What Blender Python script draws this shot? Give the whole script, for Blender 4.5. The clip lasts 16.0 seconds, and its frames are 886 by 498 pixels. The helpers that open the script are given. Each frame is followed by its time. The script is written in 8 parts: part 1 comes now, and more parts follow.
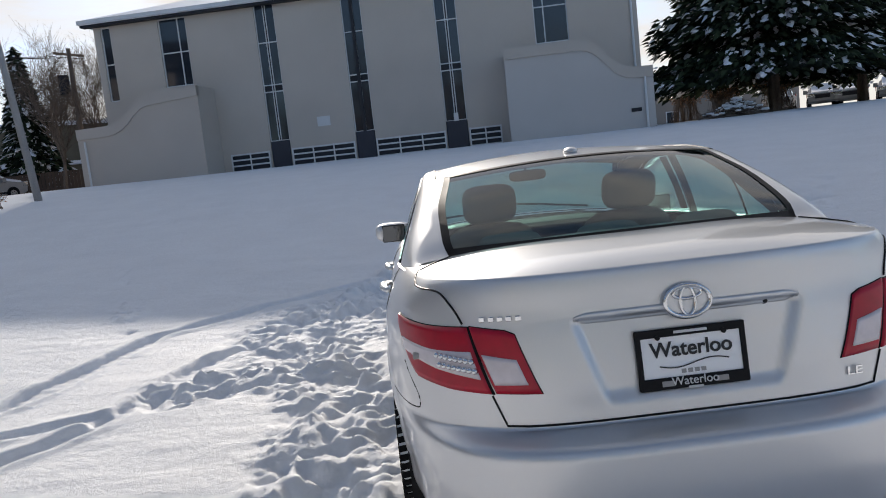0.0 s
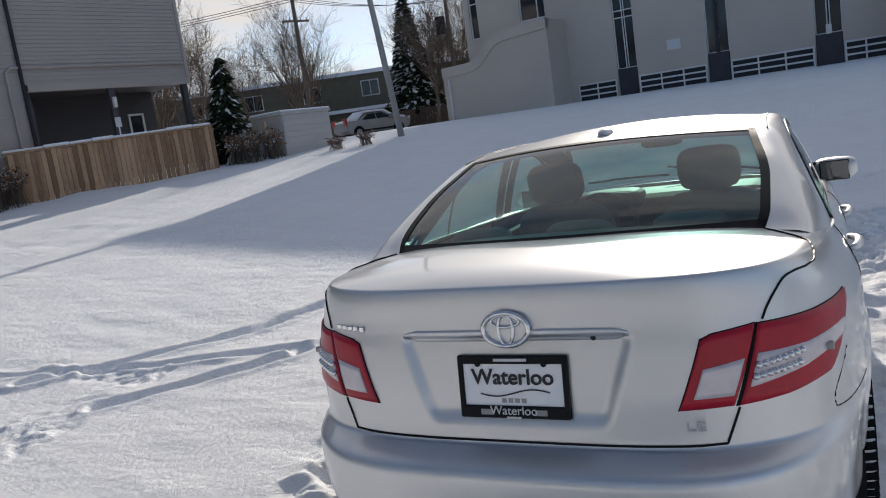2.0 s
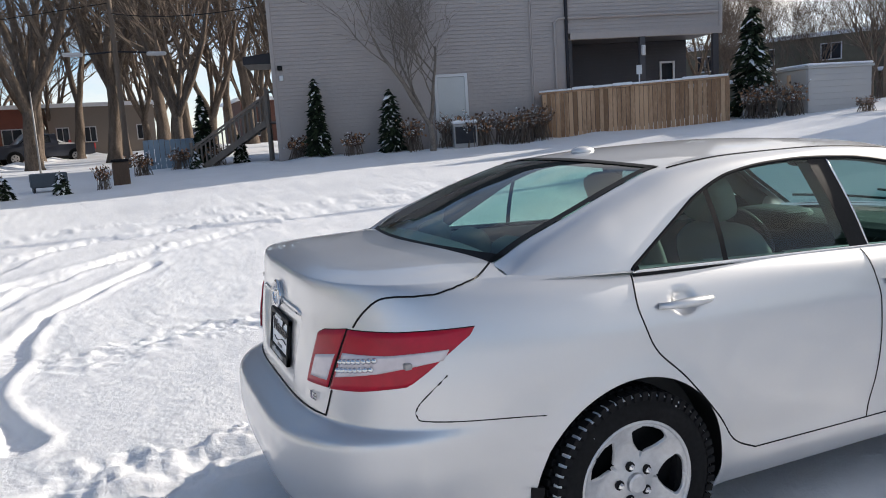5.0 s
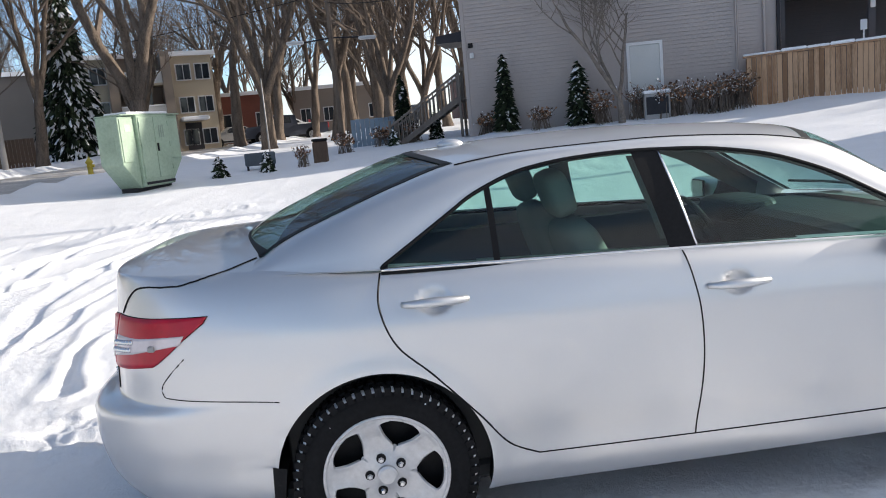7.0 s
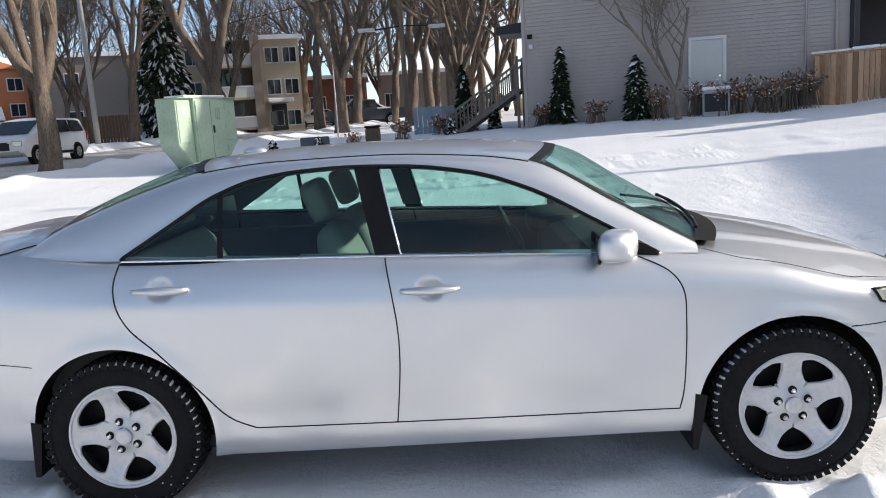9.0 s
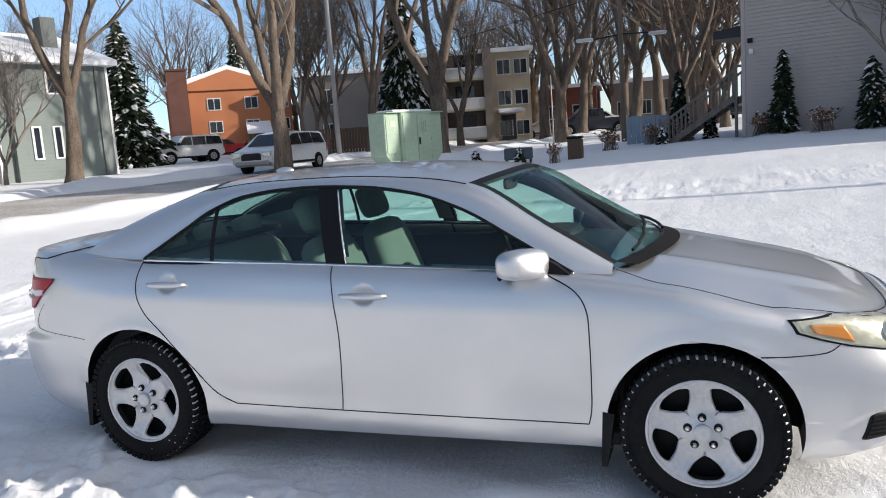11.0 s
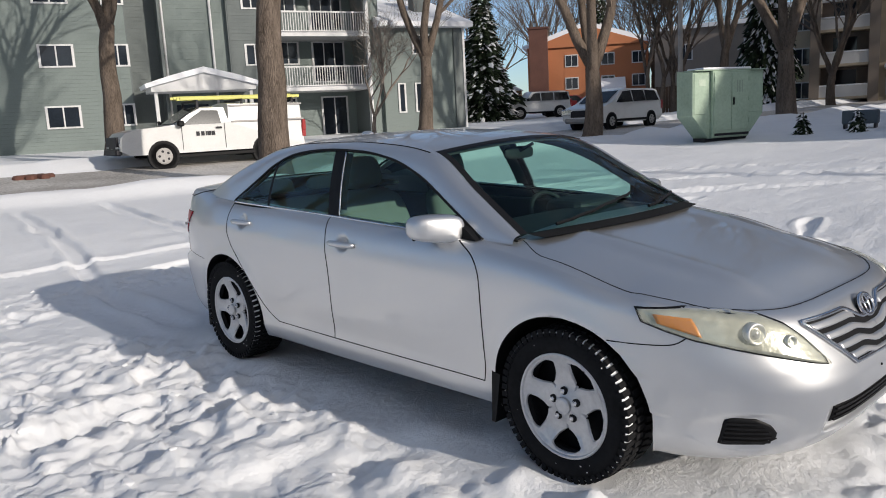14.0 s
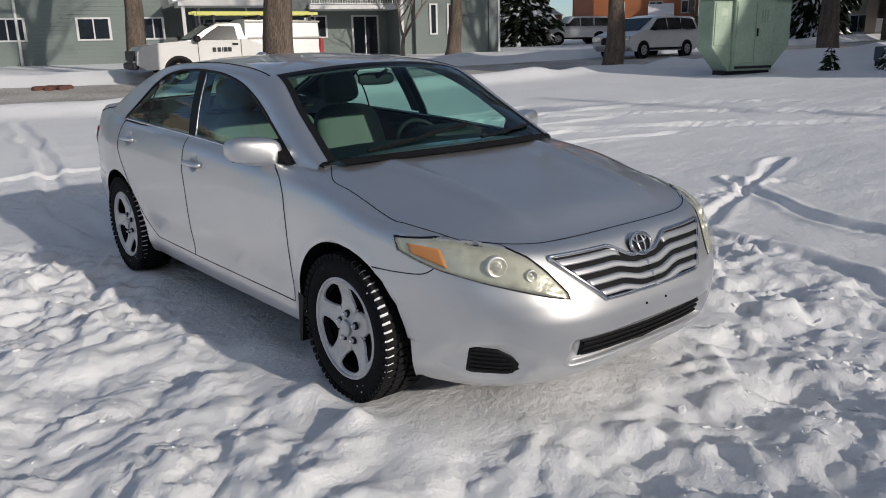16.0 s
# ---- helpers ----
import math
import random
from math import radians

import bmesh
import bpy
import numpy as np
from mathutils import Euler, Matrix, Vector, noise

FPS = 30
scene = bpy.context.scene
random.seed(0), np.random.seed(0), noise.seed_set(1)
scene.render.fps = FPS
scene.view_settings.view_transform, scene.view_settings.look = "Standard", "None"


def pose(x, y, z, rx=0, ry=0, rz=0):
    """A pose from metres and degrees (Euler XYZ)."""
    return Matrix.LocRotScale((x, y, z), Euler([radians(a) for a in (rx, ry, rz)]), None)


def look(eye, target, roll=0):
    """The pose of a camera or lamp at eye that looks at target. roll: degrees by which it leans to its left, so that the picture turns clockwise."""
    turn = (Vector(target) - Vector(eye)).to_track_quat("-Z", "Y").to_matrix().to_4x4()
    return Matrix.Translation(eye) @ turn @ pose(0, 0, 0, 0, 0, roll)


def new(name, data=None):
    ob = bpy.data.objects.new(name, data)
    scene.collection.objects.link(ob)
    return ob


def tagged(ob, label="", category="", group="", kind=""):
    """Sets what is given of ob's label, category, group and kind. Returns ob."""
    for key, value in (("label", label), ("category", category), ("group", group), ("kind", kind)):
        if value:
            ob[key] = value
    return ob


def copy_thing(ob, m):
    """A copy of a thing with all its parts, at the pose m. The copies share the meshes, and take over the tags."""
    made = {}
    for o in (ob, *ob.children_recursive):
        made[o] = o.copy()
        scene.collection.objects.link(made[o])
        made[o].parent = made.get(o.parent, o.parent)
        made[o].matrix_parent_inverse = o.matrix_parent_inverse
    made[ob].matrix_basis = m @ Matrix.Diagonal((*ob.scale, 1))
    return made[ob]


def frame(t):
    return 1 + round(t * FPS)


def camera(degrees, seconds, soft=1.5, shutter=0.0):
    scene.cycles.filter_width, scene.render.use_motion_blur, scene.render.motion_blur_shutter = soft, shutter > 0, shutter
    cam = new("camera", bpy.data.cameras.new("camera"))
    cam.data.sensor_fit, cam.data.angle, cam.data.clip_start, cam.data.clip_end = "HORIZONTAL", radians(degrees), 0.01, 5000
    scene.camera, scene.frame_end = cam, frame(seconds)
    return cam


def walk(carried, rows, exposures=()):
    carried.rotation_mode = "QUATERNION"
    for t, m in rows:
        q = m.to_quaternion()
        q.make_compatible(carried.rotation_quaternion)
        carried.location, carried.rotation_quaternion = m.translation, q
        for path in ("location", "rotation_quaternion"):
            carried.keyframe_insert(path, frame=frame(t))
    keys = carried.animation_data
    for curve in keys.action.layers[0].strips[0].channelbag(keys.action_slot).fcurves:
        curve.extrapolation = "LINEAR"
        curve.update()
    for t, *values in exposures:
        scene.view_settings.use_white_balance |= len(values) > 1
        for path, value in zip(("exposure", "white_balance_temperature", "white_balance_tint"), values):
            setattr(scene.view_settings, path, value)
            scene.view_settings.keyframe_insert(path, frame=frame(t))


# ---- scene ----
cam = camera(59.8, 16.0, 1.0)

PATH = [
    (0, (-0.78, -3.212, 1.488), (-0.709, -1.227, 1.259), -6.3),
    (0.5, (-0.412, -3.266, 1.522), (-0.485, -1.277, 1.334), -6.2),
    (1, (0.086, -3.357, 1.569), (-0.28, -1.395, 1.442), -5.5),
    (1.5, (0.438, -3.162, 1.528), (-0.289, -1.315, 1.285), -6.5),
    (2, (0.809, -2.959, 1.572), (-0.068, -1.187, 1.272), -8.3),
    (2.5, (1.283, -2.796, 1.552), (0.168, -1.154, 1.307), -7.3),
    (3, (1.628, -2.573, 1.565), (0.286, -1.119, 1.272), -5.1),
    (3.5, (1.928, -2.245, 1.613), (0.438, -0.957, 1.266), -5.0),
    (4, (2.315, -2.015, 1.578), (0.676, -0.918, 1.244), -4.5),
    (4.2, (2.496, -1.952, 1.609), (0.81, -0.926, 1.287), -4.1),
    (6.3, (3.31, -0.476, 1.512), (1.368, -0.117, 1.196), -4.8),
    (6.5, (3.342, -0.304, 1.519), (1.391, -0.004, 1.194), -5.0),
    (7, (3.518, 0.054, 1.557), (1.551, 0.22, 1.236), -5.3),
    (7.5, (3.807, 0.382, 1.599), (1.832, 0.462, 1.29), -4.2),
    (8, (3.877, 0.737, 1.552), (1.903, 0.79, 1.236), -2.7),
    (8.2, (3.87, 0.909, 1.571), (1.895, 0.946, 1.258), -2.8),
    (10.3, (4.024, 2.297, 1.577), (2.109, 1.814, 1.262), -4.3),
    (10.5, (4.024, 2.44, 1.555), (2.13, 1.866, 1.271), -4.3),
    (11, (4.03, 2.857, 1.571), (2.169, 2.179, 1.294), -4.0),
    (11.5, (3.843, 3.148, 1.525), (2.001, 2.466, 1.145), -4.1),
    (12, (3.736, 3.462, 1.553), (1.926, 2.714, 1.147), -4.8),
    (12.5, (3.812, 3.852, 1.549), (2.069, 2.939, 1.192), -5.4),
    (13, (3.688, 4.125, 1.524), (2.055, 3.021, 1.183), -5.2),
    (13.5, (3.437, 4.377, 1.538), (1.946, 3.087, 1.202), -4.1),
    (14, (3.319, 4.702, 1.532), (1.976, 3.257, 1.201), -3.0),
    (14.5, (3.176, 4.966, 1.528), (1.899, 3.477, 1.134), -2.1),
    (15, (2.865, 5.048, 1.501), (1.598, 3.574, 1.028), -1.8),
    (15.5, (2.667, 5.198, 1.507), (1.418, 3.719, 1.007), -1.6),
    (16, (2.548, 5.478, 1.507), (1.324, 3.982, 0.993), -1.3),
]
walk(cam, [(t, look(eye, target, roll)) for t, eye, target, roll in PATH],
     [(t, stops, 6860 if t < 9 else 6750, 12) for t, stops in ((0.0, 0.08), (1.0, -0.05), (1.5, -0.08), (4.0, 0.23), (6.5, 0.60), (8.0, 0.66), (11.0, 0.38), (12.5, 0.13), (14.0, -0.22), (16.0, -0.52))])

# ---- sky and sun ----
SUN_AZ, SUN_EL = 97.0, 19.3      # degrees, counter-clockwise from +x, and above the horizon
world = bpy.data.worlds.new("sky")
scene.world = world
world.use_nodes = True
wn, wl = world.node_tree.nodes, world.node_tree.links
wn.clear()
w_out = wn.new("ShaderNodeOutputWorld")
w_bg = wn.new("ShaderNodeBackground")
w_sky = wn.new("ShaderNodeTexSky")
w_sky.sky_type = "NISHITA"
w_sky.sun_disc = False
w_sky.sun_elevation = radians(SUN_EL)
w_sky.sun_rotation = radians(90 - SUN_AZ)
w_sky.altitude = 600
w_sky.dust_density = 0.4
w_sky.ozone_density = 1.2
w_bg.inputs["Strength"].default_value = 0.15
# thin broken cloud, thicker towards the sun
w_co = wn.new("ShaderNodeTexCoord")
w_map = wn.new("ShaderNodeMapping")
w_map.inputs["Scale"].default_value = (1.0, 1.0, 3.5)
w_noise = wn.new("ShaderNodeTexNoise")
w_noise.inputs["Scale"].default_value = 2.6
w_noise.inputs["Detail"].default_value = 7
w_noise.inputs["Roughness"].default_value = 0.6
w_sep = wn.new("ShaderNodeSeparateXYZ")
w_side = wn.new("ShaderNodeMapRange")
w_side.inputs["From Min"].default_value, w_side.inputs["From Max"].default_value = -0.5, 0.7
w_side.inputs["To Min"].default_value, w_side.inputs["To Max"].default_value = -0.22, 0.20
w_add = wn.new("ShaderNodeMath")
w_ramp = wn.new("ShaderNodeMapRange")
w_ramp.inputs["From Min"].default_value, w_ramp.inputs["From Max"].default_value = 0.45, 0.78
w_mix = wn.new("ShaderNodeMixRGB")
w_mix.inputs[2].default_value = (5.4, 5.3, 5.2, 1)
wl.new(w_co.outputs["Generated"], w_map.inputs["Vector"])
wl.new(w_map.outputs["Vector"], w_noise.inputs["Vector"])
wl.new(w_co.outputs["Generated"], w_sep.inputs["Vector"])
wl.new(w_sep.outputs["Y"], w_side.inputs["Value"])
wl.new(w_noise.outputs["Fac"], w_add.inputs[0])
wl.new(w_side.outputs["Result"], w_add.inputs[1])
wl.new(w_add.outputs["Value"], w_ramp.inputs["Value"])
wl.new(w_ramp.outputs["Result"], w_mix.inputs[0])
w_tone = wn.new("ShaderNodeMixRGB")
w_tone.blend_type = "MULTIPLY"
w_tone.inputs[0].default_value = 1.0
w_low = wn.new("ShaderNodeMapRange")
w_low.inputs["From Min"].default_value, w_low.inputs["From Max"].default_value = 0.02, 0.45
w_deep = wn.new("ShaderNodeMixRGB")
w_deep.inputs[1].default_value, w_deep.inputs[2].default_value = (0.62, 0.79, 1.06, 1), (0.97, 0.97, 0.98, 1)
wl.new(w_sep.outputs["Z"], w_low.inputs["Value"])
wl.new(w_low.outputs["Result"], w_deep.inputs[0])
wl.new(w_deep.outputs["Color"], w_tone.inputs[2])
wl.new(w_sky.outputs["Color"], w_tone.inputs[1])
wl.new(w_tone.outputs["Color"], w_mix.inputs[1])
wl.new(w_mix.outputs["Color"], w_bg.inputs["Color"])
wl.new(w_bg.outputs["Background"], w_out.inputs["Surface"])

sun_way = Vector((math.cos(radians(SUN_AZ)) * math.cos(radians(SUN_EL)),
                  math.sin(radians(SUN_AZ)) * math.cos(radians(SUN_EL)), math.sin(radians(SUN_EL))))
sun_data = bpy.data.lights.new("sun", "SUN")
sun_data.energy, sun_data.angle, sun_data.color = 4.4, radians(0.8), (1.0, 0.95, 0.87)
sun = new("sun", sun_data)
sun.matrix_world = look(sun_way * 100, (0, 0, 0))

# ---- materials ----


def mat(name, color, rough=0.6, metal=0.0, var=0.2, scale=2.0, fine=30.0, bump=0.15, depth=0.01, coat=0.0,
        tint=None, per_object=0.0, island=0.0, stretch=(1, 1, 1), local=False, detail=3.0, grit=0.5):
    """Principled surface with colour variation at two scales and fine relief, in world metres."""
    m = bpy.data.materials.new(name)
    m.use_nodes = True
    n, l = m.node_tree.nodes, m.node_tree.links
    p = n["Principled BSDF"]
    p.inputs["Roughness"].default_value, p.inputs["Metallic"].default_value = rough, metal
    p.inputs["Coat Weight"].default_value = coat
    p.inputs["Coat Roughness"].default_value = 0.04
    geo = n.new("ShaderNodeNewGeometry")
    mp = n.new("ShaderNodeMapping")
    mp.inputs["Scale"].default_value = stretch
    if local:
        tc = n.new("ShaderNodeTexCoord")
        l.new(tc.outputs["Object"], mp.inputs["Vector"])
    else:
        l.new(geo.outputs["Position"], mp.inputs["Vector"])
    big, small = n.new("ShaderNodeTexNoise"), n.new("ShaderNodeTexNoise")
    big.inputs["Scale"].default_value, small.inputs["Scale"].default_value = scale, fine
    big.inputs["Detail"].default_value, small.inputs["Detail"].default_value = 4, detail
    small.inputs["Roughness"].default_value = grit
    for t in (big, small):
        l.new(mp.outputs["Vector"], t.inputs["Vector"])
    s = n.new("ShaderNodeMath")
    s.operation = "MULTIPLY_ADD"
    s.inputs[1].default_value = 0.5
    l.new(small.outputs["Fac"], s.inputs[0])
    half = n.new("ShaderNodeMath")
    half.operation = "MULTIPLY"
    half.inputs[1].default_value = 0.5
    l.new(big.outputs["Fac"], half.inputs[0])
    l.new(half.outputs["Value"], s.inputs[2])
    value = s.outputs["Value"]
    if per_object or island:
        info = n.new("ShaderNodeObjectInfo") if per_object else geo
        k = n.new("ShaderNodeMath")
        k.operation = "MULTIPLY_ADD"
        k.inputs[1].default_value = per_object or island
        l.new(info.outputs["Random" if per_object else "Random Per Island"], k.inputs[0])
        l.new(value, k.inputs[2])
        sub = n.new("ShaderNodeMath")
        sub.operation = "SUBTRACT"
        sub.inputs[1].default_value = (per_object or island) / 2
        l.new(k.outputs["Value"], sub.inputs[0])
        value = sub.outputs["Value"]
    ramp = n.new("ShaderNodeMapRange")
    ramp.inputs["From Min"].default_value, ramp.inputs["From Max"].default_value = 0.3, 0.7
    l.new(value, ramp.inputs["Value"])
    mix = n.new("ShaderNodeMixRGB")
    lo = [c * (1 - var) for c in color]
    hi = [min(1, c * (1 + var)) for c in (tint or color)]
    mix.inputs[1].default_value, mix.inputs[2].default_value = (*lo, 1), (*hi, 1)
    l.new(ramp.outputs["Result"], mix.inputs[0])
    l.new(mix.outputs["Color"], p.inputs["Base Color"])
    if bump:
        b = n.new("ShaderNodeBump")
        b.inputs["Strength"].default_value, b.inputs["Distance"].default_value = bump, depth
        l.new(small.outputs["Fac"], b.inputs["Height"])
        l.new(b.outputs["Normal"], p.inputs["Normal"])
    return m


def glass(name, color, rough=0.0, clear=0.85, ior=1.5):
    """Thin pane: mostly clear with a coat of reflection that grows at a slant."""
    m = bpy.data.materials.new(name)
    m.use_nodes = True
    n, l = m.node_tree.nodes, m.node_tree.links
    n.remove(n["Principled BSDF"])
    out = n["Material Output"]
    tr, gl, fr, mx = (n.new("ShaderNodeBsdfTransparent"), n.new("ShaderNodeBsdfGlossy"),
                      n.new("ShaderNodeLayerWeight"), n.new("ShaderNodeMixShader"))
    tr.inputs["Color"].default_value = (*[c * clear for c in color], 1)
    gl.inputs["Roughness"].default_value = rough
    gl.inputs["Color"].default_value = (0.95, 0.97, 1, 1)
    fr.inputs["Blend"].default_value = 0.5
    steep, share = n.new("ShaderNodeMath"), n.new("ShaderNodeMath")
    steep.operation, share.operation = "POWER", "MULTIPLY_ADD"
    steep.inputs[1].default_value = 5.0
    share.inputs[1].default_value, share.inputs[2].default_value = 0.6, ((ior - 1) / (ior + 1)) ** 2 * 1.1
    l.new(fr.outputs["Facing"], steep.inputs[0])
    l.new(steep.outputs["Value"], share.inputs[0])
    l.new(share.outputs["Value"], mx.inputs["Fac"])
    l.new(tr.outputs["BSDF"], mx.inputs[1])
    l.new(gl.outputs["BSDF"], mx.inputs[2])
    l.new(mx.outputs["Shader"], out.inputs["Surface"])
    return m


SNOW = mat("snow", (0.81, 0.82, 0.84), 0.8, var=0.05, scale=1.2, fine=13, bump=0.75, depth=0.03, detail=9.0, grit=0.72)
SNOW_CAP = mat("snow_cap", (0.86, 0.87, 0.9), 0.8, var=0.04, scale=3, fine=20, bump=0.4, depth=0.02, detail=7.0, grit=0.65)
ROAD = mat("packed_snow_road", (0.33, 0.30, 0.265), 0.7, var=0.3, scale=0.5, fine=14, bump=0.5, depth=0.02, tint=(0.55, 0.53, 0.51))
STUCCO = mat("grey_stucco", (0.50, 0.44, 0.385), 0.9, var=0.10, scale=0.5, fine=70, bump=0.4, depth=0.004)
STUCCO_W = mat("pale_stucco", (0.50, 0.47, 0.445), 0.9, var=0.06, scale=0.6, fine=70, bump=0.4, depth=0.004)
TRIM_W = mat("white_metal_trim", (0.62, 0.62, 0.62), 0.5, var=0.06)
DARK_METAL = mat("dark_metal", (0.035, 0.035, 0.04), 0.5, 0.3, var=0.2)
WIN = mat("dark_window_glass", (0.02, 0.026, 0.035), 0.06, 0.0, var=0.4, scale=0.8, bump=0.0)
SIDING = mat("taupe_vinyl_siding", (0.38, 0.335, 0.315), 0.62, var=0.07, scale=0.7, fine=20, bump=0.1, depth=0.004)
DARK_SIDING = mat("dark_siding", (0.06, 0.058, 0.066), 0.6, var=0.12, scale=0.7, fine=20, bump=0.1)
FENCE = mat("cedar_fence_boards", (0.31, 0.165, 0.085), 0.75, var=0.25, scale=1.4, fine=9, bump=0.3, depth=0.004,
            tint=(0.43, 0.27, 0.16), per_object=0.5, stretch=(6, 6, 0.7))
BARK = mat("elm_bark", (0.105, 0.082, 0.064), 0.95, var=0.45, scale=2.0, fine=16, bump=1.0, depth=0.05,
           tint=(0.165, 0.13, 0.105), stretch=(3, 3, 0.6))
TWIG = mat("bare_twigs", (0.095, 0.071, 0.057), 0.9, var=0.35, scale=3, tint=(0.17, 0.135, 0.11))
NEEDLE = mat("dark_conifer_needles", (0.010, 0.018, 0.011), 0.85, var=0.5, scale=6, fine=40, tint=(0.022, 0.032, 0.016), island=0.8)
BROWN_LEAF = mat("dry_shrub_leaves", (0.16, 0.08, 0.05), 0.9, var=0.5, scale=6, tint=(0.28, 0.14, 0.07), island=0.9)
GREEN_BOX = mat("green_painted_steel", (0.30, 0.40, 0.30), 0.5, var=0.12, scale=2, fine=15, bump=0.08, tint=(0.33, 0.43, 0.33))
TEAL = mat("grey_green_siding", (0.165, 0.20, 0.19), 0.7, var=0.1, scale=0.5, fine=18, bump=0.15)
# the same siding with the facade's shade put into its colour
TEAL_SHADED = mat("shaded_grey_green_siding", (0.125, 0.145, 0.143), 0.7, var=0.1, scale=0.5, fine=18, bump=0.15)
ORANGE = mat("orange_stucco", (0.46, 0.17, 0.075), 0.85, var=0.1, scale=0.6, fine=20)
BRICK_BR = mat("brown_brick", (0.12, 0.052, 0.038), 0.85, var=0.2, scale=1.2, fine=20)
BEIGE = mat("beige_stucco", (0.50, 0.42, 0.31), 0.85, var=0.1, scale=0.5, fine=20)
BEIGE_D = mat("taupe_stucco", (0.24, 0.2, 0.17), 0.85, var=0.1, scale=0.5, fine=20)
RED_BRICK = mat("red_brick", (0.2, 0.068, 0.05), 0.85, var=0.2, scale=1.2, fine=20)
POLE_WOOD = mat("weathered_pole", (0.17, 0.13, 0.1), 0.9, var=0.3, scale=2, fine=20, stretch=(4, 4, 0.4))
POLE_GREY = mat("galvanised_pole", (0.33, 0.32, 0.31), 0.55, 0.2, var=0.15)
BLACK = mat("black_plastic", (0.010, 0.010, 0.011), 0.5, var=0.3, fine=80, bump=0.05)
RUBBER = mat("tyre_rubber", (0.012, 0.012, 0.013), 0.9, var=0.35, scale=8, fine=60, bump=0.25, depth=0.003)
WHITE_PAINT = mat("white_car_paint", (0.66, 0.66, 0.65), 0.3, var=0.10, coat=0.6, bump=0)
BLUE_DARK = mat("dark_blue_car_paint", (0.025, 0.03, 0.045), 0.3, var=0.1, coat=0.6, bump=0)
RED_PAINT = mat("red_car_paint", (0.35, 0.02, 0.02), 0.3, var=0.1, coat=0.6, bump=0)
YELLOW = mat("yellow_fibreglass", (0.62, 0.6, 0.16), 0.5, var=0.1)
CAR_WIN = mat("far_car_glass", (0.012, 0.014, 0.016), 0.08, bump=0)
CHROME = mat("chrome", (0.72, 0.72, 0.73), 0.12, 1.0, var=0.05, bump=0)

for m_ in (RUBBER, BLACK, NEEDLE, TWIG, BARK, DARK_METAL):
    m_.node_tree.nodes["Principled BSDF"].inputs["Specular IOR Level"].default_value = 0.15

SILVER = mat("silver_metallic_paint", (0.66, 0.665, 0.675), 0.42, 0.88, var=0.025, scale=1.5, fine=400, bump=0.02, depth=0.0005, coat=0.8, local=True)
CAR_GLASS = glass("tinted_car_glass", (0.57, 0.79, 0.74), 0.0, 1.0, 1.45)
REAR_GLASS = glass("tinted_rear_glass", (0.44, 0.64, 0.60), 0.0, 1.0, 1.75)
LENS = glass("clear_lens", (0.96, 0.96, 0.9), 0.03, 0.95, 1.45)

# ---- mesh tools ----


def part(name, bm, material, parent=None, label="", smooth=False):
    """One mesh object from a bmesh or mesh, under a thing or part."""
    if isinstance(bm, bmesh.types.BMesh):
        me = bpy.data.meshes.new(name)
        bm.normal_update()
        bm.to_mesh(me)
        bm.free()
    else:
        me = bm
    if not me.materials:
        for m in material if isinstance(material, (list, tuple)) else [material]:
            me.materials.append(m)
    if smooth:
        me.polygons.foreach_set("use_smooth", [True] * len(me.polygons))
    ob = new(name, me)
    if parent is not None:
        ob.parent = parent
    if label:
        ob["label"] = label
    return ob


def thing(name, m, label, category, group="", kind=""):
    """An empty at a thing's base, to hold its parts."""
    ob = new(name)
    ob.empty_display_size = 0.1
    ob.matrix_world = m if isinstance(m, Matrix) else Matrix.Translation(m)
    return tagged(ob, label, category, group, kind)


def add_box(bm, lo, hi, bevel=0.0, m=None):
    """Adds a box from corner to corner, its edges bevelled."""
    r = bmesh.ops.create_cube(bm, size=1)
    v = r["verts"]
    for q in v:
        q.co = Vector([lo[i] + (q.co[i] + 0.5) * (hi[i] - lo[i]) for i in range(3)])
    if bevel:
        e = list({e for q in v for e in q.link_edges})
        b = bmesh.ops.bevel(bm, geom=e, offset=bevel, segments=1, affect="EDGES")
        v = list({q for f in b["faces"] for q in f.verts} | {q for q in v if q.is_valid})
    if m is not None:
        bmesh.ops.transform(bm, matrix=m, verts=v)
    return bm


def box(lo, hi, bevel=0.0, m=None):
    return add_box(bmesh.new(), lo, hi, bevel, m)


def tube(bm, pts, radii, sides=6, cap=True):
    """A tapered tube along points."""
    pts = [Vector(p) for p in pts]
    rings, side = [], None
    for i, p in enumerate(pts):
        d = (pts[min(i + 1, len(pts) - 1)] - pts[max(i - 1, 0)]).normalized()
        if side is None:
            side = d.orthogonal().normalized()
        side = (side - d * side.dot(d)).normalized()
        up = d.cross(side)
        r = radii[i] if hasattr(radii, "__len__") else radii
        rings.append([bm.verts.new(p + (side * math.cos(2 * math.pi * k / sides) + up * math.sin(2 * math.pi * k / sides)) * r)
                      for k in range(sides)])
    for a, b in zip(rings, rings[1:]):
        for k in range(sides):
            bm.faces.new((a[k], a[(k + 1) % sides], b[(k + 1) % sides], b[k]))
    if cap:
        bm.faces.new(rings[0][::-1])
        bm.faces.new(rings[-1])
    return bm


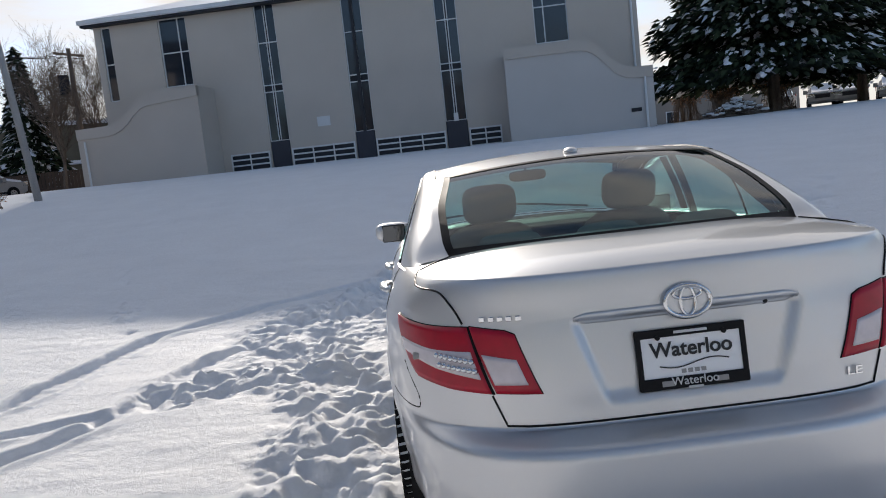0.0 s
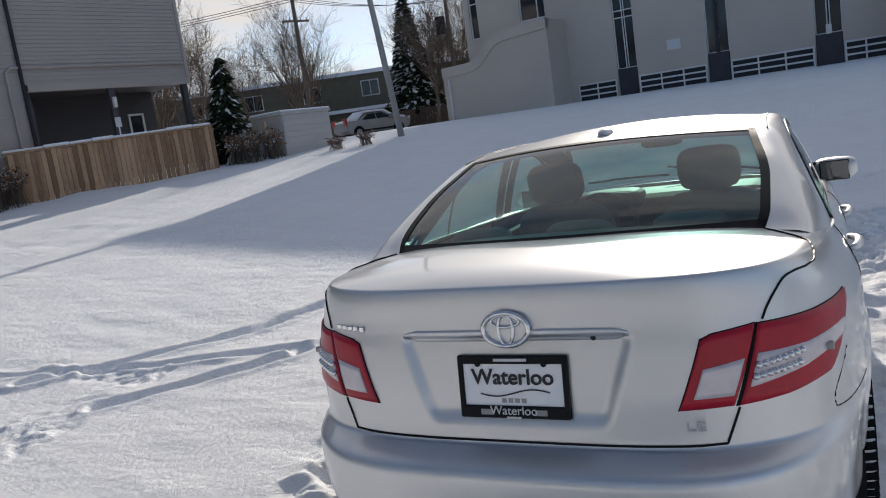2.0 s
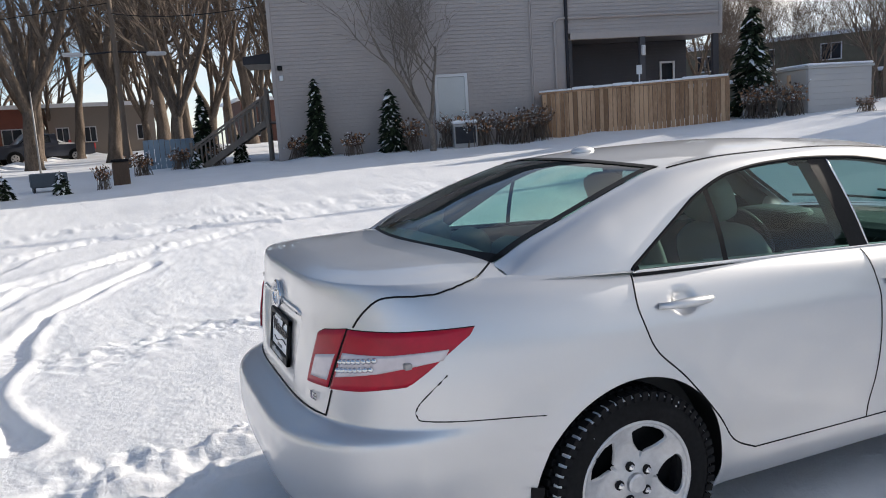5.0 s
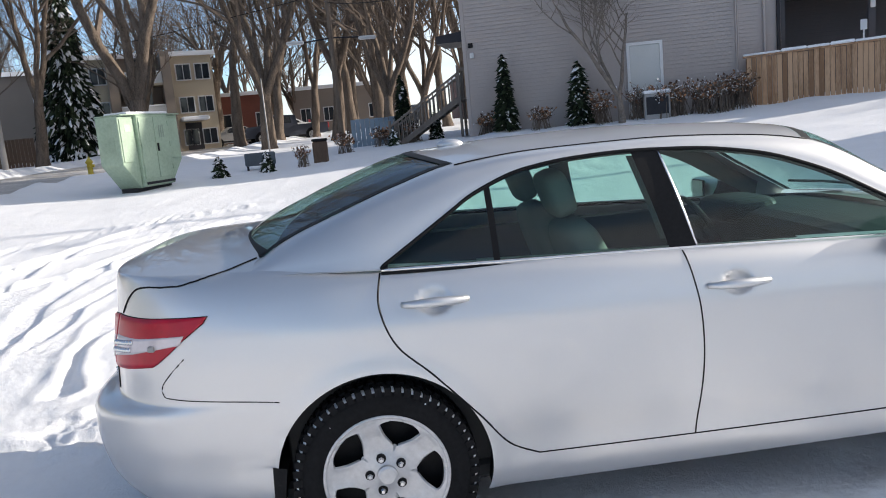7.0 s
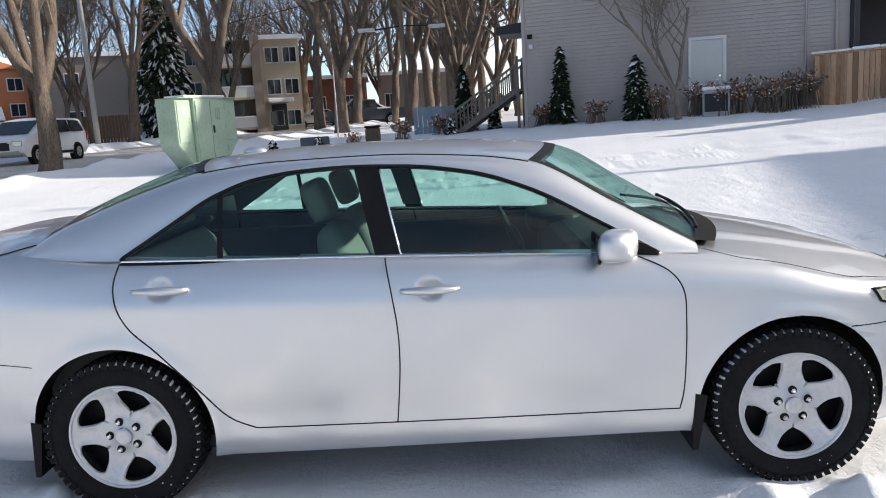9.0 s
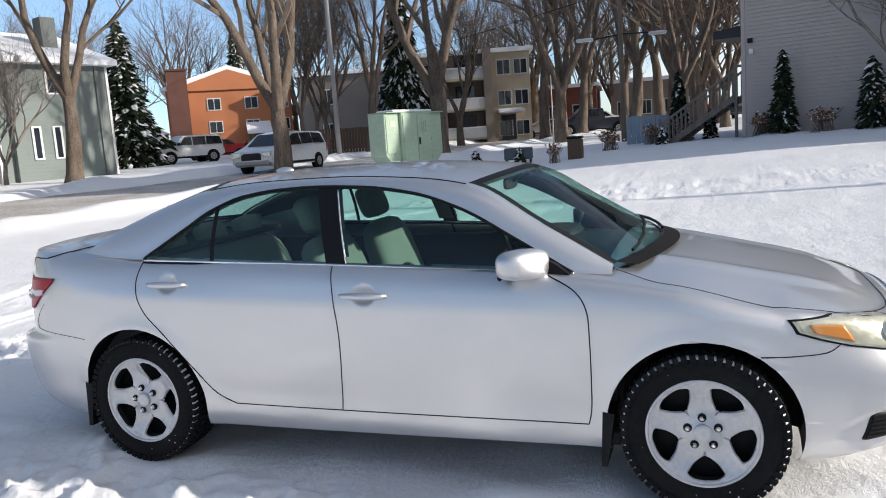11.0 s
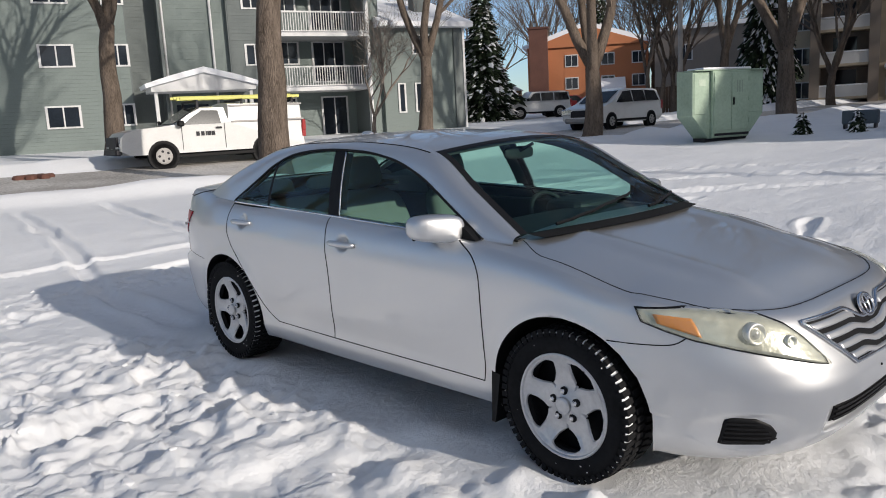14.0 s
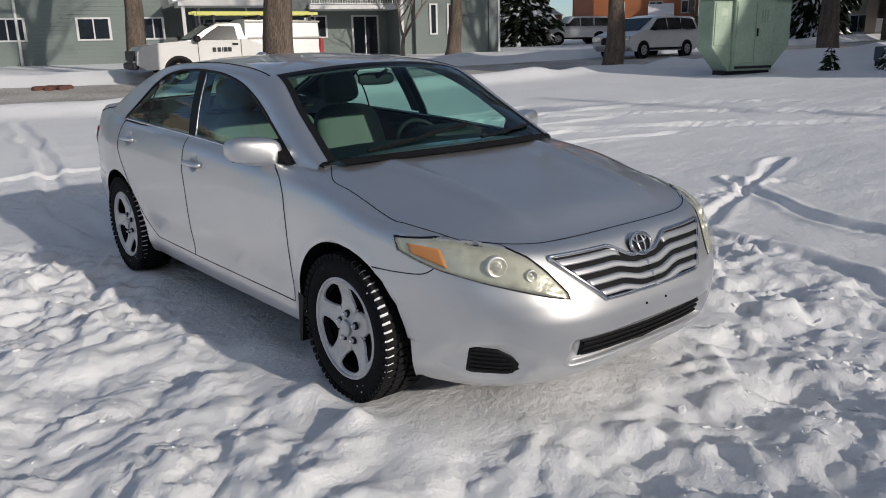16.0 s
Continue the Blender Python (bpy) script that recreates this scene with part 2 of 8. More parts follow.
def prism(bm, poly, y0, y1, plane="xz"):
    """A polygon in x and z pushed along y (or in y and z along x)."""
    def at(p, d):
        return (p[0], d, p[1]) if plane == "xz" else (d, p[0], p[1]) if plane == "yz" else (p[0], p[1], d)
    a = [bm.verts.new(at(p, y0)) for p in poly]
    b = [bm.verts.new(at(p, y1)) for p in poly]
    bm.faces.new(a)
    bm.faces.new(b[::-1])
    for i in range(len(a)):
        j = (i + 1) % len(a)
        bm.faces.new((a[j], a[i], b[i], b[j]))
    bmesh.ops.recalc_face_normals(bm, faces=bm.faces)
    return bm


def grid_mesh(name, v, keep=None, normals=None, wrap=False):
    """A mesh from a grid of points (rows, columns, 3)."""
    r, c = v.shape[:2]
    me = bpy.data.meshes.new(name)
    i, j = np.meshgrid(np.arange(r - 1), np.arange(c if wrap else c - 1), indexing="ij")
    j2 = (j + 1) % c
    f = np.stack([i * c + j, i * c + j2, (i + 1) * c + j2, (i + 1) * c + j], -1)
    f = f[keep] if keep is not None else f.reshape(-1, 4)
    f = f.reshape(-1, 4)
    used, inv = np.unique(f, return_inverse=True)
    me.from_pydata(v.reshape(-1, 3)[used].tolist(), [], inv.reshape(-1, 4).tolist())
    me.polygons.foreach_set("use_smooth", [True] * len(me.polygons))
    if normals is not None and len(used):
        me.normals_split_custom_set_from_vertices(normals.reshape(-1, 3)[used].tolist())
    return me


def curve(*knots):
    """A smooth curve through (x, y) knots that does not overshoot; returns a function of arrays."""
    kx, ky = np.array([k[0] for k in knots], float), np.array([k[1] for k in knots], float)
    h, d = np.diff(kx), np.diff(ky) / np.diff(kx)
    m = np.zeros_like(ky)
    m[0], m[-1] = d[0], d[-1]
    for i in range(1, len(kx) - 1):
        if d[i - 1] * d[i] > 0:
            w1, w2 = 2 * h[i] + h[i - 1], h[i] + 2 * h[i - 1]
            m[i] = (w1 + w2) / (w1 / d[i - 1] + w2 / d[i])

    def at(x):
        x = np.clip(np.asarray(x, float), kx[0], kx[-1])
        i = np.clip(np.searchsorted(kx, x, "right") - 1, 0, len(h) - 1)
        t = (x - kx[i]) / h[i]
        return ((1 + 2 * t) * (1 - t) ** 2 * ky[i] + t * (1 - t) ** 2 * h[i] * m[i]
                + t * t * (3 - 2 * t) * ky[i + 1] + t * t * (t - 1) * h[i] * m[i + 1])
    return at


def lathe(name, prof, n=48, axis=None, ends=(0.0, 2 * math.pi)):
    """A profile of (along, radius) turned about the x axis, or about another pose's x axis."""
    a = np.linspace(ends[0], ends[1], n + 1)
    v = np.array([[[p, r * math.cos(t), r * math.sin(t)] for p, r in prof] for t in a])
    me = grid_mesh(name, v)
    if axis is not None:
        me.transform(axis)
    return me


def smooth(a, b, x):
    t = np.clip((np.asarray(x, float) - a) / (b - a), 0, 1)
    return t * t * (3 - 2 * t)


def rough_noise(x, y, seed=0):
    """Smooth random hills between -1 and 1, one to a metre."""
    xi, yi = np.floor(x).astype(np.int64), np.floor(y).astype(np.int64)
    fx, fy = x - xi, y - yi
    fx, fy = fx * fx * (3 - 2 * fx), fy * fy * (3 - 2 * fy)

    def lattice(a, b):
        n = (a * 374761393 + b * 668265263 + seed * 1442695041) & 0x7FFFFFFF
        n = ((n ^ (n >> 13)) * 1274126177) & 0x7FFFFFFF
        return ((n ^ (n >> 16)) & 0xFFFF) / 32767.5 - 1
    return ((lattice(xi, yi) * (1 - fx) + lattice(xi + 1, yi) * fx) * (1 - fy)
            + (lattice(xi, yi + 1) * (1 - fx) + lattice(xi + 1, yi + 1) * fx) * fy)


def from_line(x, y, pts):
    """Distance of points to a line of points, and how far along it they lie."""
    best, along, run = np.full(x.shape, 1e9), np.zeros(x.shape), 0.0
    for (ax, ay), (bx, by) in zip(pts, pts[1:]):
        dx, dy = bx - ax, by - ay
        n = math.hypot(dx, dy)
        t = np.clip(((x - ax) * dx + (y - ay) * dy) / (n * n), 0, 1)
        d = np.hypot(x - ax - t * dx, y - ay - t * dy)
        near = d < best
        best = np.where(near, d, best)
        along = np.where(near, run + t * n, along)
        run += n
    return best, along


def mirrored(th):
    """Turns a thing's own x round, with all its parts."""
    for o in th.children_recursive:
        if o.type == "MESH" and len(o.data.vertices):
            o.data.transform(Matrix.Diagonal((-1, 1, 1, 1)))
            o.data.flip_normals()
    return th


def local(base, degrees, z=0.0):
    """The pose of a thing whose own x runs along the given heading."""
    return pose(base[0], base[1], z, 0, 0, degrees)

# ---- ground ----


def land(x, y):
    """The lie of the land: a shallow bowl round the car."""
    x, y = np.asarray(x, float), np.asarray(y, float)
    r = np.hypot(x, y - 1)
    h = (0.042 * np.clip(r - 4, 0, 18) + 0.022 * np.clip(r - 22, 0, 40)) * smooth(3.5, 8, r)
    h += 0.30 * smooth(7, 18, y) * smooth(70, 25, r)
    h += 0.72 * smooth(13, 29, y) * smooth(-40, -14, x) * smooth(60, 20, x)
    h += 0.22 * smooth(9, 19, -x) * smooth(-4, 5, y) * smooth(30, 18, y)
    return h


def road_off(x, y):
    """Distance from the street's middle line."""
    return y - (-14.6 - 0.13 * (x + 6))


RUTS = [  # wheel and sledge ruts: points, half width, depth
    ([(-5.2, 1.0), (-4.0, 2.6), (-3.5, 4.6), (-2.6, 5.8), (-1.1, 7.0), (2, 9)], 0.10, 0.05),
    ([(-3.9, 0.7), (-3.0, 1.8), (-2.6, 3.4), (-1.9, 4.6), (-0.8, 5.6)], 0.09, 0.045),
    ([(-6.5, 0.9), (-4.2, 1.6), (-3.1, 2.0)], 0.09, 0.04),
    ([(-4.0, -5.8), (-8.1, -1.5), (-10.6, 1.2), (-12.1, 5.1), (-12.9, 10.5), (-12.4, 17), (-9, 22)], 0.14, 0.04),
    ([(-5.5, -6.2), (-10.2, -1.5), (-12.3, 2.8), (-13.7, 7.4), (-14.2, 12.3), (-13.5, 18), (-10, 24)], 0.14, 0.04),
    ([(-0.2, -3.4), (-2.8, -3.2), (-4.6, -3.5), (-6.9, -3.5), (-9.5, -2.4), (-11.6, 1.2)], 0.12, 0.035),
    ([(0.9, -3.6), (-1.5, -4.3), (-4.4, -4.3), (-7.2, -4.5), (-9.6, -3.7)], 0.12, 0.035),
    ([(1.5, -4.9), (-2.2, -5.1), (-5.2, -5.4), (-8.6, -5.4), (-11, -3.4)], 0.11, 0.03),
    ([(-1.8, -2.2), (-2.9, -2.5), (-4.2, -2.5), (-5.4, -2.3), (-7.5, -1.2)], 0.10, 0.04),
    ([(-3.1, -3.0), (-4.4, -3.05), (-5.5, -2.9), (-6.8, -2.5), (-9, -1.0)], 0.09, 0.03),
    ([(-8.6, -5.1), (-9.5, -4.4), (-10.5, -3.5), (-11.5, -2.2), (-12.5, 1)], 0.12, 0.04),
    ([(-0.75, -1.2), (-0.8, -3.0), (-1.6, -5.5), (-1.9, -10)], 0.12, 0.05),
    ([(0.75, -1.2), (0.7, -3.2), (0.1, -5.7), (-0.4, -10)], 0.12, 0.05),
    ([(-9, 14), (-4, 15.5), (1, 15.0), (6, 16.5)], 0.16, 0.04),
    ([(-9, 16.2), (-4, 17.2), (1, 16.9), (7, 18.5)], 0.16, 0.04),
]
TRAMPLED = [  # where people have walked: points, half width, depth
    ([(-0.9, -1.6), (-1.2, 1.5), (-1.6, 2.7), (-2.2, 4.4), (-1.6, 5.4)], 0.5, 0.12),
    ([(1.5, -0.8), (1.6, 1.0), (1.7, 2.6), (1.7, 3.9), (1.2, 4.6)], 0.5, 0.10),
    ([(2.9, -1.2), (3.0, 1.5), (2.6, 3.5), (1.8, 5.0), (0.4, 5.4), (-0.6, 4.9)], 1.05, 0.13),
    ([(-0.8, 4.4), (-1.3, 3.9), (-1.9, 2.9), (-2.6, 2.4)], 0.35, 0.10),
    ([(-4.0, 0.0), (-4.2, 1.0), (-4.0, 1.6)], 0.22, 0.06),
    ([(-3.4, -2.0), (-4.1, -1.2), (-4.2, 0.4)], 0.28, 0.06),
    ([(2.2, -2.8), (0.5, -3.4), (-1.2, -3.2)], 0.5, 0.07),
    ([(-3.9, 5.0), (-4.8, 7.4), (-5.7, 9.9)], 0.12, 0.05),
    ([(-4.2, 1.3), (-5.4, 1.4)], 0.22, 0.06),
    ([(2.2, 5.8), (4.5, 7.5), (7, 11)], 0.4, 0.08),
    ([(-0.8, 4.2), (0.3, 4.4), (1.3, 4.4)], 0.55, 0.14),
    ([(-0.9, 3.6), (-0.7, 4.6), (-0.4, 6.0), (0.3, 8.5)], 0.4, 0.15),
    ([(0.8, 3.9), (0.9, 5.0), (1.1, 6.5)], 0.4, 0.12),
    ([(-1.5, 2.6), (-1.75, 4.0), (-1.5, 5.6), (-0.9, 7.5)], 0.34, 0.14),
]


def snow_height(x, y):
    """The snow's surface, with drift, ruts and trodden places."""
    h = land(x, y)
    near = smooth(45, 8, np.hypot(x, y - 1))
    h = h + near * (0.03 * rough_noise(x * 0.45, y * 0.45, 3) + 0.008 * rough_noise(x * 1.6 + y * 0.7, y * 3.1, 5)
                    + 0.004 * rough_noise(x * 5, y * 9, 7))
    wob = 0.07 * rough_noise(x * 1.3, y * 1.3, 11)
    for pts, half, deep in RUTS:
        d, along = from_line(x, y, pts)
        d = np.abs(d + wob)
        h = h - deep * smooth(half * 1.3, half * 0.6, d) + 0.55 * deep * np.exp(-((d - half * 1.6) / (half * 0.6)) ** 2) * (0.7 + 0.6 * rough_noise(x * 3, y * 3, 13))
        h = h + 0.005 * smooth(half * 1.2, half * 0.5, d) * np.sin(along * 45)
    xw = x + 0.07 * rough_noise(x * 6, y * 6, 101) + 0.03 * rough_noise(x * 14, y * 14, 103)
    yw = y + 0.07 * rough_noise(x * 6 + 5, y * 6, 107) + 0.03 * rough_noise(x * 14, y * 14 + 5, 109)
    lump = (0.5 * rough_noise(xw * 4.2, yw * 4.2, 17) + 0.42 * rough_noise(xw * 8.7, yw * 8.7, 19)
            + 0.34 * rough_noise(xw * 15, yw * 15, 23) - 0.3 * np.abs(rough_noise(xw * 6.1, yw * 6.1, 97)) + 0.12)
    pits = np.minimum(0, rough_noise(x * 3.0 + 9, y * 3.0, 29) + 0.12)
    mask = np.zeros(x.shape)
    for pts, half, deep in TRAMPLED:
        d, _ = from_line(x, y, pts)
        mask = np.maximum(mask, deep * smooth(half * 1.5, half * 0.55, np.abs(d + 3 * wob)))
    mask = mask * (0.6 + 0.4 * smooth(-0.35, 0.15, rough_noise(x * 1.25, y * 1.25, 83)))
    clod = np.maximum(0, rough_noise(xw * 6.3 + 3, yw * 6.3, 53) - 0.15) + 0.6 * np.maximum(0, rough_noise(xw * 12.5, yw * 12.5 + 4, 59) - 0.1)
    slab = smooth(0.02, 0.22, rough_noise(x * 5.1 + 0.4 * rough_noise(x * 9, y * 9, 61), y * 5.1 + 7, 67)) + 0.6 * smooth(0.0, 0.25, rough_noise(x * 10.5 + 2, y * 10.5, 71))
    h = h + mask * (0.5 * lump + 1.1 * pits + 0.38 * clod + 0.3 * slab - 0.2)
    # packed flat under the car, a little trough in front of the bumper
    under = smooth(1.1, 0.82, np.abs(x)) * smooth(3.6, 3.2, y) * smooth(-1.5, -1.0, y)
    h = h * (1 - under) + under * (0.012 + 0.03 * rough_noise(x * 3, y * 3, 31))
    for hx, hy, r_, up in ((1.03, 3.02, 0.13, 0.07), (1.04, 2.6, 0.15, 0.05), (1.04, -0.22, 0.15, 0.06), (1.05, 0.2, 0.12, 0.03), (-1.0, -0.3, 0.15, 0.05), (-1.0, 2.9, 0.15, 0.05), (0.8, -0.42, 0.14, 0.05)):
        h = h + up * np.exp(-((x - hx) ** 2 + (y - hy) ** 2) / r_ ** 2) * (1 + 0.5 * rough_noise(x * 11, y * 11, 73))
    # heaps along the house, round the shed and the verges of the street
    d, _ = from_line(x, y, [(-22.7, 3.2), (-19.4, 15.2)])
    h = h + 0.10 * np.exp(-(d / 0.9) ** 2) * (1 + rough_noise(x * 1.1, y * 1.1, 37))
    o = np.abs(road_off(x, y) + 1.0)
    h = h - 0.22 * smooth(4.5, 3.8, o) + 0.16 * np.exp(-((o - 4.8) / 0.55) ** 2) * (1 + 0.9 * rough_noise(x * 0.9, y * 0.9, 41))
    return h


def axis_steps(lo, hi, near_lo, near_hi, step):
    """Grid lines close together near the car and wider apart towards the horizon."""
    mid = np.arange(near_lo, near_hi, step)
    out, d, p = [], step, near_hi
    while p < hi:
        out.append(p)
        d *= 1.035
        p += d
    left, d, p = [], step, near_lo
    while p > lo:
        d *= 1.035
        p -= d
        left.append(p)
    return np.array(left[::-1] + list(mid) + out)


gx, gy = axis_steps(-700, 700, -5.2, 4.3, 0.022), axis_steps(-700, 700, -4.6, 7.0, 0.022)
GX, GY = np.meshgrid(gx, gy, indexing="xy")
GZ = snow_height(GX, GY)
ground = part("ground", grid_mesh("ground", np.stack([GX, GY, GZ], -1)), SNOW)
tagged(ground, "snow-covered open ground, trampled and rutted round the car", "ground", kind="structure")


def level(x, y):
    return float(snow_height(np.array([x]), np.array([y]))[0])


rx = np.concatenate([np.linspace(-120, -30, 40), np.linspace(-29, 30, 120), np.linspace(31, 90, 30)])
ro = np.linspace(-4.9, 2.9, 30)
RX, RO = np.meshgrid(rx, ro, indexing="ij")
RY = -14.6 - 0.13 * (RX + 6) + RO
RZ = land(RX, RY) - 0.205 + 0.02 * rough_noise(RX * 0.8, RO * 3, 43) + 0.015 * rough_noise(RX * 3, RO * 6, 47) + 0.03
road = part("road", grid_mesh("road", np.stack([RX, RY, RZ], -1)[:, ::-1]), ROAD)
tagged(road, "side street of packed grey-brown snow", "road", kind="structure")


def clods(seed, n):
    """Loose lumps of kicked-up snow, half sunk along the trodden ways."""
    rnd = random.Random(seed)
    base = bmesh.new()
    bmesh.ops.create_icosphere(base, subdivisions=1, radius=1)
    bv = [v.co.copy() for v in base.verts]
    bf = [[v.index for v in f.verts] for f in base.faces]
    base.free()
    verts, faces, spots = [], [], []
    for i in range(n):
        pts, half, deep = TRAMPLED[rnd.choice((0, 1, 2, 2, 2, 2, 3, 6, 10, 10, 11, 12))]
        k = rnd.randrange(len(pts) - 1)
        t = rnd.random()
        x = pts[k][0] + (pts[k + 1][0] - pts[k][0]) * t + rnd.gauss(0, half * 0.6)
        y = pts[k][1] + (pts[k + 1][1] - pts[k][1]) * t + rnd.gauss(0, half * 0.6)
        if abs(x) < 1.0 and -1.2 < y < 3.75:
            continue
        spots.append((x, y))
    zs = snow_height(np.array([p[0] for p in spots]), np.array([p[1] for p in spots]))
    for (x, y), z in zip(spots, zs):
        s = 0.006 + 0.026 * rnd.random() ** 3
        sx, sy, sz = s * rnd.uniform(0.8, 1.5), s * rnd.uniform(0.8, 1.5), s * rnd.uniform(0.4, 0.75)
        turn = Matrix.Rotation(rnd.uniform(0, 6.28), 3, "Z") @ Matrix.Rotation(rnd.uniform(-0.6, 0.6), 3, "X")
        k = len(verts)
        for v in bv:
            q = turn @ Vector((v.x * sx, v.y * sy, v.z * sz)) * rnd.uniform(0.6, 1.25)
            verts.append((x + q.x, y + q.y, float(z) - 0.15 * s + q.z))
        faces += [[k + a for a in f] for f in bf]
    me = bpy.data.meshes.new("snow_clods")
    me.from_pydata(verts, [], faces)
    tagged(part("snow_clods", me, SNOW), "loose lumps of kicked-up snow on the trampled ground", "snow", kind="stuff")


clods(91, 1500)

# ---- church ----


def window_unit(parent, lo, hi, rows, y, mullions=(), name="window", frame_mat=TRIM_W, glass_mat=WIN, bar=0.05):
    """A window set in a wall that faces -y of its own space: frame with bars, panes behind."""
    w = thing(name, Matrix.Translation((0, 0, 0)), "", "")
    for k in ("label", "category"):
        if k in w:
            del w[k]
    w.parent = parent
    bm = bmesh.new()
    x0, z0, x1, z1 = *lo, *hi
    add_box(bm, (x0, y - 0.05, z0), (x0 + bar, y + 0.04, z1))
    add_box(bm, (x1 - bar, y - 0.05, z0), (x1, y + 0.04, z1))
    cuts = [0] + list(rows) + [1]
    for c in cuts:
        zc = z0 + c * (z1 - z0)
        zc = min(max(zc, z0 + bar / 2), z1 - bar / 2)
        add_box(bm, (x0 + bar, y - 0.047, zc - bar / 2), (x1 - bar, y + 0.037, zc + bar / 2))
    for c in mullions:
        xc = x0 + c * (x1 - x0)
        add_box(bm, (xc - bar / 2, y - 0.049, z0 + bar), (xc + bar / 2, y + 0.036, z1 - bar))
    part("window_frame", bm, frame_mat, w)
    xs = [x0 + bar] + [x0 + c * (x1 - x0) for c in mullions] + [x1 - bar]
    for a, b in zip(xs, xs[1:]):
        for c, d in zip(cuts, cuts[1:]):
            part("pane", box((a, y - 0.005, z0 + c * (z1 - z0)), (b, y + 0.005, z0 + d * (z1 - z0))), glass_mat, w)
    return w


def church():
    th = thing("church", local((-4, 31.6), -8), "grey stucco church hall with tall dark window strips, shaded side", "church")
    base, eave = 1.2, 9.12
    x0, x1, deep = -10.15, 13.75, 15.0
    strips = [(-2.72, -1.82), (1.17, 2.05), (5.22, 6.17)]
    wins = [(-9.85, -9.4, 5.7, 9.0), (-7.15, -5.86, 6.03, 9.04), (9.42, 10.86, 5.93, 9.0)]
    # wall in panels between the openings
    cuts = sorted([(a, b, None) for a, b in strips] + [(a, b, (c, d)) for a, b, c, d in wins])
    p = x0
    for a, b, zz in cuts:
        part("wall_panel", box((p, 0, base), (a, 0.35, eave)), STUCCO, th)
        if zz:
            part("wall_panel", box((a, 0, base), (b, 0.35, zz[0])), STUCCO, th)
            part("wall_panel", box((a, 0, zz[1]), (b, 0.35, eave)), STUCCO, th)
        p = b
    part("wall_panel", box((p, 0, base), (x1, 0.35, eave)), STUCCO, th)
    part("side_wall", box((x0, 0.35, base), (x0 + 0.35, deep, eave)), STUCCO, th)
    part("side_wall", box((x1 - 0.35, 0.35, base), (x1, deep, eave)), STUCCO, th)
    part("back_wall", box((x0, deep, base), (x1, deep + 0.3, eave)), STUCCO, th)
    # low hipped roof with snow
    bm = bmesh.new()
    o = 0.45
    a = [bm.verts.new(q) for q in ((x0 - o, -o, eave), (x1 + o, -o, eave), (x1 + o, deep + o, eave), (x0 - o, deep + o, eave))]
    b = [bm.verts.new(q) for q in ((x0 - o, -o, eave + 0.2), (x1 + o, -o, eave + 0.2), (x1 + o, deep + o, eave + 0.2), (x0 - o, deep + o, eave + 0.2))]
    r = [bm.verts.new(q) for q in ((x0 + 4.6, deep / 2, eave + 2.55), (x1 - 4.6, deep / 2, eave + 2.55))]
    bm.faces.new(a[::-1])
    for i in range(4):
        bm.faces.new((a[i], a[(i + 1) % 4], b[(i + 1) % 4], b[i]))
    bm.faces.new((b[0], b[1], r[1], r[0]))
    bm.faces.new((b[1], b[2], r[1]))
    bm.faces.new((b[2], b[3], r[0], r[1]))
    bm.faces.new((b[3], b[0], r[0]))
    roof = part("roof", bm, SNOW_CAP, th, "low hipped roof dusted with snow")
    part("fascia", box((x0 - 0.48, -0.49, eave + 0.02), (x1 + 0.48, -0.455, eave + 0.2)), TRIM_W, roof)
    # added dark strip that stands in for the shade under the eave
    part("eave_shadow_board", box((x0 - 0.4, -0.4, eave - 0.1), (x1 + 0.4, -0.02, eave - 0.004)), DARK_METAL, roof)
    for a_, b_ in strips:
        m_ = (a_ + b_) / 2
        strip = part("window_strip", box((a_, 0.16, base), (b_, 0.3, eave)), DARK_METAL, th, "dark recessed strip of tall windows")
        part("foot_panel", box((a_ + 0.03, 0.02, base), (b_ - 0.03, 0.16, 3.12)), mat("navy_panel", (0.02, 0.022, 0.035), 0.5), strip)
        for zz in ((3.15, 5.3), (5.6, 7.4), (7.5, 9.05)):
            for s_, e_ in ((a_ + 0.04, m_ - 0.07), (m_ + 0.07, b_ - 0.04)):
                pane = part("pane", box((s_, 0.12, zz[0]), (e_, 0.158, zz[1])), WIN, strip)
        bm = bmesh.new()
        for s_ in (a_ + 0.02, m_ - 0.05, m_ + 0.05, b_ - 0.02):
            add_box(bm, (s_ - 0.02, 0.09, 3.12), (s_ + 0.02, 0.119, 9.08))
        for z_ in (3.13, 5.3, 5.6, 7.45):
            add_box(bm, (a_ + 0.02, 0.085, z_ - 0.025), (b_ - 0.02, 0.118, z_ + 0.025))
        part("glazing_frame", bm, TRIM_W, strip)
    part("spine", box((1.61 - 0.07, 0.03, 1.3), (1.61 + 0.07, 0.084, 9.08)), DARK_METAL, th)
    for a_, b_, c_, d_ in wins:
        window_unit(th, (a_, c_), (b_, d_), (0.5,), 0.14, (0.68,) if b_ - a_ > 1 and a_ < 0 else ((0.3,) if a_ > 0 else ()), frame_mat=TRIM_W)
    # louvred vents along the foot of the wall
    for a_, b_ in ((-4.55, -2.8), (-1.72, 1.1), (2.12, 5.15), (6.25, 7.6)):
        v = part("vent_backing", box((a_, -0.03, 1.85), (b_, 0.0, 2.7)), DARK_METAL, th)
        for z_ in (1.95, 2.2, 2.45, 2.69):
            part("rail", box((a_, -0.09, z_ - 0.035), (b_, -0.031, z_ + 0.035)), TRIM_W, v)
        k = 3 if b_ - a_ > 2 else 2
        for i in range(k + 1):
            x_ = a_ + (b_ - a_) * i / k
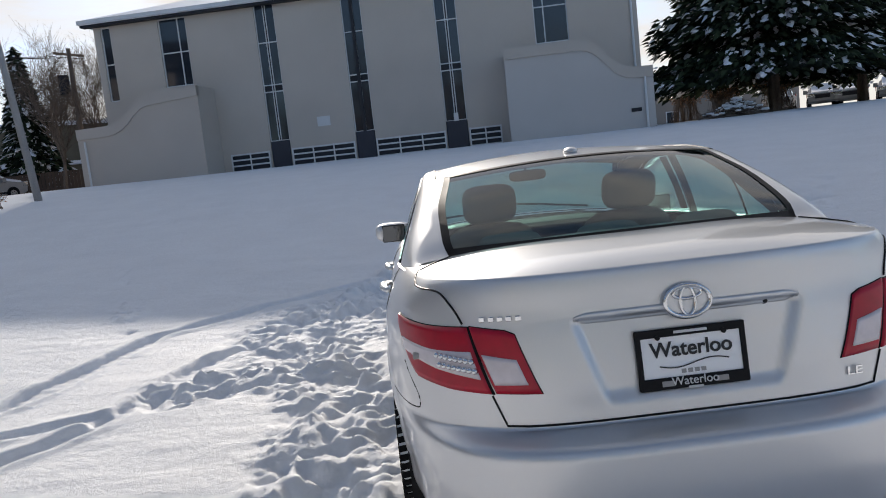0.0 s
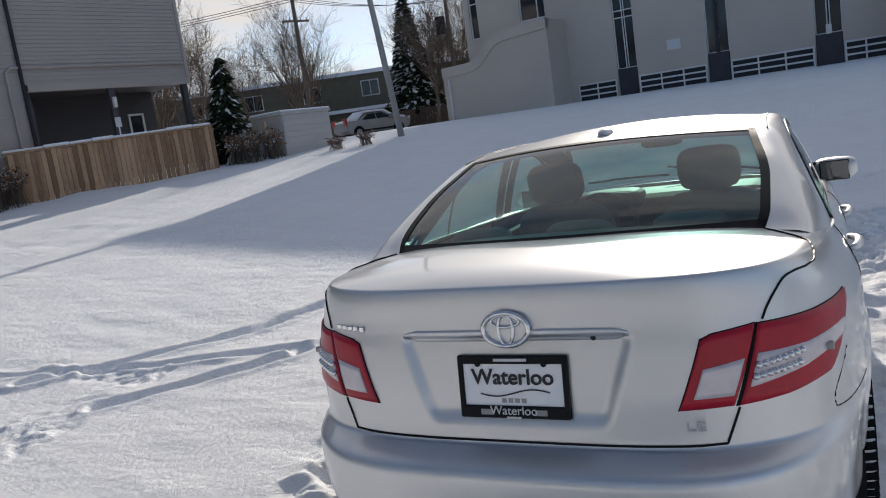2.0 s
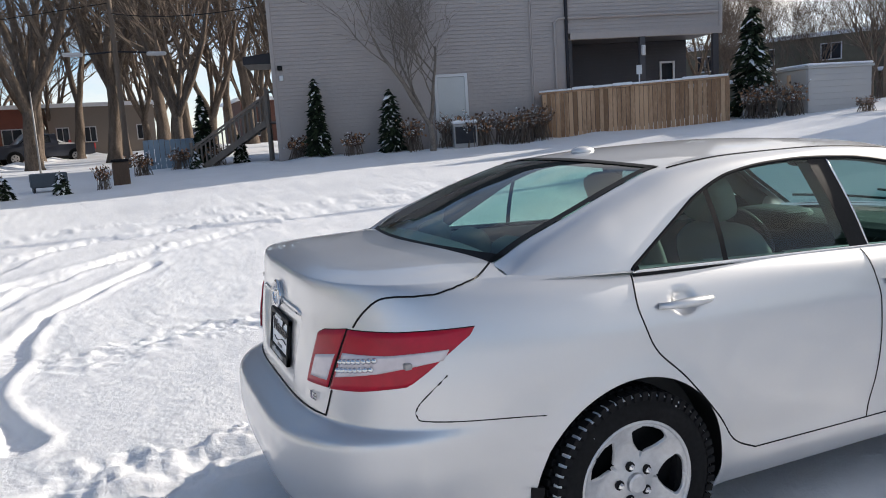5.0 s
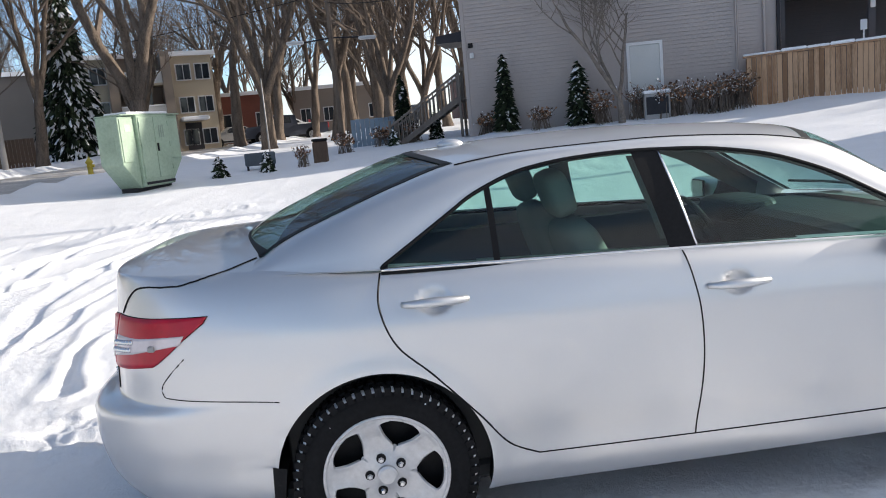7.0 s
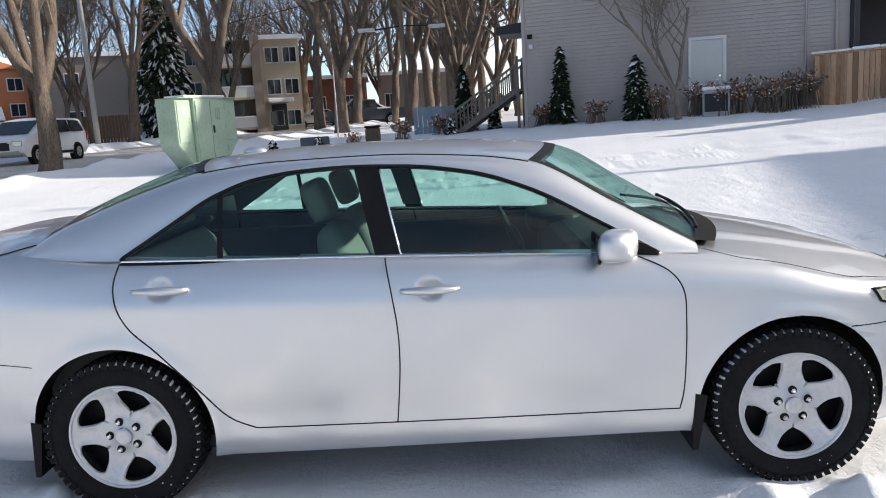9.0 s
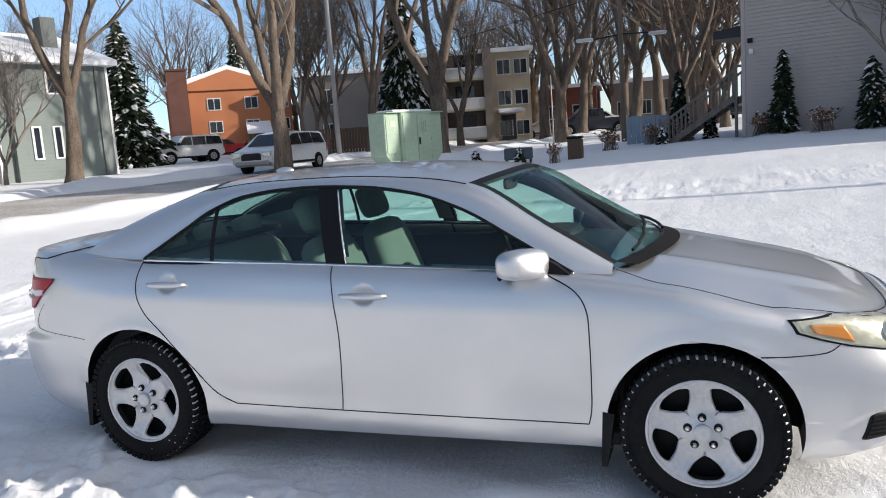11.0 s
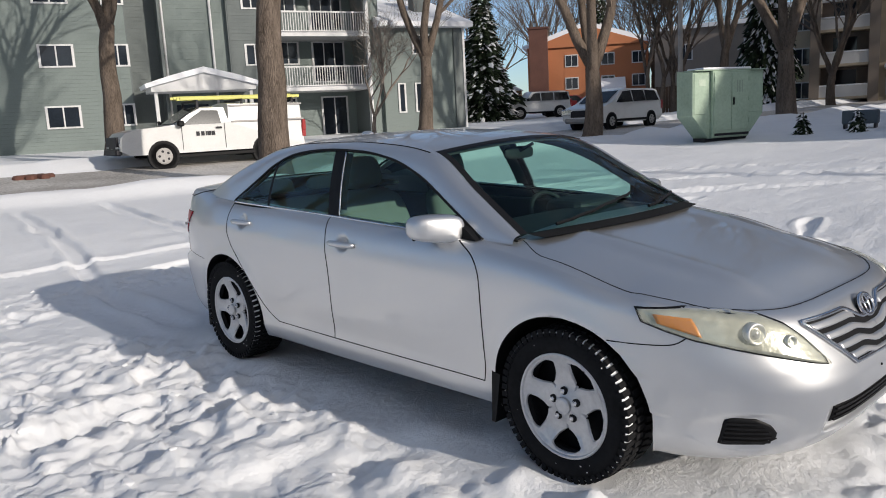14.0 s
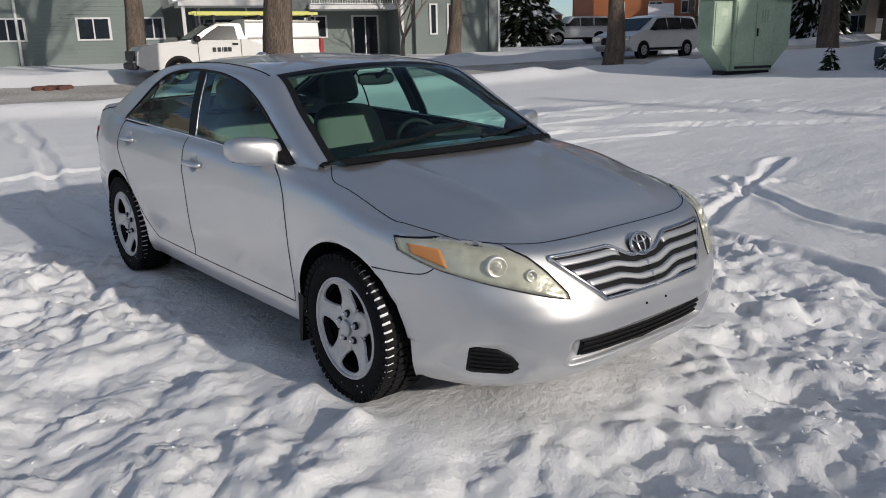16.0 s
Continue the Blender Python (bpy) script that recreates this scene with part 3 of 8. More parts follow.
            part("upright", box((x_ - 0.03, -0.12, 1.8), (x_ + 0.03, -0.091, 2.74)), TRIM_W, v)
    part("notice", box((-0.46, -0.03, 3.55), (0.12, -0.004, 3.97)), TRIM_W, th, "small white notice on the wall")
    part("notice", box((5.6, 0.0, 3.1), (5.8, 0.05, 3.45)), TRIM_W, th)
    # stair wings with stepped parapets
    for s in (1, -1):
        if s == 1:
            poly = [(-10.55, 1.1), (-10.55, 4.42), (-9.25, 4.45), (-8.85, 4.5), (-8.5, 4.64), (-8.15, 4.9), (-7.85, 5.22), (-7.55, 5.45), (-7.2, 5.55), (-4.97, 5.72), (-4.97, 1.1)]
        else:
            poly = [(8.0, 1.1), (8.0, 5.62), (11.05, 5.62), (11.35, 5.56), (11.65, 5.38), (12.05, 4.95), (12.4, 4.55), (12.75, 4.36), (13.1, 4.3), (13.85, 4.28), (13.85, 1.1)]
        bm = prism(bmesh.new(), poly, -2.0, -0.004)
        wing = part("stair_wing", bm, STUCCO if s == 1 else STUCCO_W, th)
        # raised coping band along the parapet, standing a little proud of the wall
        top = poly[1:-1]
        bm = bmesh.new()
        for (ax, az), (bx, bz) in zip(top, top[1:]):
            q = [(ax, az - 0.42), (bx, bz - 0.42), (bx, bz + 0.03), (ax, az + 0.03)]
            prism(bm, q, -2.07, -1.72)
        part("coping", bm, STUCCO, wing)
        x_ = -10.2 if s == 1 else 13.5
        part("downpipe", tube(bmesh.new(), [(x_, -2.1, 1.2), (x_, -2.1, 3.9)], 0.045, 8), TRIM_W, wing)
    part("downpipe", tube(bmesh.new(), [(13.5, -0.06, 1.2), (13.5, -0.06, 9.0)], 0.05, 8), TRIM_W, th)
    part("outlet", box((12.9, -2.05, 2.55), (13.3, -2.004, 2.7)), DARK_METAL, th)
    return th


church()

# ---- house with the lapped siding ----


def lapped(bm, x0, x1, z0, z1, y, step=0.125, lean=0.018, gap=0.010):
    """Lapped boards: each course leans out at its foot, over a narrow recess."""
    z = z0
    low = [bm.verts.new((x, y, z)) for x in (x0, x1)]
    while z < z1 - 0.01:
        t = min(z + step, z1)
        g = min(z + gap, t - 0.004)
        inner = [bm.verts.new((x, y + 0.003, g)) for x in (x0, x1)]
        foot = [bm.verts.new((x, y - lean, g)) for x in (x0, x1)]
        top = [bm.verts.new((x, y, t)) for x in (x0, x1)]
        bm.faces.new((low[0], low[1], inner[1], inner[0]))
        bm.faces.new((inner[0], inner[1], foot[1], foot[0]))
        bm.faces.new((foot[0], foot[1], top[1], top[0]))
        low, z = top, t
    return bm


def house():
    th = thing("house", local((-23.2, 3.6), 75, 0.13), "taupe vinyl-sided house wall with a dark recessed porch", "house")
    H = 9.2
    bm = bmesh.new()
    lapped(bm, 0.12, 10.2, 0.5, H, 0)
    lapped(bm, 10.2, 15.75, 4.6, H, 0)
    part("siding", bm, SIDING, th)
    part("wall", box((0.02, 0.012, 0.3), (10.2, 0.25, H)), SIDING, th)
    part("upper_wall", box((10.2, 0.012, 4.6), (15.75, 0.25, H)), SIDING, th)
    part("corner_board", box((0.0, -0.04, 0.4), (0.12, 0.25, H)), SIDING, th)
    part("corner_board", box((15.75, -0.04, 4.5), (15.87, 0.25, H)), SIDING, th)
    part("end_wall", box((0.02, 0.25, 0.3), (0.25, 9.0, H)), SIDING, th)
    part("far_end_wall", box((15.6, 0.25, 4.6), (15.85, 9.0, H)), SIDING, th)
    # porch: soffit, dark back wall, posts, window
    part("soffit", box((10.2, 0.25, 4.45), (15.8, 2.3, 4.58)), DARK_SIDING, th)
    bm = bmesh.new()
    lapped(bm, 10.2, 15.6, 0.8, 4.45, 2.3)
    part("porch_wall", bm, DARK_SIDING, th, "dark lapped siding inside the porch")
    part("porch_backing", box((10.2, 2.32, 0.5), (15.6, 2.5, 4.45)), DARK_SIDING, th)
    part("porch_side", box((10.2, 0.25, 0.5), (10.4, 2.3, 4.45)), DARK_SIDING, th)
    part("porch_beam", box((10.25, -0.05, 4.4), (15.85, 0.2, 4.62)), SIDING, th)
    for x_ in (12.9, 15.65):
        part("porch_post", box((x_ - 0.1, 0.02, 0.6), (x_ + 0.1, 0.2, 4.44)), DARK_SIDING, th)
    window_unit(th, (14.5, 2.9), (15.1, 3.68), (), 2.28, bar=0.07)
    part("wall_lamp", box((12.84, -0.1, 3.75), (12.97, 0.018, 4.1), 0.02), TRIM_W, th)
    part("downpipe", tube(bmesh.new(), [(10.12, -0.07, 0.9), (10.12, -0.07, H)], 0.06, 8), DARK_METAL, th)
    part("gutter_pipe", tube(bmesh.new(), [(9.72, -0.06, 0.95), (9.7, -0.06, 5.0), (9.85, -0.06, 5.13), (15.7, -0.06, 5.13)], 0.05, 8), SIDING, th)
    part("power_conduit", tube(bmesh.new(), [(8.85, -0.05, 1.2), (8.85, -0.05, 6.2)], 0.03, 6), SIDING, th)
    # pale side door
    door = part("side_door", box((5.5, -0.05, 1.15), (6.45, -0.024, 3.35), 0.01), mat("pale_door_paint", (0.52, 0.53, 0.52), 0.5, var=0.06), th, "pale weathered flush side door")
    bm = bmesh.new()
    add_box(bm, (5.4, -0.07, 1.1), (5.5, -0.02, 3.45))
    add_box(bm, (6.45, -0.07, 1.1), (6.55, -0.02, 3.45))
    add_box(bm, (5.5, -0.07, 3.352), (6.45, -0.02, 3.45))
    part("door_frame", bm, TRIM_W, door)
    part("knob", tube(bmesh.new(), [(6.35, -0.1, 2.2), (6.35, -0.05, 2.2)], 0.035, 8), CHROME, door)
    part("wall_vent", box((0.2, -0.08, 3.85), (0.36, -0.024, 4.0), 0.01), BLACK, th)
    part("meter_box", box((0.24, -0.1, 3.5), (0.38, -0.024, 3.68), 0.02), TRIM_W, th)
    # roof edge
    part("roof", prism(bmesh.new(), [(-0.6, H), (8.0, H + 3.0), (16.5, H), (16.5, H - 0.18), (-0.6, H - 0.18)], -0.5, 9.2), DARK_SIDING, th)
    # small porch roof sticking out at the far corner
    part("side_porch_roof", prism(bmesh.new(), [(-0.9, 4.1), (-0.02, 4.1), (-0.02, 4.45), (-0.9, 4.35)], 0.1, 2.2), DARK_METAL, th)
    return th


house()


def side_stairs():
    th = thing("side_stairs", local((-23.2, 3.6), 75), "weathered wooden side stairs and landing with slatted rails", "stairs")
    w = mat("weathered_grey_boards", (0.17, 0.145, 0.125), 0.85, var=0.25, stretch=(4, 4, 1))
    for i in range(9):
        x = -0.5 - i * 0.27
        z = 2.15 - i * 0.17
        part("tread", box((x - 0.3, 0.5, z - 0.04), (x, 1.5, z)), w, th)
    part("landing", box((-0.5, 0.5, 2.3), (-0.02, 1.9, 2.36)), w, th)
    for y in (0.46, 1.52):
        part("stringer", prism(bmesh.new(), [(-0.3, 2.25), (-2.9, 0.62), (-2.9, 0.85), (-0.3, 2.48)], y, y + 0.05), w, th)
        part("handrail", prism(bmesh.new(), [(-0.3, 3.2), (-2.9, 1.55), (-2.9, 1.63), (-0.3, 3.28)], y - 0.02, y + 0.07), w, th)
        for i in range(18):
            x = -0.38 - i * 0.147
            z = 2.3 + (x + 0.3) * 0.63
            part("baluster", box((x - 0.02, y, z), (x + 0.02, y + 0.045, z + 0.98)), w, th)
        part("post", box((-2.95, y - 0.02, 0.5), (-2.86, y + 0.07, 1.8)), w, th)
        part("post", box((-0.35, y - 0.02, 0.6), (-0.26, y + 0.07, 3.5)), w, th)
    bm = box((-0.3, 0.46, 3.3), (-0.02, 0.53, 3.38))
    part("landing_rail", bm, w, th)
    return th


side_stairs()


def fence_run():
    th = thing("wooden_fence", local((-20.3, 12.17), 60, 0.15), "new cedar board fence capped with snow", "fence")
    n, step = 42, 0.147
    me = box((0, -0.012, 0), (step - 0.012, 0.012, 1.72), 0.004)
    mesh = bpy.data.meshes.new("slat")
    me.to_mesh(mesh)
    me.free()
    mesh.materials.append(FENCE)
    for i in range(n):
        ob = part("slat", mesh, FENCE, th)
        y = random.uniform(-0.006, 0.006)
        ob.location = (i * step, y, 0.82 + 0.012 * math.sin(i) + i * 0.0035)
    for i in range(6):
        ob = part("slat", mesh, FENCE, th)
        ob.location, ob.rotation_euler = (-0.02, 0.05 + i * step, 0.8), (0, 0, radians(90))
    for i in range(5):
        part("post", box((i * 2.0, 0.016, 0.6), (i * 2.0 + 0.1, 0.11, 2.62)), FENCE, th)
    part("cap_rail", box((-0.05, -0.06, 2.545), (n * step + 0.02, 0.12, 2.60), 0.006, Matrix.Rotation(radians(-1.35), 4, "Y")), FENCE, th)
    bm = bmesh.new()
    x = -0.05
    while x < n * step:
        e = x + random.uniform(0.5, 1.2)
        h = random.uniform(0.05, 0.1)
        add_box(bm, (x, -0.07, 2.6), (min(e, n * step), 0.13, 2.6 + h), 0.03, Matrix.Rotation(radians(-1.35), 4, "Y"))
        x = e
    tagged(part("snow_cap", bm, SNOW_CAP, th), kind="stuff")
    return th


fence_run()


def enclosure():
    th = thing("bin_enclosure", local((-15.76, 19.4), 79, 0.17), "square pale block enclosure with a snow-capped top", "enclosure")
    bm = bmesh.new()
    lapped(bm, 0.02, 2.35, 0.75, 2.75, -0.02, 0.2, 0.012)
    part("front_panel", bm, STUCCO_W, th)
    part("front_wall", box((0.0, 0.0, 0.6), (2.37, 0.12, 2.75)), STUCCO_W, th)
    part("side_wall", box((0.0, 0.12, 0.6), (0.12, 1.6, 2.75)), STUCCO, th)
    part("side_wall", box((2.25, 0.12, 0.6), (2.37, 1.6, 2.75)), STUCCO, th)
    part("back_wall", box((0.12, 1.48, 0.6), (2.25, 1.6, 2.75)), STUCCO, th)
    part("top_board", box((-0.06, -0.08, 2.754), (2.43, 1.66, 2.84), 0.015), STUCCO_W, th)
    part("snow_cap", box((-0.04, -0.06, 2.845), (2.41, 1.64, 2.92), 0.03), SNOW_CAP, th)
    return th


enclosure()

# ---- apartment house with balconies ----


def apartments():
    th = thing("apartment_building", local((-8.9, -30.3), -17), "grey-green sided three-storey apartment building with balconies", "apartment building")
    # own x runs along the front, own +y faces the camera here, so the front is built at y = 0 towards -y behind
    H = 10.2
    # the darker bays have their shade painted in, the siding is all one colour
    bays = [(-26, 1.75, 0.0, TEAL), (1.75, 3.2, -1.0, TEAL_SHADED), (3.2, 6.2, -0.3, TEAL), (6.2, 8.3, 0.0, TEAL_SHADED), (8.3, 12.9, -1.9, TEAL), (12.9, 13.6, 0.0, TEAL)]
    for a, b, y, m in bays:
        bm = bmesh.new()
        lapped(bm, a, b, 0.5, H, 0, 0.16, 0.008, 0.006)
        bmesh.ops.transform(bm, matrix=Matrix.Translation((0, y, 0)) @ Matrix.Diagonal((1, -1, 1, 1)), verts=bm.verts)
        bmesh.ops.reverse_faces(bm, faces=bm.faces)
        part("siding", bm, m, th)
        part("wall", box((a, y - 0.4, 0.4), (b, y - 0.012, H)), m, th)
    for x in (1.75, 3.2, 6.2, 8.3, 12.9):
        part("return_wall", box((x - 0.06, -2.3, 0.4), (x + 0.06, -0.02, H)), TEAL_SHADED, th)
    part("rear_wall", box((-26, -12, 0.4), (13.6, -11.6, H)), TEAL_SHADED, th)
    part("roof", box((-26.4, -12.4, H), (14.0, 0.5, H + 0.35)), TRIM_W, th)

    def win(x0, z0, x1, z1, y=0.0, mull=(0.5,)):
        w = part("window_frame", box((x0 - 0.07, y - 0.02, z0 - 0.07), (x1 + 0.07, y + 0.05, z1 + 0.07)), TRIM_W, th)
        cs = [0, *mull, 1]
        for a, b in zip(cs, cs[1:]):
            part("pane", box((x0 + a * (x1 - x0) + 0.03, y + 0.03, z0), (x0 + b * (x1 - x0) - 0.03, y + 0.058, z1)), WIN, w)
    for x in (-22, -17.5, -13, -8.2, -5.0, -1.7, 0.95):
        wd = 1.25 if x != 0.95 else 0.78
        for z in (2.05, 4.6, 7.2):
            win(x, z, x + wd, z + 0.82)
    for z in (4.55, 7.1):
        win(6.9, z, 7.7, z + 0.85, 0.0, (0.5,))
    win(6.7, 2.05, 8.1, 2.95, 0.0, (0.5,))
    for z in (4.35, 6.9):
        win(8.9, z + 0.35, 9.9, z + 1.35, -1.9)
        win(10.7, z - 0.55, 12.3, z + 1.35, -1.9, (0.35, 0.7))
    win(8.5, 2.0, 9.6, 2.95, -1.9)
    win(11.0, 1.1, 12.3, 2.95, -1.9, (0.5,))
    for x in (-4.0, 5.45, 3.35):
        part("downpipe", tube(bmesh.new(), [(x, 0.06 if x < 0 else -0.2, 0.8), (x, 0.06 if x < 0 else -0.2, H)], 0.06, 6), TRIM_W, th)
    for z in (3.35, 5.9, 8.5):
        b = part("balcony", box((8.3, -1.9, z - 0.12), (12.95, 0.35, z + 0.05)), TRIM_W, th, "white balcony with a slatted rail")
        bm = bmesh.new()
        add_box(bm, (8.35, 0.27, z + 0.98), (12.9, 0.33, z + 1.05))
        add_box(bm, (8.35, 0.27, z + 0.1), (12.9, 0.33, z + 0.15))
        part("rail", bm, TRIM_W, b)
        x = 8.4
        while x < 12.9:
            part("baluster", box((x, 0.285, z + 0.15), (x + 0.035, 0.315, z + 0.98)), TRIM_W, b)
            x += 0.125
        part("snow_cap", box((8.32, 0.05, z + 0.052), (12.9, 0.26, z + 0.12), 0.03), SNOW_CAP, b)
    part("balcony_post", box((12.8, 0.2, 0.6), (12.95, 0.36, H)), TRIM_W, th)
    # entrance canopy with snow
    can = part("entrance_canopy", prism(bmesh.new(), [(2.3, 3.3), (6.7, 3.3), (6.7, 3.5), (4.5, 4.05), (2.3, 3.5)], 0.1, 2.2), TRIM_W, th, "gabled white entrance canopy")
    part("snow_cap", prism(bmesh.new(), [(2.1, 3.455), (4.5, 4.055), (6.9, 3.455), (6.95, 3.62), (5.9, 3.95), (4.5, 4.30), (3.1, 3.95), (2.05, 3.62)], 0.05, 2.35), SNOW_CAP, can)
    for x in (2.5, 6.5):
        part("post", box((x - 0.07, 1.9, 0.5), (x + 0.07, 2.05, 3.3)), TRIM_W, can)
    part("entrance_door", box((3.6, -0.32, 0.7), (5.0, -0.24, 2.8)), WIN, th)
    # lower wing with sloped snowy roof
    wing = part("wing_wall", box((13.6, -9.5, 0.8), (18.1, 0.25, 6.2)), TEAL, th)
    bm = bmesh.new()
    lapped(bm, 13.6, 18.1, 0.8, 6.2, 0, 0.16, 0.008, 0.006)
    bmesh.ops.transform(bm, matrix=Matrix.Translation((0, 0.27, 0)) @ Matrix.Diagonal((1, -1, 1, 1)), verts=bm.verts)
    bmesh.ops.reverse_faces(bm, faces=bm.faces)
    part("wing_siding", bm, TEAL, th)
    part("end_board", box((17.6, 0.3, 0.8), (18.15, 0.36, 6.3)), TEAL_SHADED, th)
    part("corner_board", box((18.1, 0.2, 0.8), (18.22, 0.4, 6.3)), TRIM_W, th)
    part("wing_roof", prism(bmesh.new(), [(0.9, 6.2), (0.9, 6.45), (-4.5, 8.3), (-9.9, 6.45), (-9.9, 6.2)], 13.3, 18.5, "yz"), SNOW_CAP, th, "snow-covered wing roof")
    part("roof_vent", box((16.2, -2.0, 7.2), (16.9, -1.3, 8.6)), TEAL_SHADED, th)
    for x in (14.4, 15.35):
        win(x, 2.05, x + 0.3, 3.4, 0.28, ())
    win(15.3, 4.95, 16.3, 5.8, 0.28)
    return mirrored(th)


apartments()


pending = []


def plain_block(name, base, deg, size, wall_mat, label, wins, floor_z, roof_mat=SNOW_CAP, gable=0.0, storeys=3, win_w=1.3, cols=None, first=0.95, pitch=2.75, win_h=1.1):
    """A distant block: walls, windows in rows, roof; own +y faces out at the front."""
    L, D, H = size
    away = math.sin(radians(deg + 90)) * base[1] + math.cos(radians(deg + 90)) * base[0] > 0
    th = thing(name, local(base, deg - 180 if away else deg), label, "building")
    pending.append((th, away))
    part("wall", box((0, -D, floor_z - 1), (L, 0, floor_z + H)), wall_mat, th)
    if gable:
        part("roof", prism(bmesh.new(), [(-0.4, floor_z + H), (L + 0.4, floor_z + H), (L + 0.4, floor_z + H + 0.2), (L / 2, floor_z + H + gable), (-0.4, floor_z + H + 0.2)], -D - 0.3, 0.15), roof_mat, th)
        part("gable_wall", prism(bmesh.new(), [(0, floor_z + H - 0.1), (L, floor_z + H - 0.1), (L / 2, floor_z + H + gable - 0.35)], 0.155, 0.2), wall_mat, th)
    else:
        part("roof", box((-0.3, -D - 0.3, floor_z + H), (L + 0.3, 0.3, floor_z + H + 0.3)), roof_mat, th)
    for i in range(wins):
        for s in range(storeys):
            x = L * (cols[i] if cols else (i + 0.5) / wins) - win_w / 2
            z = floor_z + first + s * pitch
            f = part("window_frame", box((x - 0.08, 0.0, z - 0.08), (x + win_w + 0.08, 0.06, z + win_h + 0.08)), TRIM_W, th)
            part("pane", box((x, 0.04, z), (x + win_w / 2 - 0.03, 0.075, z + win_h)), WIN, f)
            part("pane", box((x + win_w / 2 + 0.03, 0.04, z), (x + win_w, 0.075, z + win_h)), WIN, f)
    return th


def backdrop_buildings():
    # orange house with gable, chimney and porch
    t1 = plain_block("orange_house", (-48.6, -39.3), 126, (10.0, 12, 5.6), ORANGE, "orange stucco house with a snowy gable roof", 3, 1.5, gable=1.9, storeys=3, win_w=0.95, cols=(0.37, 0.67, 0.92), first=0.2, pitch=1.87, win_h=0.85)
    ch = part("chimney", box((0.2, 0.0, 0.5), (1.75, 0.75, 8.6)), BRICK_BR, t1, "brown brick chimney")
    part("cap", box((0.1, -0.1, 8.6), (1.85, 0.85, 8.75)), BRICK_BR, ch)
    part("porch_roof", prism(bmesh.new(), [(0.0, 4.1), (1.5, 3.25), (1.5, 3.4), (0.0, 4.3)], 6.1, 8.1, "yz"), SNOW_CAP, t1)
    part("porch_wall", box((6.2, 0.08, 1.0), (8.0, 1.2, 3.35)), BRICK_BR, t1)
    part("door", box((6.6, 1.2, 1.4), (7.5, 1.26, 3.2)), DARK_METAL, t1)
    # beige blocks with balconies
    t3 = plain_block("beige_apartments", (-50.5, -19.6), 108, (9.8, 12, 6.6), BEIGE, "beige stucco apartment block with white balconies", 3, 1.2, storeys=3, cols=(0.24, 0.80, 0.93), first=0.5, pitch=2.25, win_w=0.9, win_h=1.0)
    part("pier", box((2.9, 0.0, 0.5), (3.5, 1.7, 8.0)), BEIGE_D, t3)
    part("pier", box((6.3, 0.0, 0.5), (6.9, 1.7, 8.0)), BEIGE_D, t3)
    # beige wall given the taupe colour to paint in the shade of the bay
    part("bay_back", box((3.5, 0.004, 0.5), (6.3, 0.05, 7.8)), BEIGE_D, t3, "beige wall behind the balconies, darkened for shade")
    for z in (1.5, 3.6, 5.8):
        b = part("balcony", box((3.5, 0.05, z), (6.3, 1.6, z + 0.16)), BEIGE, t3)
        part("rail", box((3.5, 1.52, z + 0.16), (6.3, 1.6, z + 0.85)), TRIM_W, b)
        part("snow_ledge", box((3.5, 1.48, z + 0.854), (6.3, 1.64, z + 0.95), 0.02), SNOW_CAP, b)
        part("door_opening", box((4.2, 0.055, z + 0.17), (5.6, 0.1, z + 1.9)), WIN, t3)
    part("entrance_roof", box((7.2, 0.0, 3.3), (9.0, 1.8, 3.6), 0.08), SNOW_CAP, t3)
    part("entrance", box((7.5, 0.004, 1.0), (8.6, 0.06, 3.2)), DARK_METAL, t3)
    plain_block("taupe_block", (-52.5, -29.4), 108, (9.6, 12, 6.0), BEIGE_D, "taupe stucco block behind bare trees", 2, 1.5, storeys=2, win_w=0.9)
    plain_block("red_brick_house", (-64, -12.5), 96, (5.5, 10, 3.6), RED_BRICK, "low red brick house far down the street", 2, 1.8, storeys=1)
    plain_block("pale_town_house", (-66, -6.0), 93, (8, 10, 3.7), BEIGE_D, "pale row house far down the street", 4, 1.8, storeys=1, win_w=0.8)
    plain_block("brown_town_house", (-72, 10), 92, (14, 10, 4.2), BRICK_BR, "brown row house far down the street", 4, 1.6, storeys=2)
    # low long buildings behind the enclosure
    t4 = plain_block("long_low_building", (-12, 62), 207, (52, 12, 5.4), mat("olive_stucco", (0.14, 0.125, 0.09), 0.9), "long olive two-storey row building", 11, 1.6, storeys=2)
    part("snow_ledge", box((-0.2, 0.0, 4.1), (52.2, 1.2, 4.35)), SNOW_CAP, t4)
    plain_block("far_hall", (40, 75), 188, (45, 12, 5), BEIGE_D, "low taupe hall beyond the church", 8, 1.6, storeys=1)
    for (bx, by, deg, L, m) in ((30, -48, 180, 30, BEIGE), (64, -26, 235, 34, BEIGE_D), (70, 30, 285, 40, STUCCO)):
        plain_block("apartment_block", (bx, by), deg, (L, 12, 8), m, "plain apartment block beyond the lot", 7, 1.6, storeys=3)


backdrop_buildings()
for th_, away_ in pending:
    if away_:
        mirrored(th_)


def board_fence(a, b, z, h, m, label):
    deg = math.degrees(math.atan2(b[1] - a[1], b[0] - a[0]))
    n = math.hypot(b[0] - a[0], b[1] - a[1])
    th = thing("board_fence", local(a, deg), label, "fence")
    part("rails", box((0, 0.02, z + 0.3), (n, 0.08, z + 0.42)), m, th)
    bm = bmesh.new()
    x = 0
    while x < n:
        add_box(bm, (x, -0.012, z), (x + 0.17, 0.015, z + h + random.uniform(-0.02, 0.02)))
        x += 0.185
    tagged(part("boarding", bm, m, th), kind="stuff")
    return th


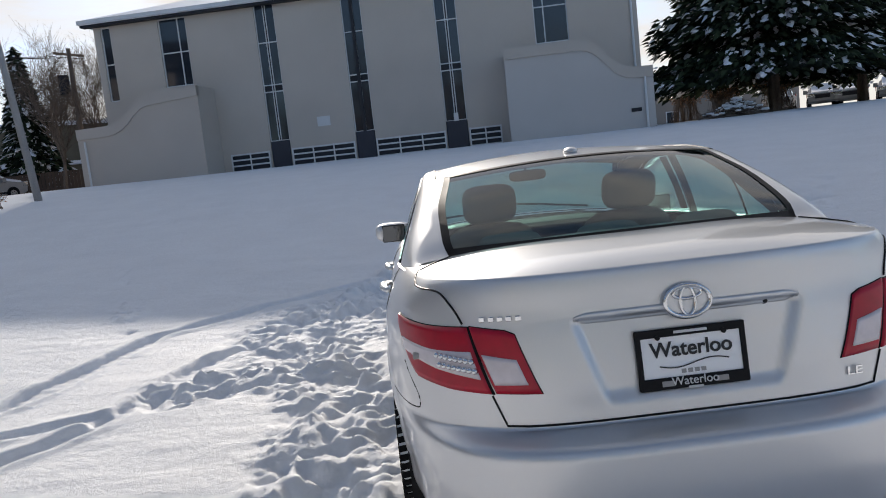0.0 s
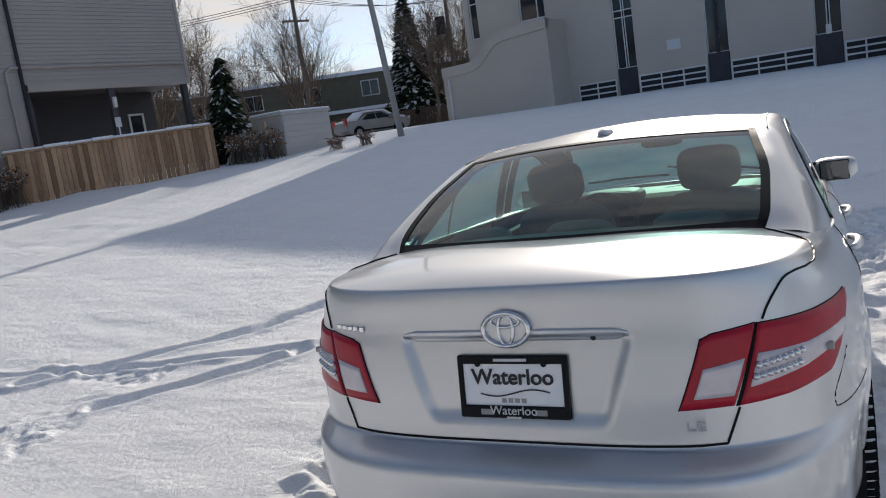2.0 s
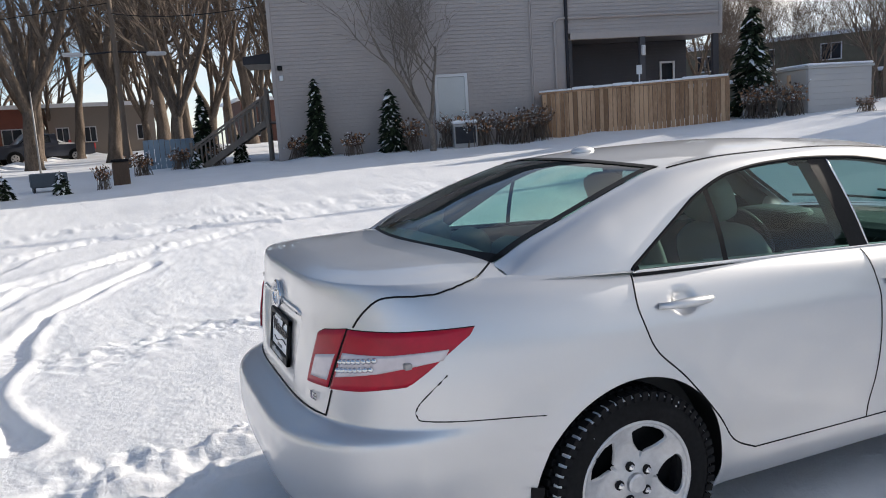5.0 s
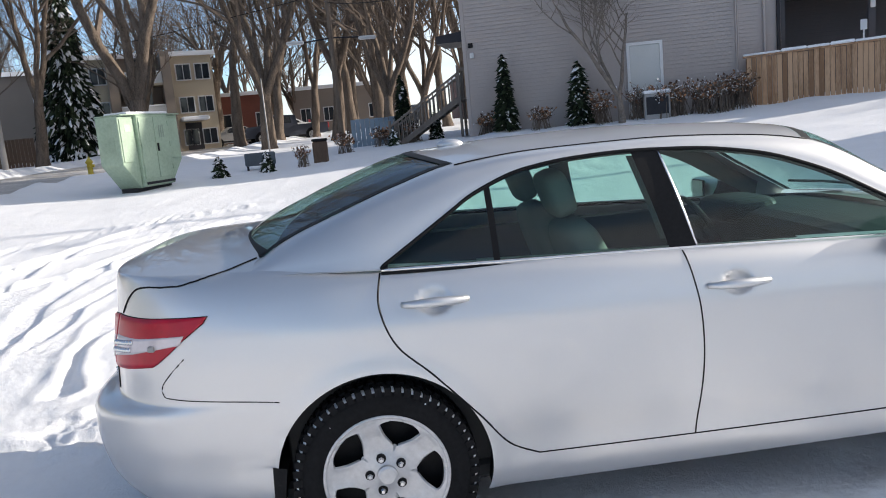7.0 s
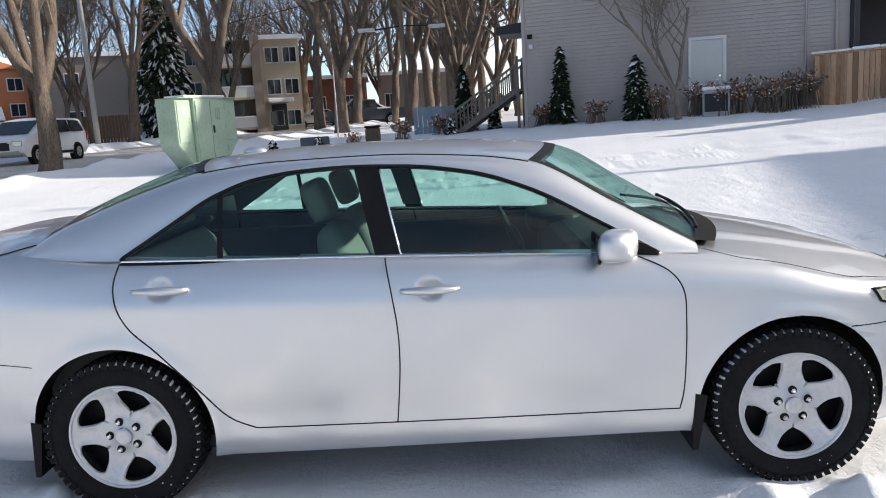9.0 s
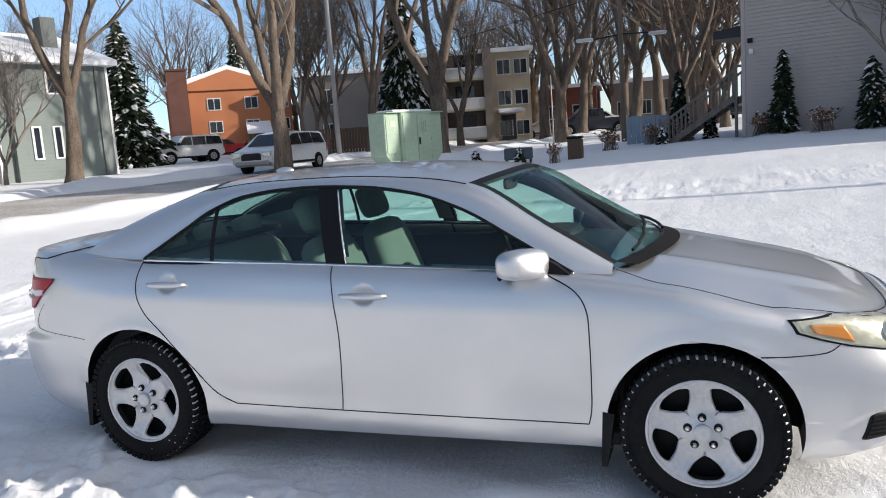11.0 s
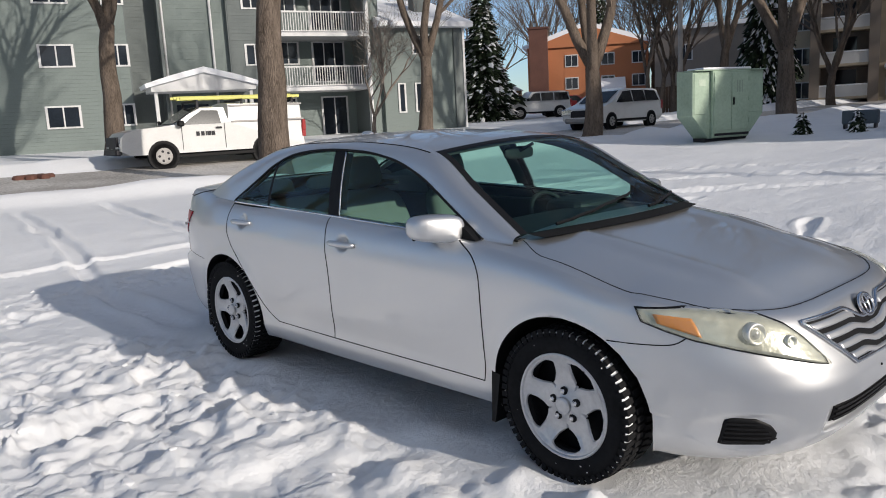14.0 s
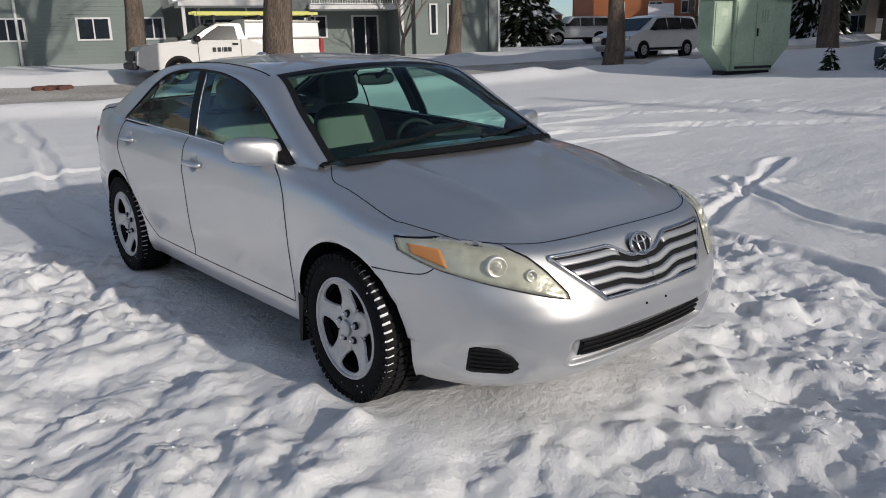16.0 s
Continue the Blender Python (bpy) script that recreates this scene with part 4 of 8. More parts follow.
OLD_WOOD = mat("old_brown_boards", (0.1, 0.065, 0.045), 0.85, var=0.3, stretch=(4, 4, 0.6))
board_fence((-27, 40), (-10, 44), 1.5, 1.7, OLD_WOOD, "old brown board fence behind the church")
board_fence((-37.5, -24.5), (-41, -18), 1.2, 1.6, OLD_WOOD, "old brown board fence by the lane")
board_fence((-27.0, -0.5), (-26.8, 1.25), 0.8, 1.2, mat("pale_blue_boards", (0.2, 0.27, 0.33), 0.7), "low pale blue picket fence")

# ---- bare trees ----


def bare_tree(name, seed, height, girth, spread, label, fork=0.4, twigs=1.0, lean=0.0):
    """Trunk and limbs as tapered tubes, and a crown of fine twigs."""
    rnd = random.Random(seed)
    th = thing(name, (0, 0, 0), label, "tree", "bare trees")
    tb, cb = bmesh.new(), bmesh.new()

    def grow(start, way, length, r, depth):
        n = 6 if depth < 2 else 4 if depth == 2 else 3
        pts, p, d = [start], start.copy(), way.copy()
        for i in range(n):
            wob = 0.10 + 0.09 * depth
            d = (d + Vector((rnd.uniform(-wob, wob), rnd.uniform(-wob, wob), rnd.uniform(-wob, wob) + (0.05 if depth else 0.02)))).normalized()
            p = p + d * (length / n)
            pts.append(p.copy())
        end = r * (0.62 if depth == 0 else 0.45)
        radii = [r + (end - r) * i / n for i in range(n + 1)]
        if depth == 0:
            radii[0] *= 1.35
        target = tb if depth < 2 else cb
        tube(target, pts, radii, 10 if depth == 0 else 7 if depth == 1 else 4 if depth == 2 else 3, cap=depth == 0)
        if depth >= 5 or (depth >= 4 and rnd.random() < 0.45):
            return
        if depth == 0:
            k, lo = rnd.choice((3, 4)), 0.9
        else:
            k, lo = (rnd.randint(4, 5) if depth < 3 else int(rnd.randint(3, 5) * twigs)), 0.22
        for c in range(k):
            t = lo + (1 - lo) * (c + rnd.uniform(0.4, 1)) / k
            i = min(int(t * n), n - 1)
            at = pts[i].lerp(pts[i + 1], t * n - i)
            side = Vector((rnd.gauss(0, 1), rnd.gauss(0, 1), 0)).normalized()
            if depth == 0:
                a = 2 * math.pi * (c + rnd.uniform(-0.2, 0.2)) / k
                side = Vector((math.cos(a), math.sin(a), 0))
            nd = (d * rnd.uniform(0.6, 1.1) + side * spread * (1.0 if depth else 0.62) * rnd.uniform(0.6, 1.3) + Vector((0, 0, 0.25))).normalized()
            grow(at, nd, length * rnd.uniform(0.55, 0.85) if depth else height * (1 - fork) * rnd.uniform(0.5, 0.7), max(0.006, radii[min(i + 1, n)] * (rnd.uniform(0.55, 0.8) if depth else rnd.uniform(0.72, 0.92))), depth + 1)
    grow(Vector((0, 0, -0.3)), Vector((lean, 0.02, 1)).normalized(), height * fork + 0.3, girth, 0)
    part("trunk", tb, BARK, th, smooth=True)
    part("crown", cb, TWIG, th)
    return th


ELMS = [bare_tree("elm_tree", 11, 13, 0.40, 0.6, "large bare elm with a tall grey-brown trunk", 0.38),
        bare_tree("elm_tree", 23, 12, 0.36, 0.55, "large bare elm forking low into thick limbs", 0.19),
        bare_tree("elm_tree", 37, 14, 0.36, 0.5, "large bare elm with a forked grey-brown trunk", 0.25, lean=0.06)]
ELM_SPOTS = [(-6.41, -11.5, 0, 0, 1.0), (-16.75, -9.8, 1, 3.9, 0.95), (-20.7, -21.95, 2, 2, 1.0), (-6.69, -22.1, 0, 0.5, 0.9),
             (-38.7, -16.8, 2, 4.4, 0.95), (-28.3, -8.65, 1, 5.2, 1.3), (-46.5, -13.65, 1, 2.6, 0.9),
             (-60, -12.2, 2, 0.8, 0.9), (-36.2, -4.8, 1, 3.0, 1.25), (-39.6, -1.5, 2, 1.4, 1.1),
             (-62, 1, 1, 0.3, 1.1), (-43, 2.0, 1, 1.9, 1.1), (-33, 1.2, 1, 2.9, 0.9), (-52, -3.5, 2, 0.6, 1.0),
             (6.0, -18.8, 0, 2.7, 1.1), (15.0, -21.0, 2, 0.9, 1.1), (4.5, -11.9, 1, 3.6, 1.05),
             (-44, 9, 1, 2.2, 1.3), (-55, 8, 0, 4.9, 1.2)]
for i, (x, y, k, a, s) in enumerate(ELM_SPOTS):
    m = Matrix.Translation((x, y, level(x, y))) @ Matrix.Rotation(a * 1.7, 4, "Z") @ Matrix.Scale(s, 4)
    if i < 3:
        ELMS[k].matrix_world = m
    else:
        copy_thing(ELMS[k], m)
# thinner bare trees behind the enclosure, and a small one by the house door
POPLAR = bare_tree("young_tree", 51, 6.6, 0.13, 0.55, "bare spreading tree with many fine twigs", 0.22, 1.4)
POPLAR.matrix_world = Matrix.Translation((-23.8, 32.5, level(-23.8, 32.5)))
for x, y, a in ((-18.5, 38, 1.1), (-29, 30, 2.0), (-14.8, 39, 3.1), (-33, 36, 0.4), (-16.9, 41, 5), (-38, 26, 1.9), (-24.5, 22.5, 2.6), (-21, 44, 3.3)):
    copy_thing(POPLAR, Matrix.Translation((x, y, level(x, y))) @ Matrix.Rotation(a, 4, "Z"))
for x, y, a in ((-30, 41, 0.4), (-24, 48, 1.7), (-37, 35, 2.9), (-19, 53, 4.2), (-33, 47, 5.0)):
    copy_thing(ELMS[1], Matrix.Translation((x, y, level(x, y))) @ Matrix.Rotation(a, 4, "Z") @ Matrix.Scale(0.62, 4))
# slim trunks grouped beside the lane
for x, y, a in ((-37.8, -20.8, 0.3), (-38.1, -20.2, 2.2), (-38.4, -19.6, 4.0), (-38.7, -19.0, 5.1)):
    copy_thing(POPLAR, Matrix.Translation((x, y, level(x, y))) @ Matrix.Rotation(a, 4, "Z") @ Matrix.Scale(1.5, 4))
# woods and street trees far behind
rf = random.Random(91)
for k in range(26):
    a, d = radians(rf.uniform(176, 232)), rf.uniform(58, 92)
    x, y = d * math.cos(a), d * math.sin(a)
    copy_thing(ELMS[k % 3], Matrix.Translation((x, y, level(x, y))) @ Matrix.Rotation(rf.uniform(0, 6), 4, "Z"))
for k in range(14):
    a, d = radians(rf.uniform(165, 190)), rf.uniform(42, 70)
    x, y = d * math.cos(a), d * math.sin(a)
    copy_thing(ELMS[k % 3], Matrix.Translation((x, y, level(x, y))) @ Matrix.Rotation(rf.uniform(0, 6), 4, "Z"))
for k in range(4):
    a, d = radians(rf.uniform(173, 181)), rf.uniform(38, 50)
    x, y = 3.3 + d * math.cos(a), d * math.sin(a)
    copy_thing(ELMS[k % 3], Matrix.Translation((x, y, level(x, y))) @ Matrix.Rotation(rf.uniform(0, 6), 4, "Z") @ Matrix.Scale(0.85, 4))
for k in range(26):
    a, d = radians(rf.uniform(100, 150)), rf.uniform(48, 78)
    x, y = d * math.cos(a), d * math.sin(a)
    copy_thing(POPLAR, Matrix.Translation((x, y, level(x, y))) @ Matrix.Rotation(rf.uniform(0, 6), 4, "Z"))
CRAB = bare_tree("small_tree", 64, 5.8, 0.13, 0.8, "small bare multi-stemmed tree against the house wall", 0.15, 1.1, -0.04)
CRAB.matrix_world = Matrix.Translation((-20.6, 8.15, level(-20.6, 8.15))) @ Matrix.Rotation(2.9, 4, "Z")
copy_thing(CRAB, Matrix.Translation((-20.4, -25.3, level(-20.4, -25.3))) @ Matrix.Rotation(0.7, 4, "Z"))

# ---- conifers and shrubs ----


def conifer(name, seed, height, width, n, label, snow=0.25, trunk=0.08, bare=0.03, leaf=0.16, power=1.0):
    """Many small drooping sprays round a tapered trunk, uneven in outline, some under snow."""
    rnd = random.Random(seed)
    th = thing(name, (0, 0, 0), label, "conifer", "")
    part("trunk", tube(bmesh.new(), [(0, 0, -0.2), (0, 0, height * 0.5), (0, 0, height * 0.97)], [trunk, trunk * 0.6, 0.01], 8), BARK, th)
    green, white = [], []
    gf, wf = [], []
    ragged = [rnd.uniform(0.75, 1.15) for _ in range(40)]
    for i in range(n):
        t = bare + (1 - bare) * (1 - math.sqrt(rnd.random()))
        a = rnd.uniform(0, 2 * math.pi)
        R = width * (1 - t) ** power * ragged[int(t * 19) * 2 % 40] * ragged[int(a * 6) % 40]
        r = R * math.sqrt(rnd.uniform(0.25, 1))
        z = t * height - 0.15 * r
        c = Vector((r * math.cos(a), r * math.sin(a), z))
        out = Vector((math.cos(a), math.sin(a), rnd.uniform(-0.5, 0.25))).normalized()
        side = out.cross(Vector((0, 0, 1))).normalized()
        s = leaf * rnd.uniform(0.6, 1.4)
        up = side.cross(out)
        is_snow = rnd.random() < snow
        v, f = (white, wf) if is_snow else (green, gf)
        lift = 0.04 if is_snow else 0
        k = len(v)
        tw = side * math.cos(rnd.uniform(-0.6, 0.6)) + up * rnd.uniform(-0.5, 0.5)
        v += [c - out * s * 0.3 - tw * s * 0.5 + Vector((0, 0, lift)), c + out * s * 0.2 - tw * s * 0.45 - up * s * 0.1,
              c + out * s * 1.1 - up * s * 0.35, c + out * s * 0.2 + tw * s * 0.45 - up * s * 0.1,
              c - out * s * 0.3 + tw * s * 0.5 + Vector((0, 0, lift)), c + up * s * 0.28]
        f += [(k, k + 1, k + 5), (k + 1, k + 2, k + 5), (k + 2, k + 3, k + 5), (k + 3, k + 4, k + 5), (k + 4, k, k + 5)]
    for nm, v, f, m in (("crown", green, gf, NEEDLE), ("snow_load", white, wf, SNOW_CAP)):
        if v:
            me = bpy.data.meshes.new(nm)
            me.from_pydata([tuple(q) for q in v], [], f)
            tagged(part(nm, me, m, th), kind="stuff")
    return th


def put(th, x, y, a=0.0, z=None, copy=True):
    m = Matrix.Translation((x, y, level(x, y) if z is None else z)) @ Matrix.Rotation(a, 4, "Z")
    if copy:
        return copy_thing(th, m)
    th.matrix_world = m
    return th


cedar = conifer("cedar_shrub", 5, 2.5, 0.36, 1700, "slim dark cedar shrub with dabs of snow", 0.05, leaf=0.13, power=0.7)
put(cedar, -22.3, 4.75, 0, copy=False)
cedar2 = conifer("cedar_shrub", 6, 2.0, 0.44, 1500, "rounded dark cedar shrub with dabs of snow", 0.12, leaf=0.13, power=0.6)
put(cedar2, -21.6, 7.1, 0, copy=False)
put(cedar, -25.9, 1.5, 1.0)
put(cedar2, -24.9, 2.6, 2.0).scale = (0.6, 0.6, 0.5)
big_cedar = conifer("tall_cedar", 7, 3.7, 0.75, 2600, "tall dark cedar beside the fence, flecked with snow", 0.12, leaf=0.17, power=0.55)
put(big_cedar, -17.75, 19.0, 0, copy=False)
spruce = conifer("spruce_tree", 8, 8.6, 2.3, 10000, "tall dark spruce laden with snow", 0.2, 0.2, leaf=0.3, power=0.9)
put(spruce, -33.5, -30.2, 0, copy=False)
copy_thing(spruce, Matrix.Translation((-46.5, -17.7, level(-46.5, -17.7))) @ Matrix.Rotation(2.0, 4, "Z") @ Matrix.Diagonal((0.85, 0.85, 1.65, 1)))
copy_thing(spruce, Matrix.Translation((-66, -44, level(-66, -44))) @ Matrix.Rotation(0.6, 4, "Z") @ Matrix.Diagonal((1.0, 1.0, 1.55, 1)))
copy_thing(spruce, Matrix.Translation((-22.6, 43.5, level(-22.6, 43.5))) @ Matrix.Rotation(2.0, 4, "Z"))
pine = conifer("large_spruce", 9, 13.0, 6.7, 42000, "broad dark spruce beside the church, dusted with snow", 0.13, 0.3, 0.17, leaf=0.27, power=0.6)
put(pine, 16.9, 33.0, 0, copy=False)
put(pine, 24.5, 38.5, 1.4)


def shrub(name, seed, r, h, n, leafy, label):
    """Thin arching stems, with dry leaves or not, and a little snow."""
    rnd = random.Random(seed)
    th = thing(name, (0, 0, 0), label, "shrub", "low shrubs")
    bm = bmesh.new()
    tips = []
    for i in range(n):
        a, k = rnd.uniform(0, 6.283), rnd.uniform(0.2, 1)
        tip = Vector((math.cos(a) * r * k, math.sin(a) * r * k, h * rnd.uniform(0.5, 1)))
        foot_r = r * rnd.uniform(0.1, 0.75)
        tube(bm, [(foot_r * math.cos(a), foot_r * math.sin(a), -0.08), tip * 0.5 + Vector((0, 0, 0.1 * h)), tip], [0.012, 0.009, 0.004], 3)
        for _ in range(4):
            k2 = rnd.uniform(0.35, 0.9)
            base = tip * k2 + Vector((0, 0, 0.1 * h * (1 - k2)))
            end = base + Vector((rnd.uniform(-1, 1), rnd.uniform(-1, 1), rnd.uniform(0.1, 1.1))) * 0.3 * r
            tube(bm, [base, end], [0.006, 0.003], 3)
            tips.append(end)
        tips += [tip, tip * 0.75, tip * 0.9 + Vector((rnd.uniform(-0.1, 0.1), rnd.uniform(-0.1, 0.1), 0))]
    tagged(part("twig_mass", bm, TWIG, th), kind="stuff")
    for nm, m, share, s in (("leaves", BROWN_LEAF, leafy, 0.06), ("snow_load", SNOW_CAP, 0.3, 0.032)):
        v, f = [], []
        for t in tips:
            if rnd.random() > share:
                continue
            k = len(v)
            o = Vector([rnd.uniform(-1, 1) for _ in range(3)]).normalized() * s
            q = o.orthogonal().normalized() * s * 0.7
            v += [t - o, t - q, t + o, t + q, t + Vector((0, 0, s * 0.5))]
            f += [(k, k + 1, k + 4), (k + 1, k + 2, k + 4), (k + 2, k + 3, k + 4), (k + 3, k, k + 4)]
        if v:
            me = bpy.data.meshes.new(nm)
            me.from_pydata([tuple(q) for q in v], [], f)
            tagged(part(nm, me, m, th), kind="stuff")
    return th


sh1 = shrub("dry_shrub", 3, 0.55, 0.75, 45, 0.4, "low dry reddish shrub poking from the snow")
put(sh1, -21.8, 5.8, 0, copy=False)
PALE_BARK = mat("pale_bark", (0.12, 0.095, 0.08), 0.9, var=0.35, scale=3, fine=20, tint=(0.2, 0.17, 0.145))
for c in CRAB.children:
    c.data.materials[0] = PALE_BARK
sh2 = shrub("bare_shrub", 4, 0.6, 1.1, 60, 0.25, "bare twiggy shrub with snow on its stems")
put(sh2, -20.6, 9.6, 0, copy=False)
for x, y, a in ((-20.2, 10.6, 1), (-21.0, 8.9, 2), (-20.5, 10.0, 3.6), (-20.0, 11.2, 4.4), (-19.9, 11.8, 5.2), (-21.2, 7.6, 0.8), (-20.1, 11.5, 3), (-16.9, 18.2, 4), (-16.4, 18.3, 5), (-16.0, 18.9, 0.3)):
    put(sh2, x, y, a)
for x, y in ((-13.2, 20.5), (-14.0, 19.9)):
    put(sh2, x, y, x).scale = (0.7, 0.7, 0.45)
for x, y, a in ((-22.9, 4.2, 1), (-24.6, 1.7, 2.5), (-25.4, 0.6, 0.2), (-23.6, -0.7, 4)):
    put(sh1, x, y, a)
put(sh1, -19.3, -1.84, 3.3).scale = (0.55, 0.55, 0.9)
mini = conifer("small_cedar", 15, 0.62, 0.2, 260, "knee-high conical cedar in the snow", 0.15, 0.02, leaf=0.08, power=0.5)
put(mini, -18.6, -4.1, 0, copy=False)
put(mini, -19.0, -2.84, 1)
put(mini, -24.2, 1.0, 2)

# ---- green utility cabinet ----


def cabinet():
    th = thing("utility_cabinet", local((-15.62, -5.76), 160, 0.62) @ Matrix.Diagonal((0.9, 1, 1.05, 1)), "pale green steel utility cabinet tapering to its base in snow", "utility cabinet")
    L, D, h = 2.72, 0.62, 1.72
    # body: upright above, its two ends drawn in below
    bm = bmesh.new()
    prism(bm, [(0.0, 0.62), (0.62, 0.04), (2.1, 0.04), (2.72, 0.62), (2.72, h), (0.0, h)], 0.0, D)
    bmesh.ops.bevel(bm, geom=list(bm.edges), offset=0.012, segments=1, affect="EDGES")
    part("body", bm, GREEN_BOX, th)
    part("plinth", box((0.55, 0.08, -0.4), (2.15, D - 0.08, 0.044)), DARK_METAL, th)
    # front: a deeper middle section with two doors, and a panel on each end
    part("middle_section", box((0.66, -0.10, 0.06), (2.06, -0.002, h + 0.004), 0.012), GREEN_BOX, th)
    for s in (0, 1):
        x0 = 0.70 + s * 0.67
        door = part("door", box((x0, -0.122, 0.24), (x0 + 0.65, -0.102, h - 0.05), 0.006), GREEN_BOX, th)
        for z in (0.4, 0.95, 1.45):
            xh = x0 + (0.012 if s == 0 else 0.638)
            part("hinge", tube(bmesh.new(), [(xh, -0.127, z), (xh, -0.127, z + 0.12)], 0.014, 6), GREEN_BOX, door)
    part("door_handle", box((1.40, -0.16, 0.86), (1.45, -0.123, 1.05), 0.01), BLACK, th, "black door handle")
    part("sill", box((0.72, -0.14, 0.10), (2.02, -0.101, 0.16), 0.008), DARK_METAL, th)
    for x0, x1 in ((0.05, 0.60), (2.12, 2.67)):
        part("end_panel", box((x0, -0.02, 0.66), (x1, -0.002, h - 0.06), 0.006), GREEN_BOX, th)
    part("notice", box((0.22, -0.026, 1.36), (0.46, -0.021, 1.52)), mat("faded_sticker", (0.42, 0.5, 0.4), 0.6), th, "faded paper notice")
    for k in range(3):
        part("faded_mark", box((1.56 + 0.09 * k, -0.128, 1.18), (1.60 + 0.09 * k, -0.1225, 1.48)), mat("faded_ink", (0.26, 0.33, 0.27), 0.6), th)
    for k in range(7):
        part("louvre", box((-0.016, 0.12, 0.86 + 0.055 * k), (-0.002, D - 0.12, 0.89 + 0.055 * k)), GREEN_BOX, th)
    part("lid", box((-0.004, -0.105, h + 0.006), (L + 0.004, D + 0.004, h + 0.03), 0.008), GREEN_BOX, th)
    part("snow_cap", box((0.35, -0.06, h + 0.032), (2.2, D - 0.02, h + 0.09), 0.025), SNOW_CAP, th)
    return th


cabinet()

# ---- poles, lamps, wires ----


def pole(name, x, y, h, r, m, label, arms=(), lean=(0, 0), cat="pole"):
    z = level(x, y)
    th = thing(name, (x, y, z), label, cat)
    part("shaft", tube(bmesh.new(), [(0, 0, -0.3), (lean[0] * 0.5, lean[1] * 0.5, h * 0.5), (lean[0], lean[1], h)], [r, r * 0.85, r * 0.65], 12), m, th, smooth=True)
    for zz, half, deg in arms:
        t = zz / h
        part("crossarm", box((-half, -0.06, zz), (half, 0.06, zz + 0.12), 0.01, Matrix.Translation((lean[0] * t, lean[1] * t, 0)) @ Matrix.Rotation(radians(deg), 4, "Z")), POLE_WOOD, th)
        for k in (-0.85, -0.4, 0.4, 0.85):
            part("insulator", tube(bmesh.new(), [(lean[0] * t + half * k * math.cos(radians(deg)), lean[1] * t + half * k * math.sin(radians(deg)), zz + 0.12),
                                                 (lean[0] * t + half * k * math.cos(radians(deg)), lean[1] * t + half * k * math.sin(radians(deg)), zz + 0.28)], 0.04, 6), POLE_GREY, th)
    return th


lamp1 = pole("street_lamp", -12.55, 22.05, 8.6, 0.125, POLE_GREY, "tall grey street lamp pole with a curved arm", lean=(-0.65, -0.33), cat="street lamp")
part("arm", tube(bmesh.new(), [(-0.6, -0.3, 7.5), (-0.3, -0.25, 7.85), (0.2, -0.15, 8.05), (0.7, -0.05, 8.1)], 0.04, 8), POLE_GREY, lamp1)
part("lamp_head", box((0.6, -0.17, 8.0), (1.2, 0.1, 8.15), 0.05), POLE_GREY, lamp1)
pole("utility_pole", -27.5, 38.4, 9.6, 0.17, POLE_WOOD, "weathered wooden utility pole with two crossarms", ((9.1, 1.2, 60), (7.7, 0.9, 60)))
up2 = pole("utility_pole", -19.2, 42.8, 8.0, 0.17, POLE_WOOD, "weathered wooden utility pole with a transformer can", ((7.6, 1.0, 60),))
part("transformer_can", tube(bmesh.new(), [(-0.45, -0.2, 5.4), (-0.45, -0.2, 6.5)], 0.3, 14), DARK_METAL, up2)
lamp2 = pole("street_lamp", -30.5, -1.0, 9.0, 0.12, POLE_WOOD, "brown street pole with two lamp heads on a cross arm", cat="street lamp")
part("arm", tube(bmesh.new(), [(0.0, -1.6, 4.4), (0, 0, 4.55), (0, 1.2, 4.5)], 0.035, 6), DARK_METAL, lamp2)
for y in (-1.9, 1.15):
    part("lamp_head", box((-0.15, y, 4.38), (0.15, y + 0.75, 4.52), 0.05), TRIM_W, lamp2)
pole("utility_pole", -34.0, -16.6, 11.5, 0.14, POLE_GREY, "slim grey utility pole", ((8.9, 0.8, 30),))
pole("sign_post", -31, -4.2, 3.2, 0.04, POLE_GREY, "thin grey sign post")


def wire(a, b, sag, r=0.02):
    a, b = Vector(a), Vector(b)
    pts = [a.lerp(b, i / 16) - Vector((0, 0, sag * 4 * (i / 16) * (1 - i / 16))) for i in range(17)]
    bm = tube(bmesh.new(), pts, r, 4)
    return tagged(part("overhead_wire", bm, BLACK), "thin black overhead wire between poles", "wire", "overhead wires")


for k in (-0.9, 0, 0.9):
    wire((-27.5 + k * 0.5, 38.4 + k * 0.8, 10.9), (-19.2 + k * 0.5, 42.8 + k * 0.8, 9.6), 0.4)
    wire((-27.5 + k * 0.5, 38.4 + k * 0.8, 10.9), (-75 + k * 0.5, 24 + k * 0.8, 11.5), 0.9)
wire((-13.3, 22.3, 9.0), (-27.5, 38.4, 9.6), 0.3, 0.012)
wire((-30.5, -1.0, 7.0), (-22.9, 3.2, 6.0), 0.2)
wire((-30.5, -1.0, 7.4), (-75, -46, 10), 0.7)
wire((-34.0, -16.6, 11.2), (-80, -58, 11), 0.8)
wire((-34.0, -16.6, 11.2), (-30.5, -1.0, 9.2), 0.3)

# ---- small things along the house and the lane ----


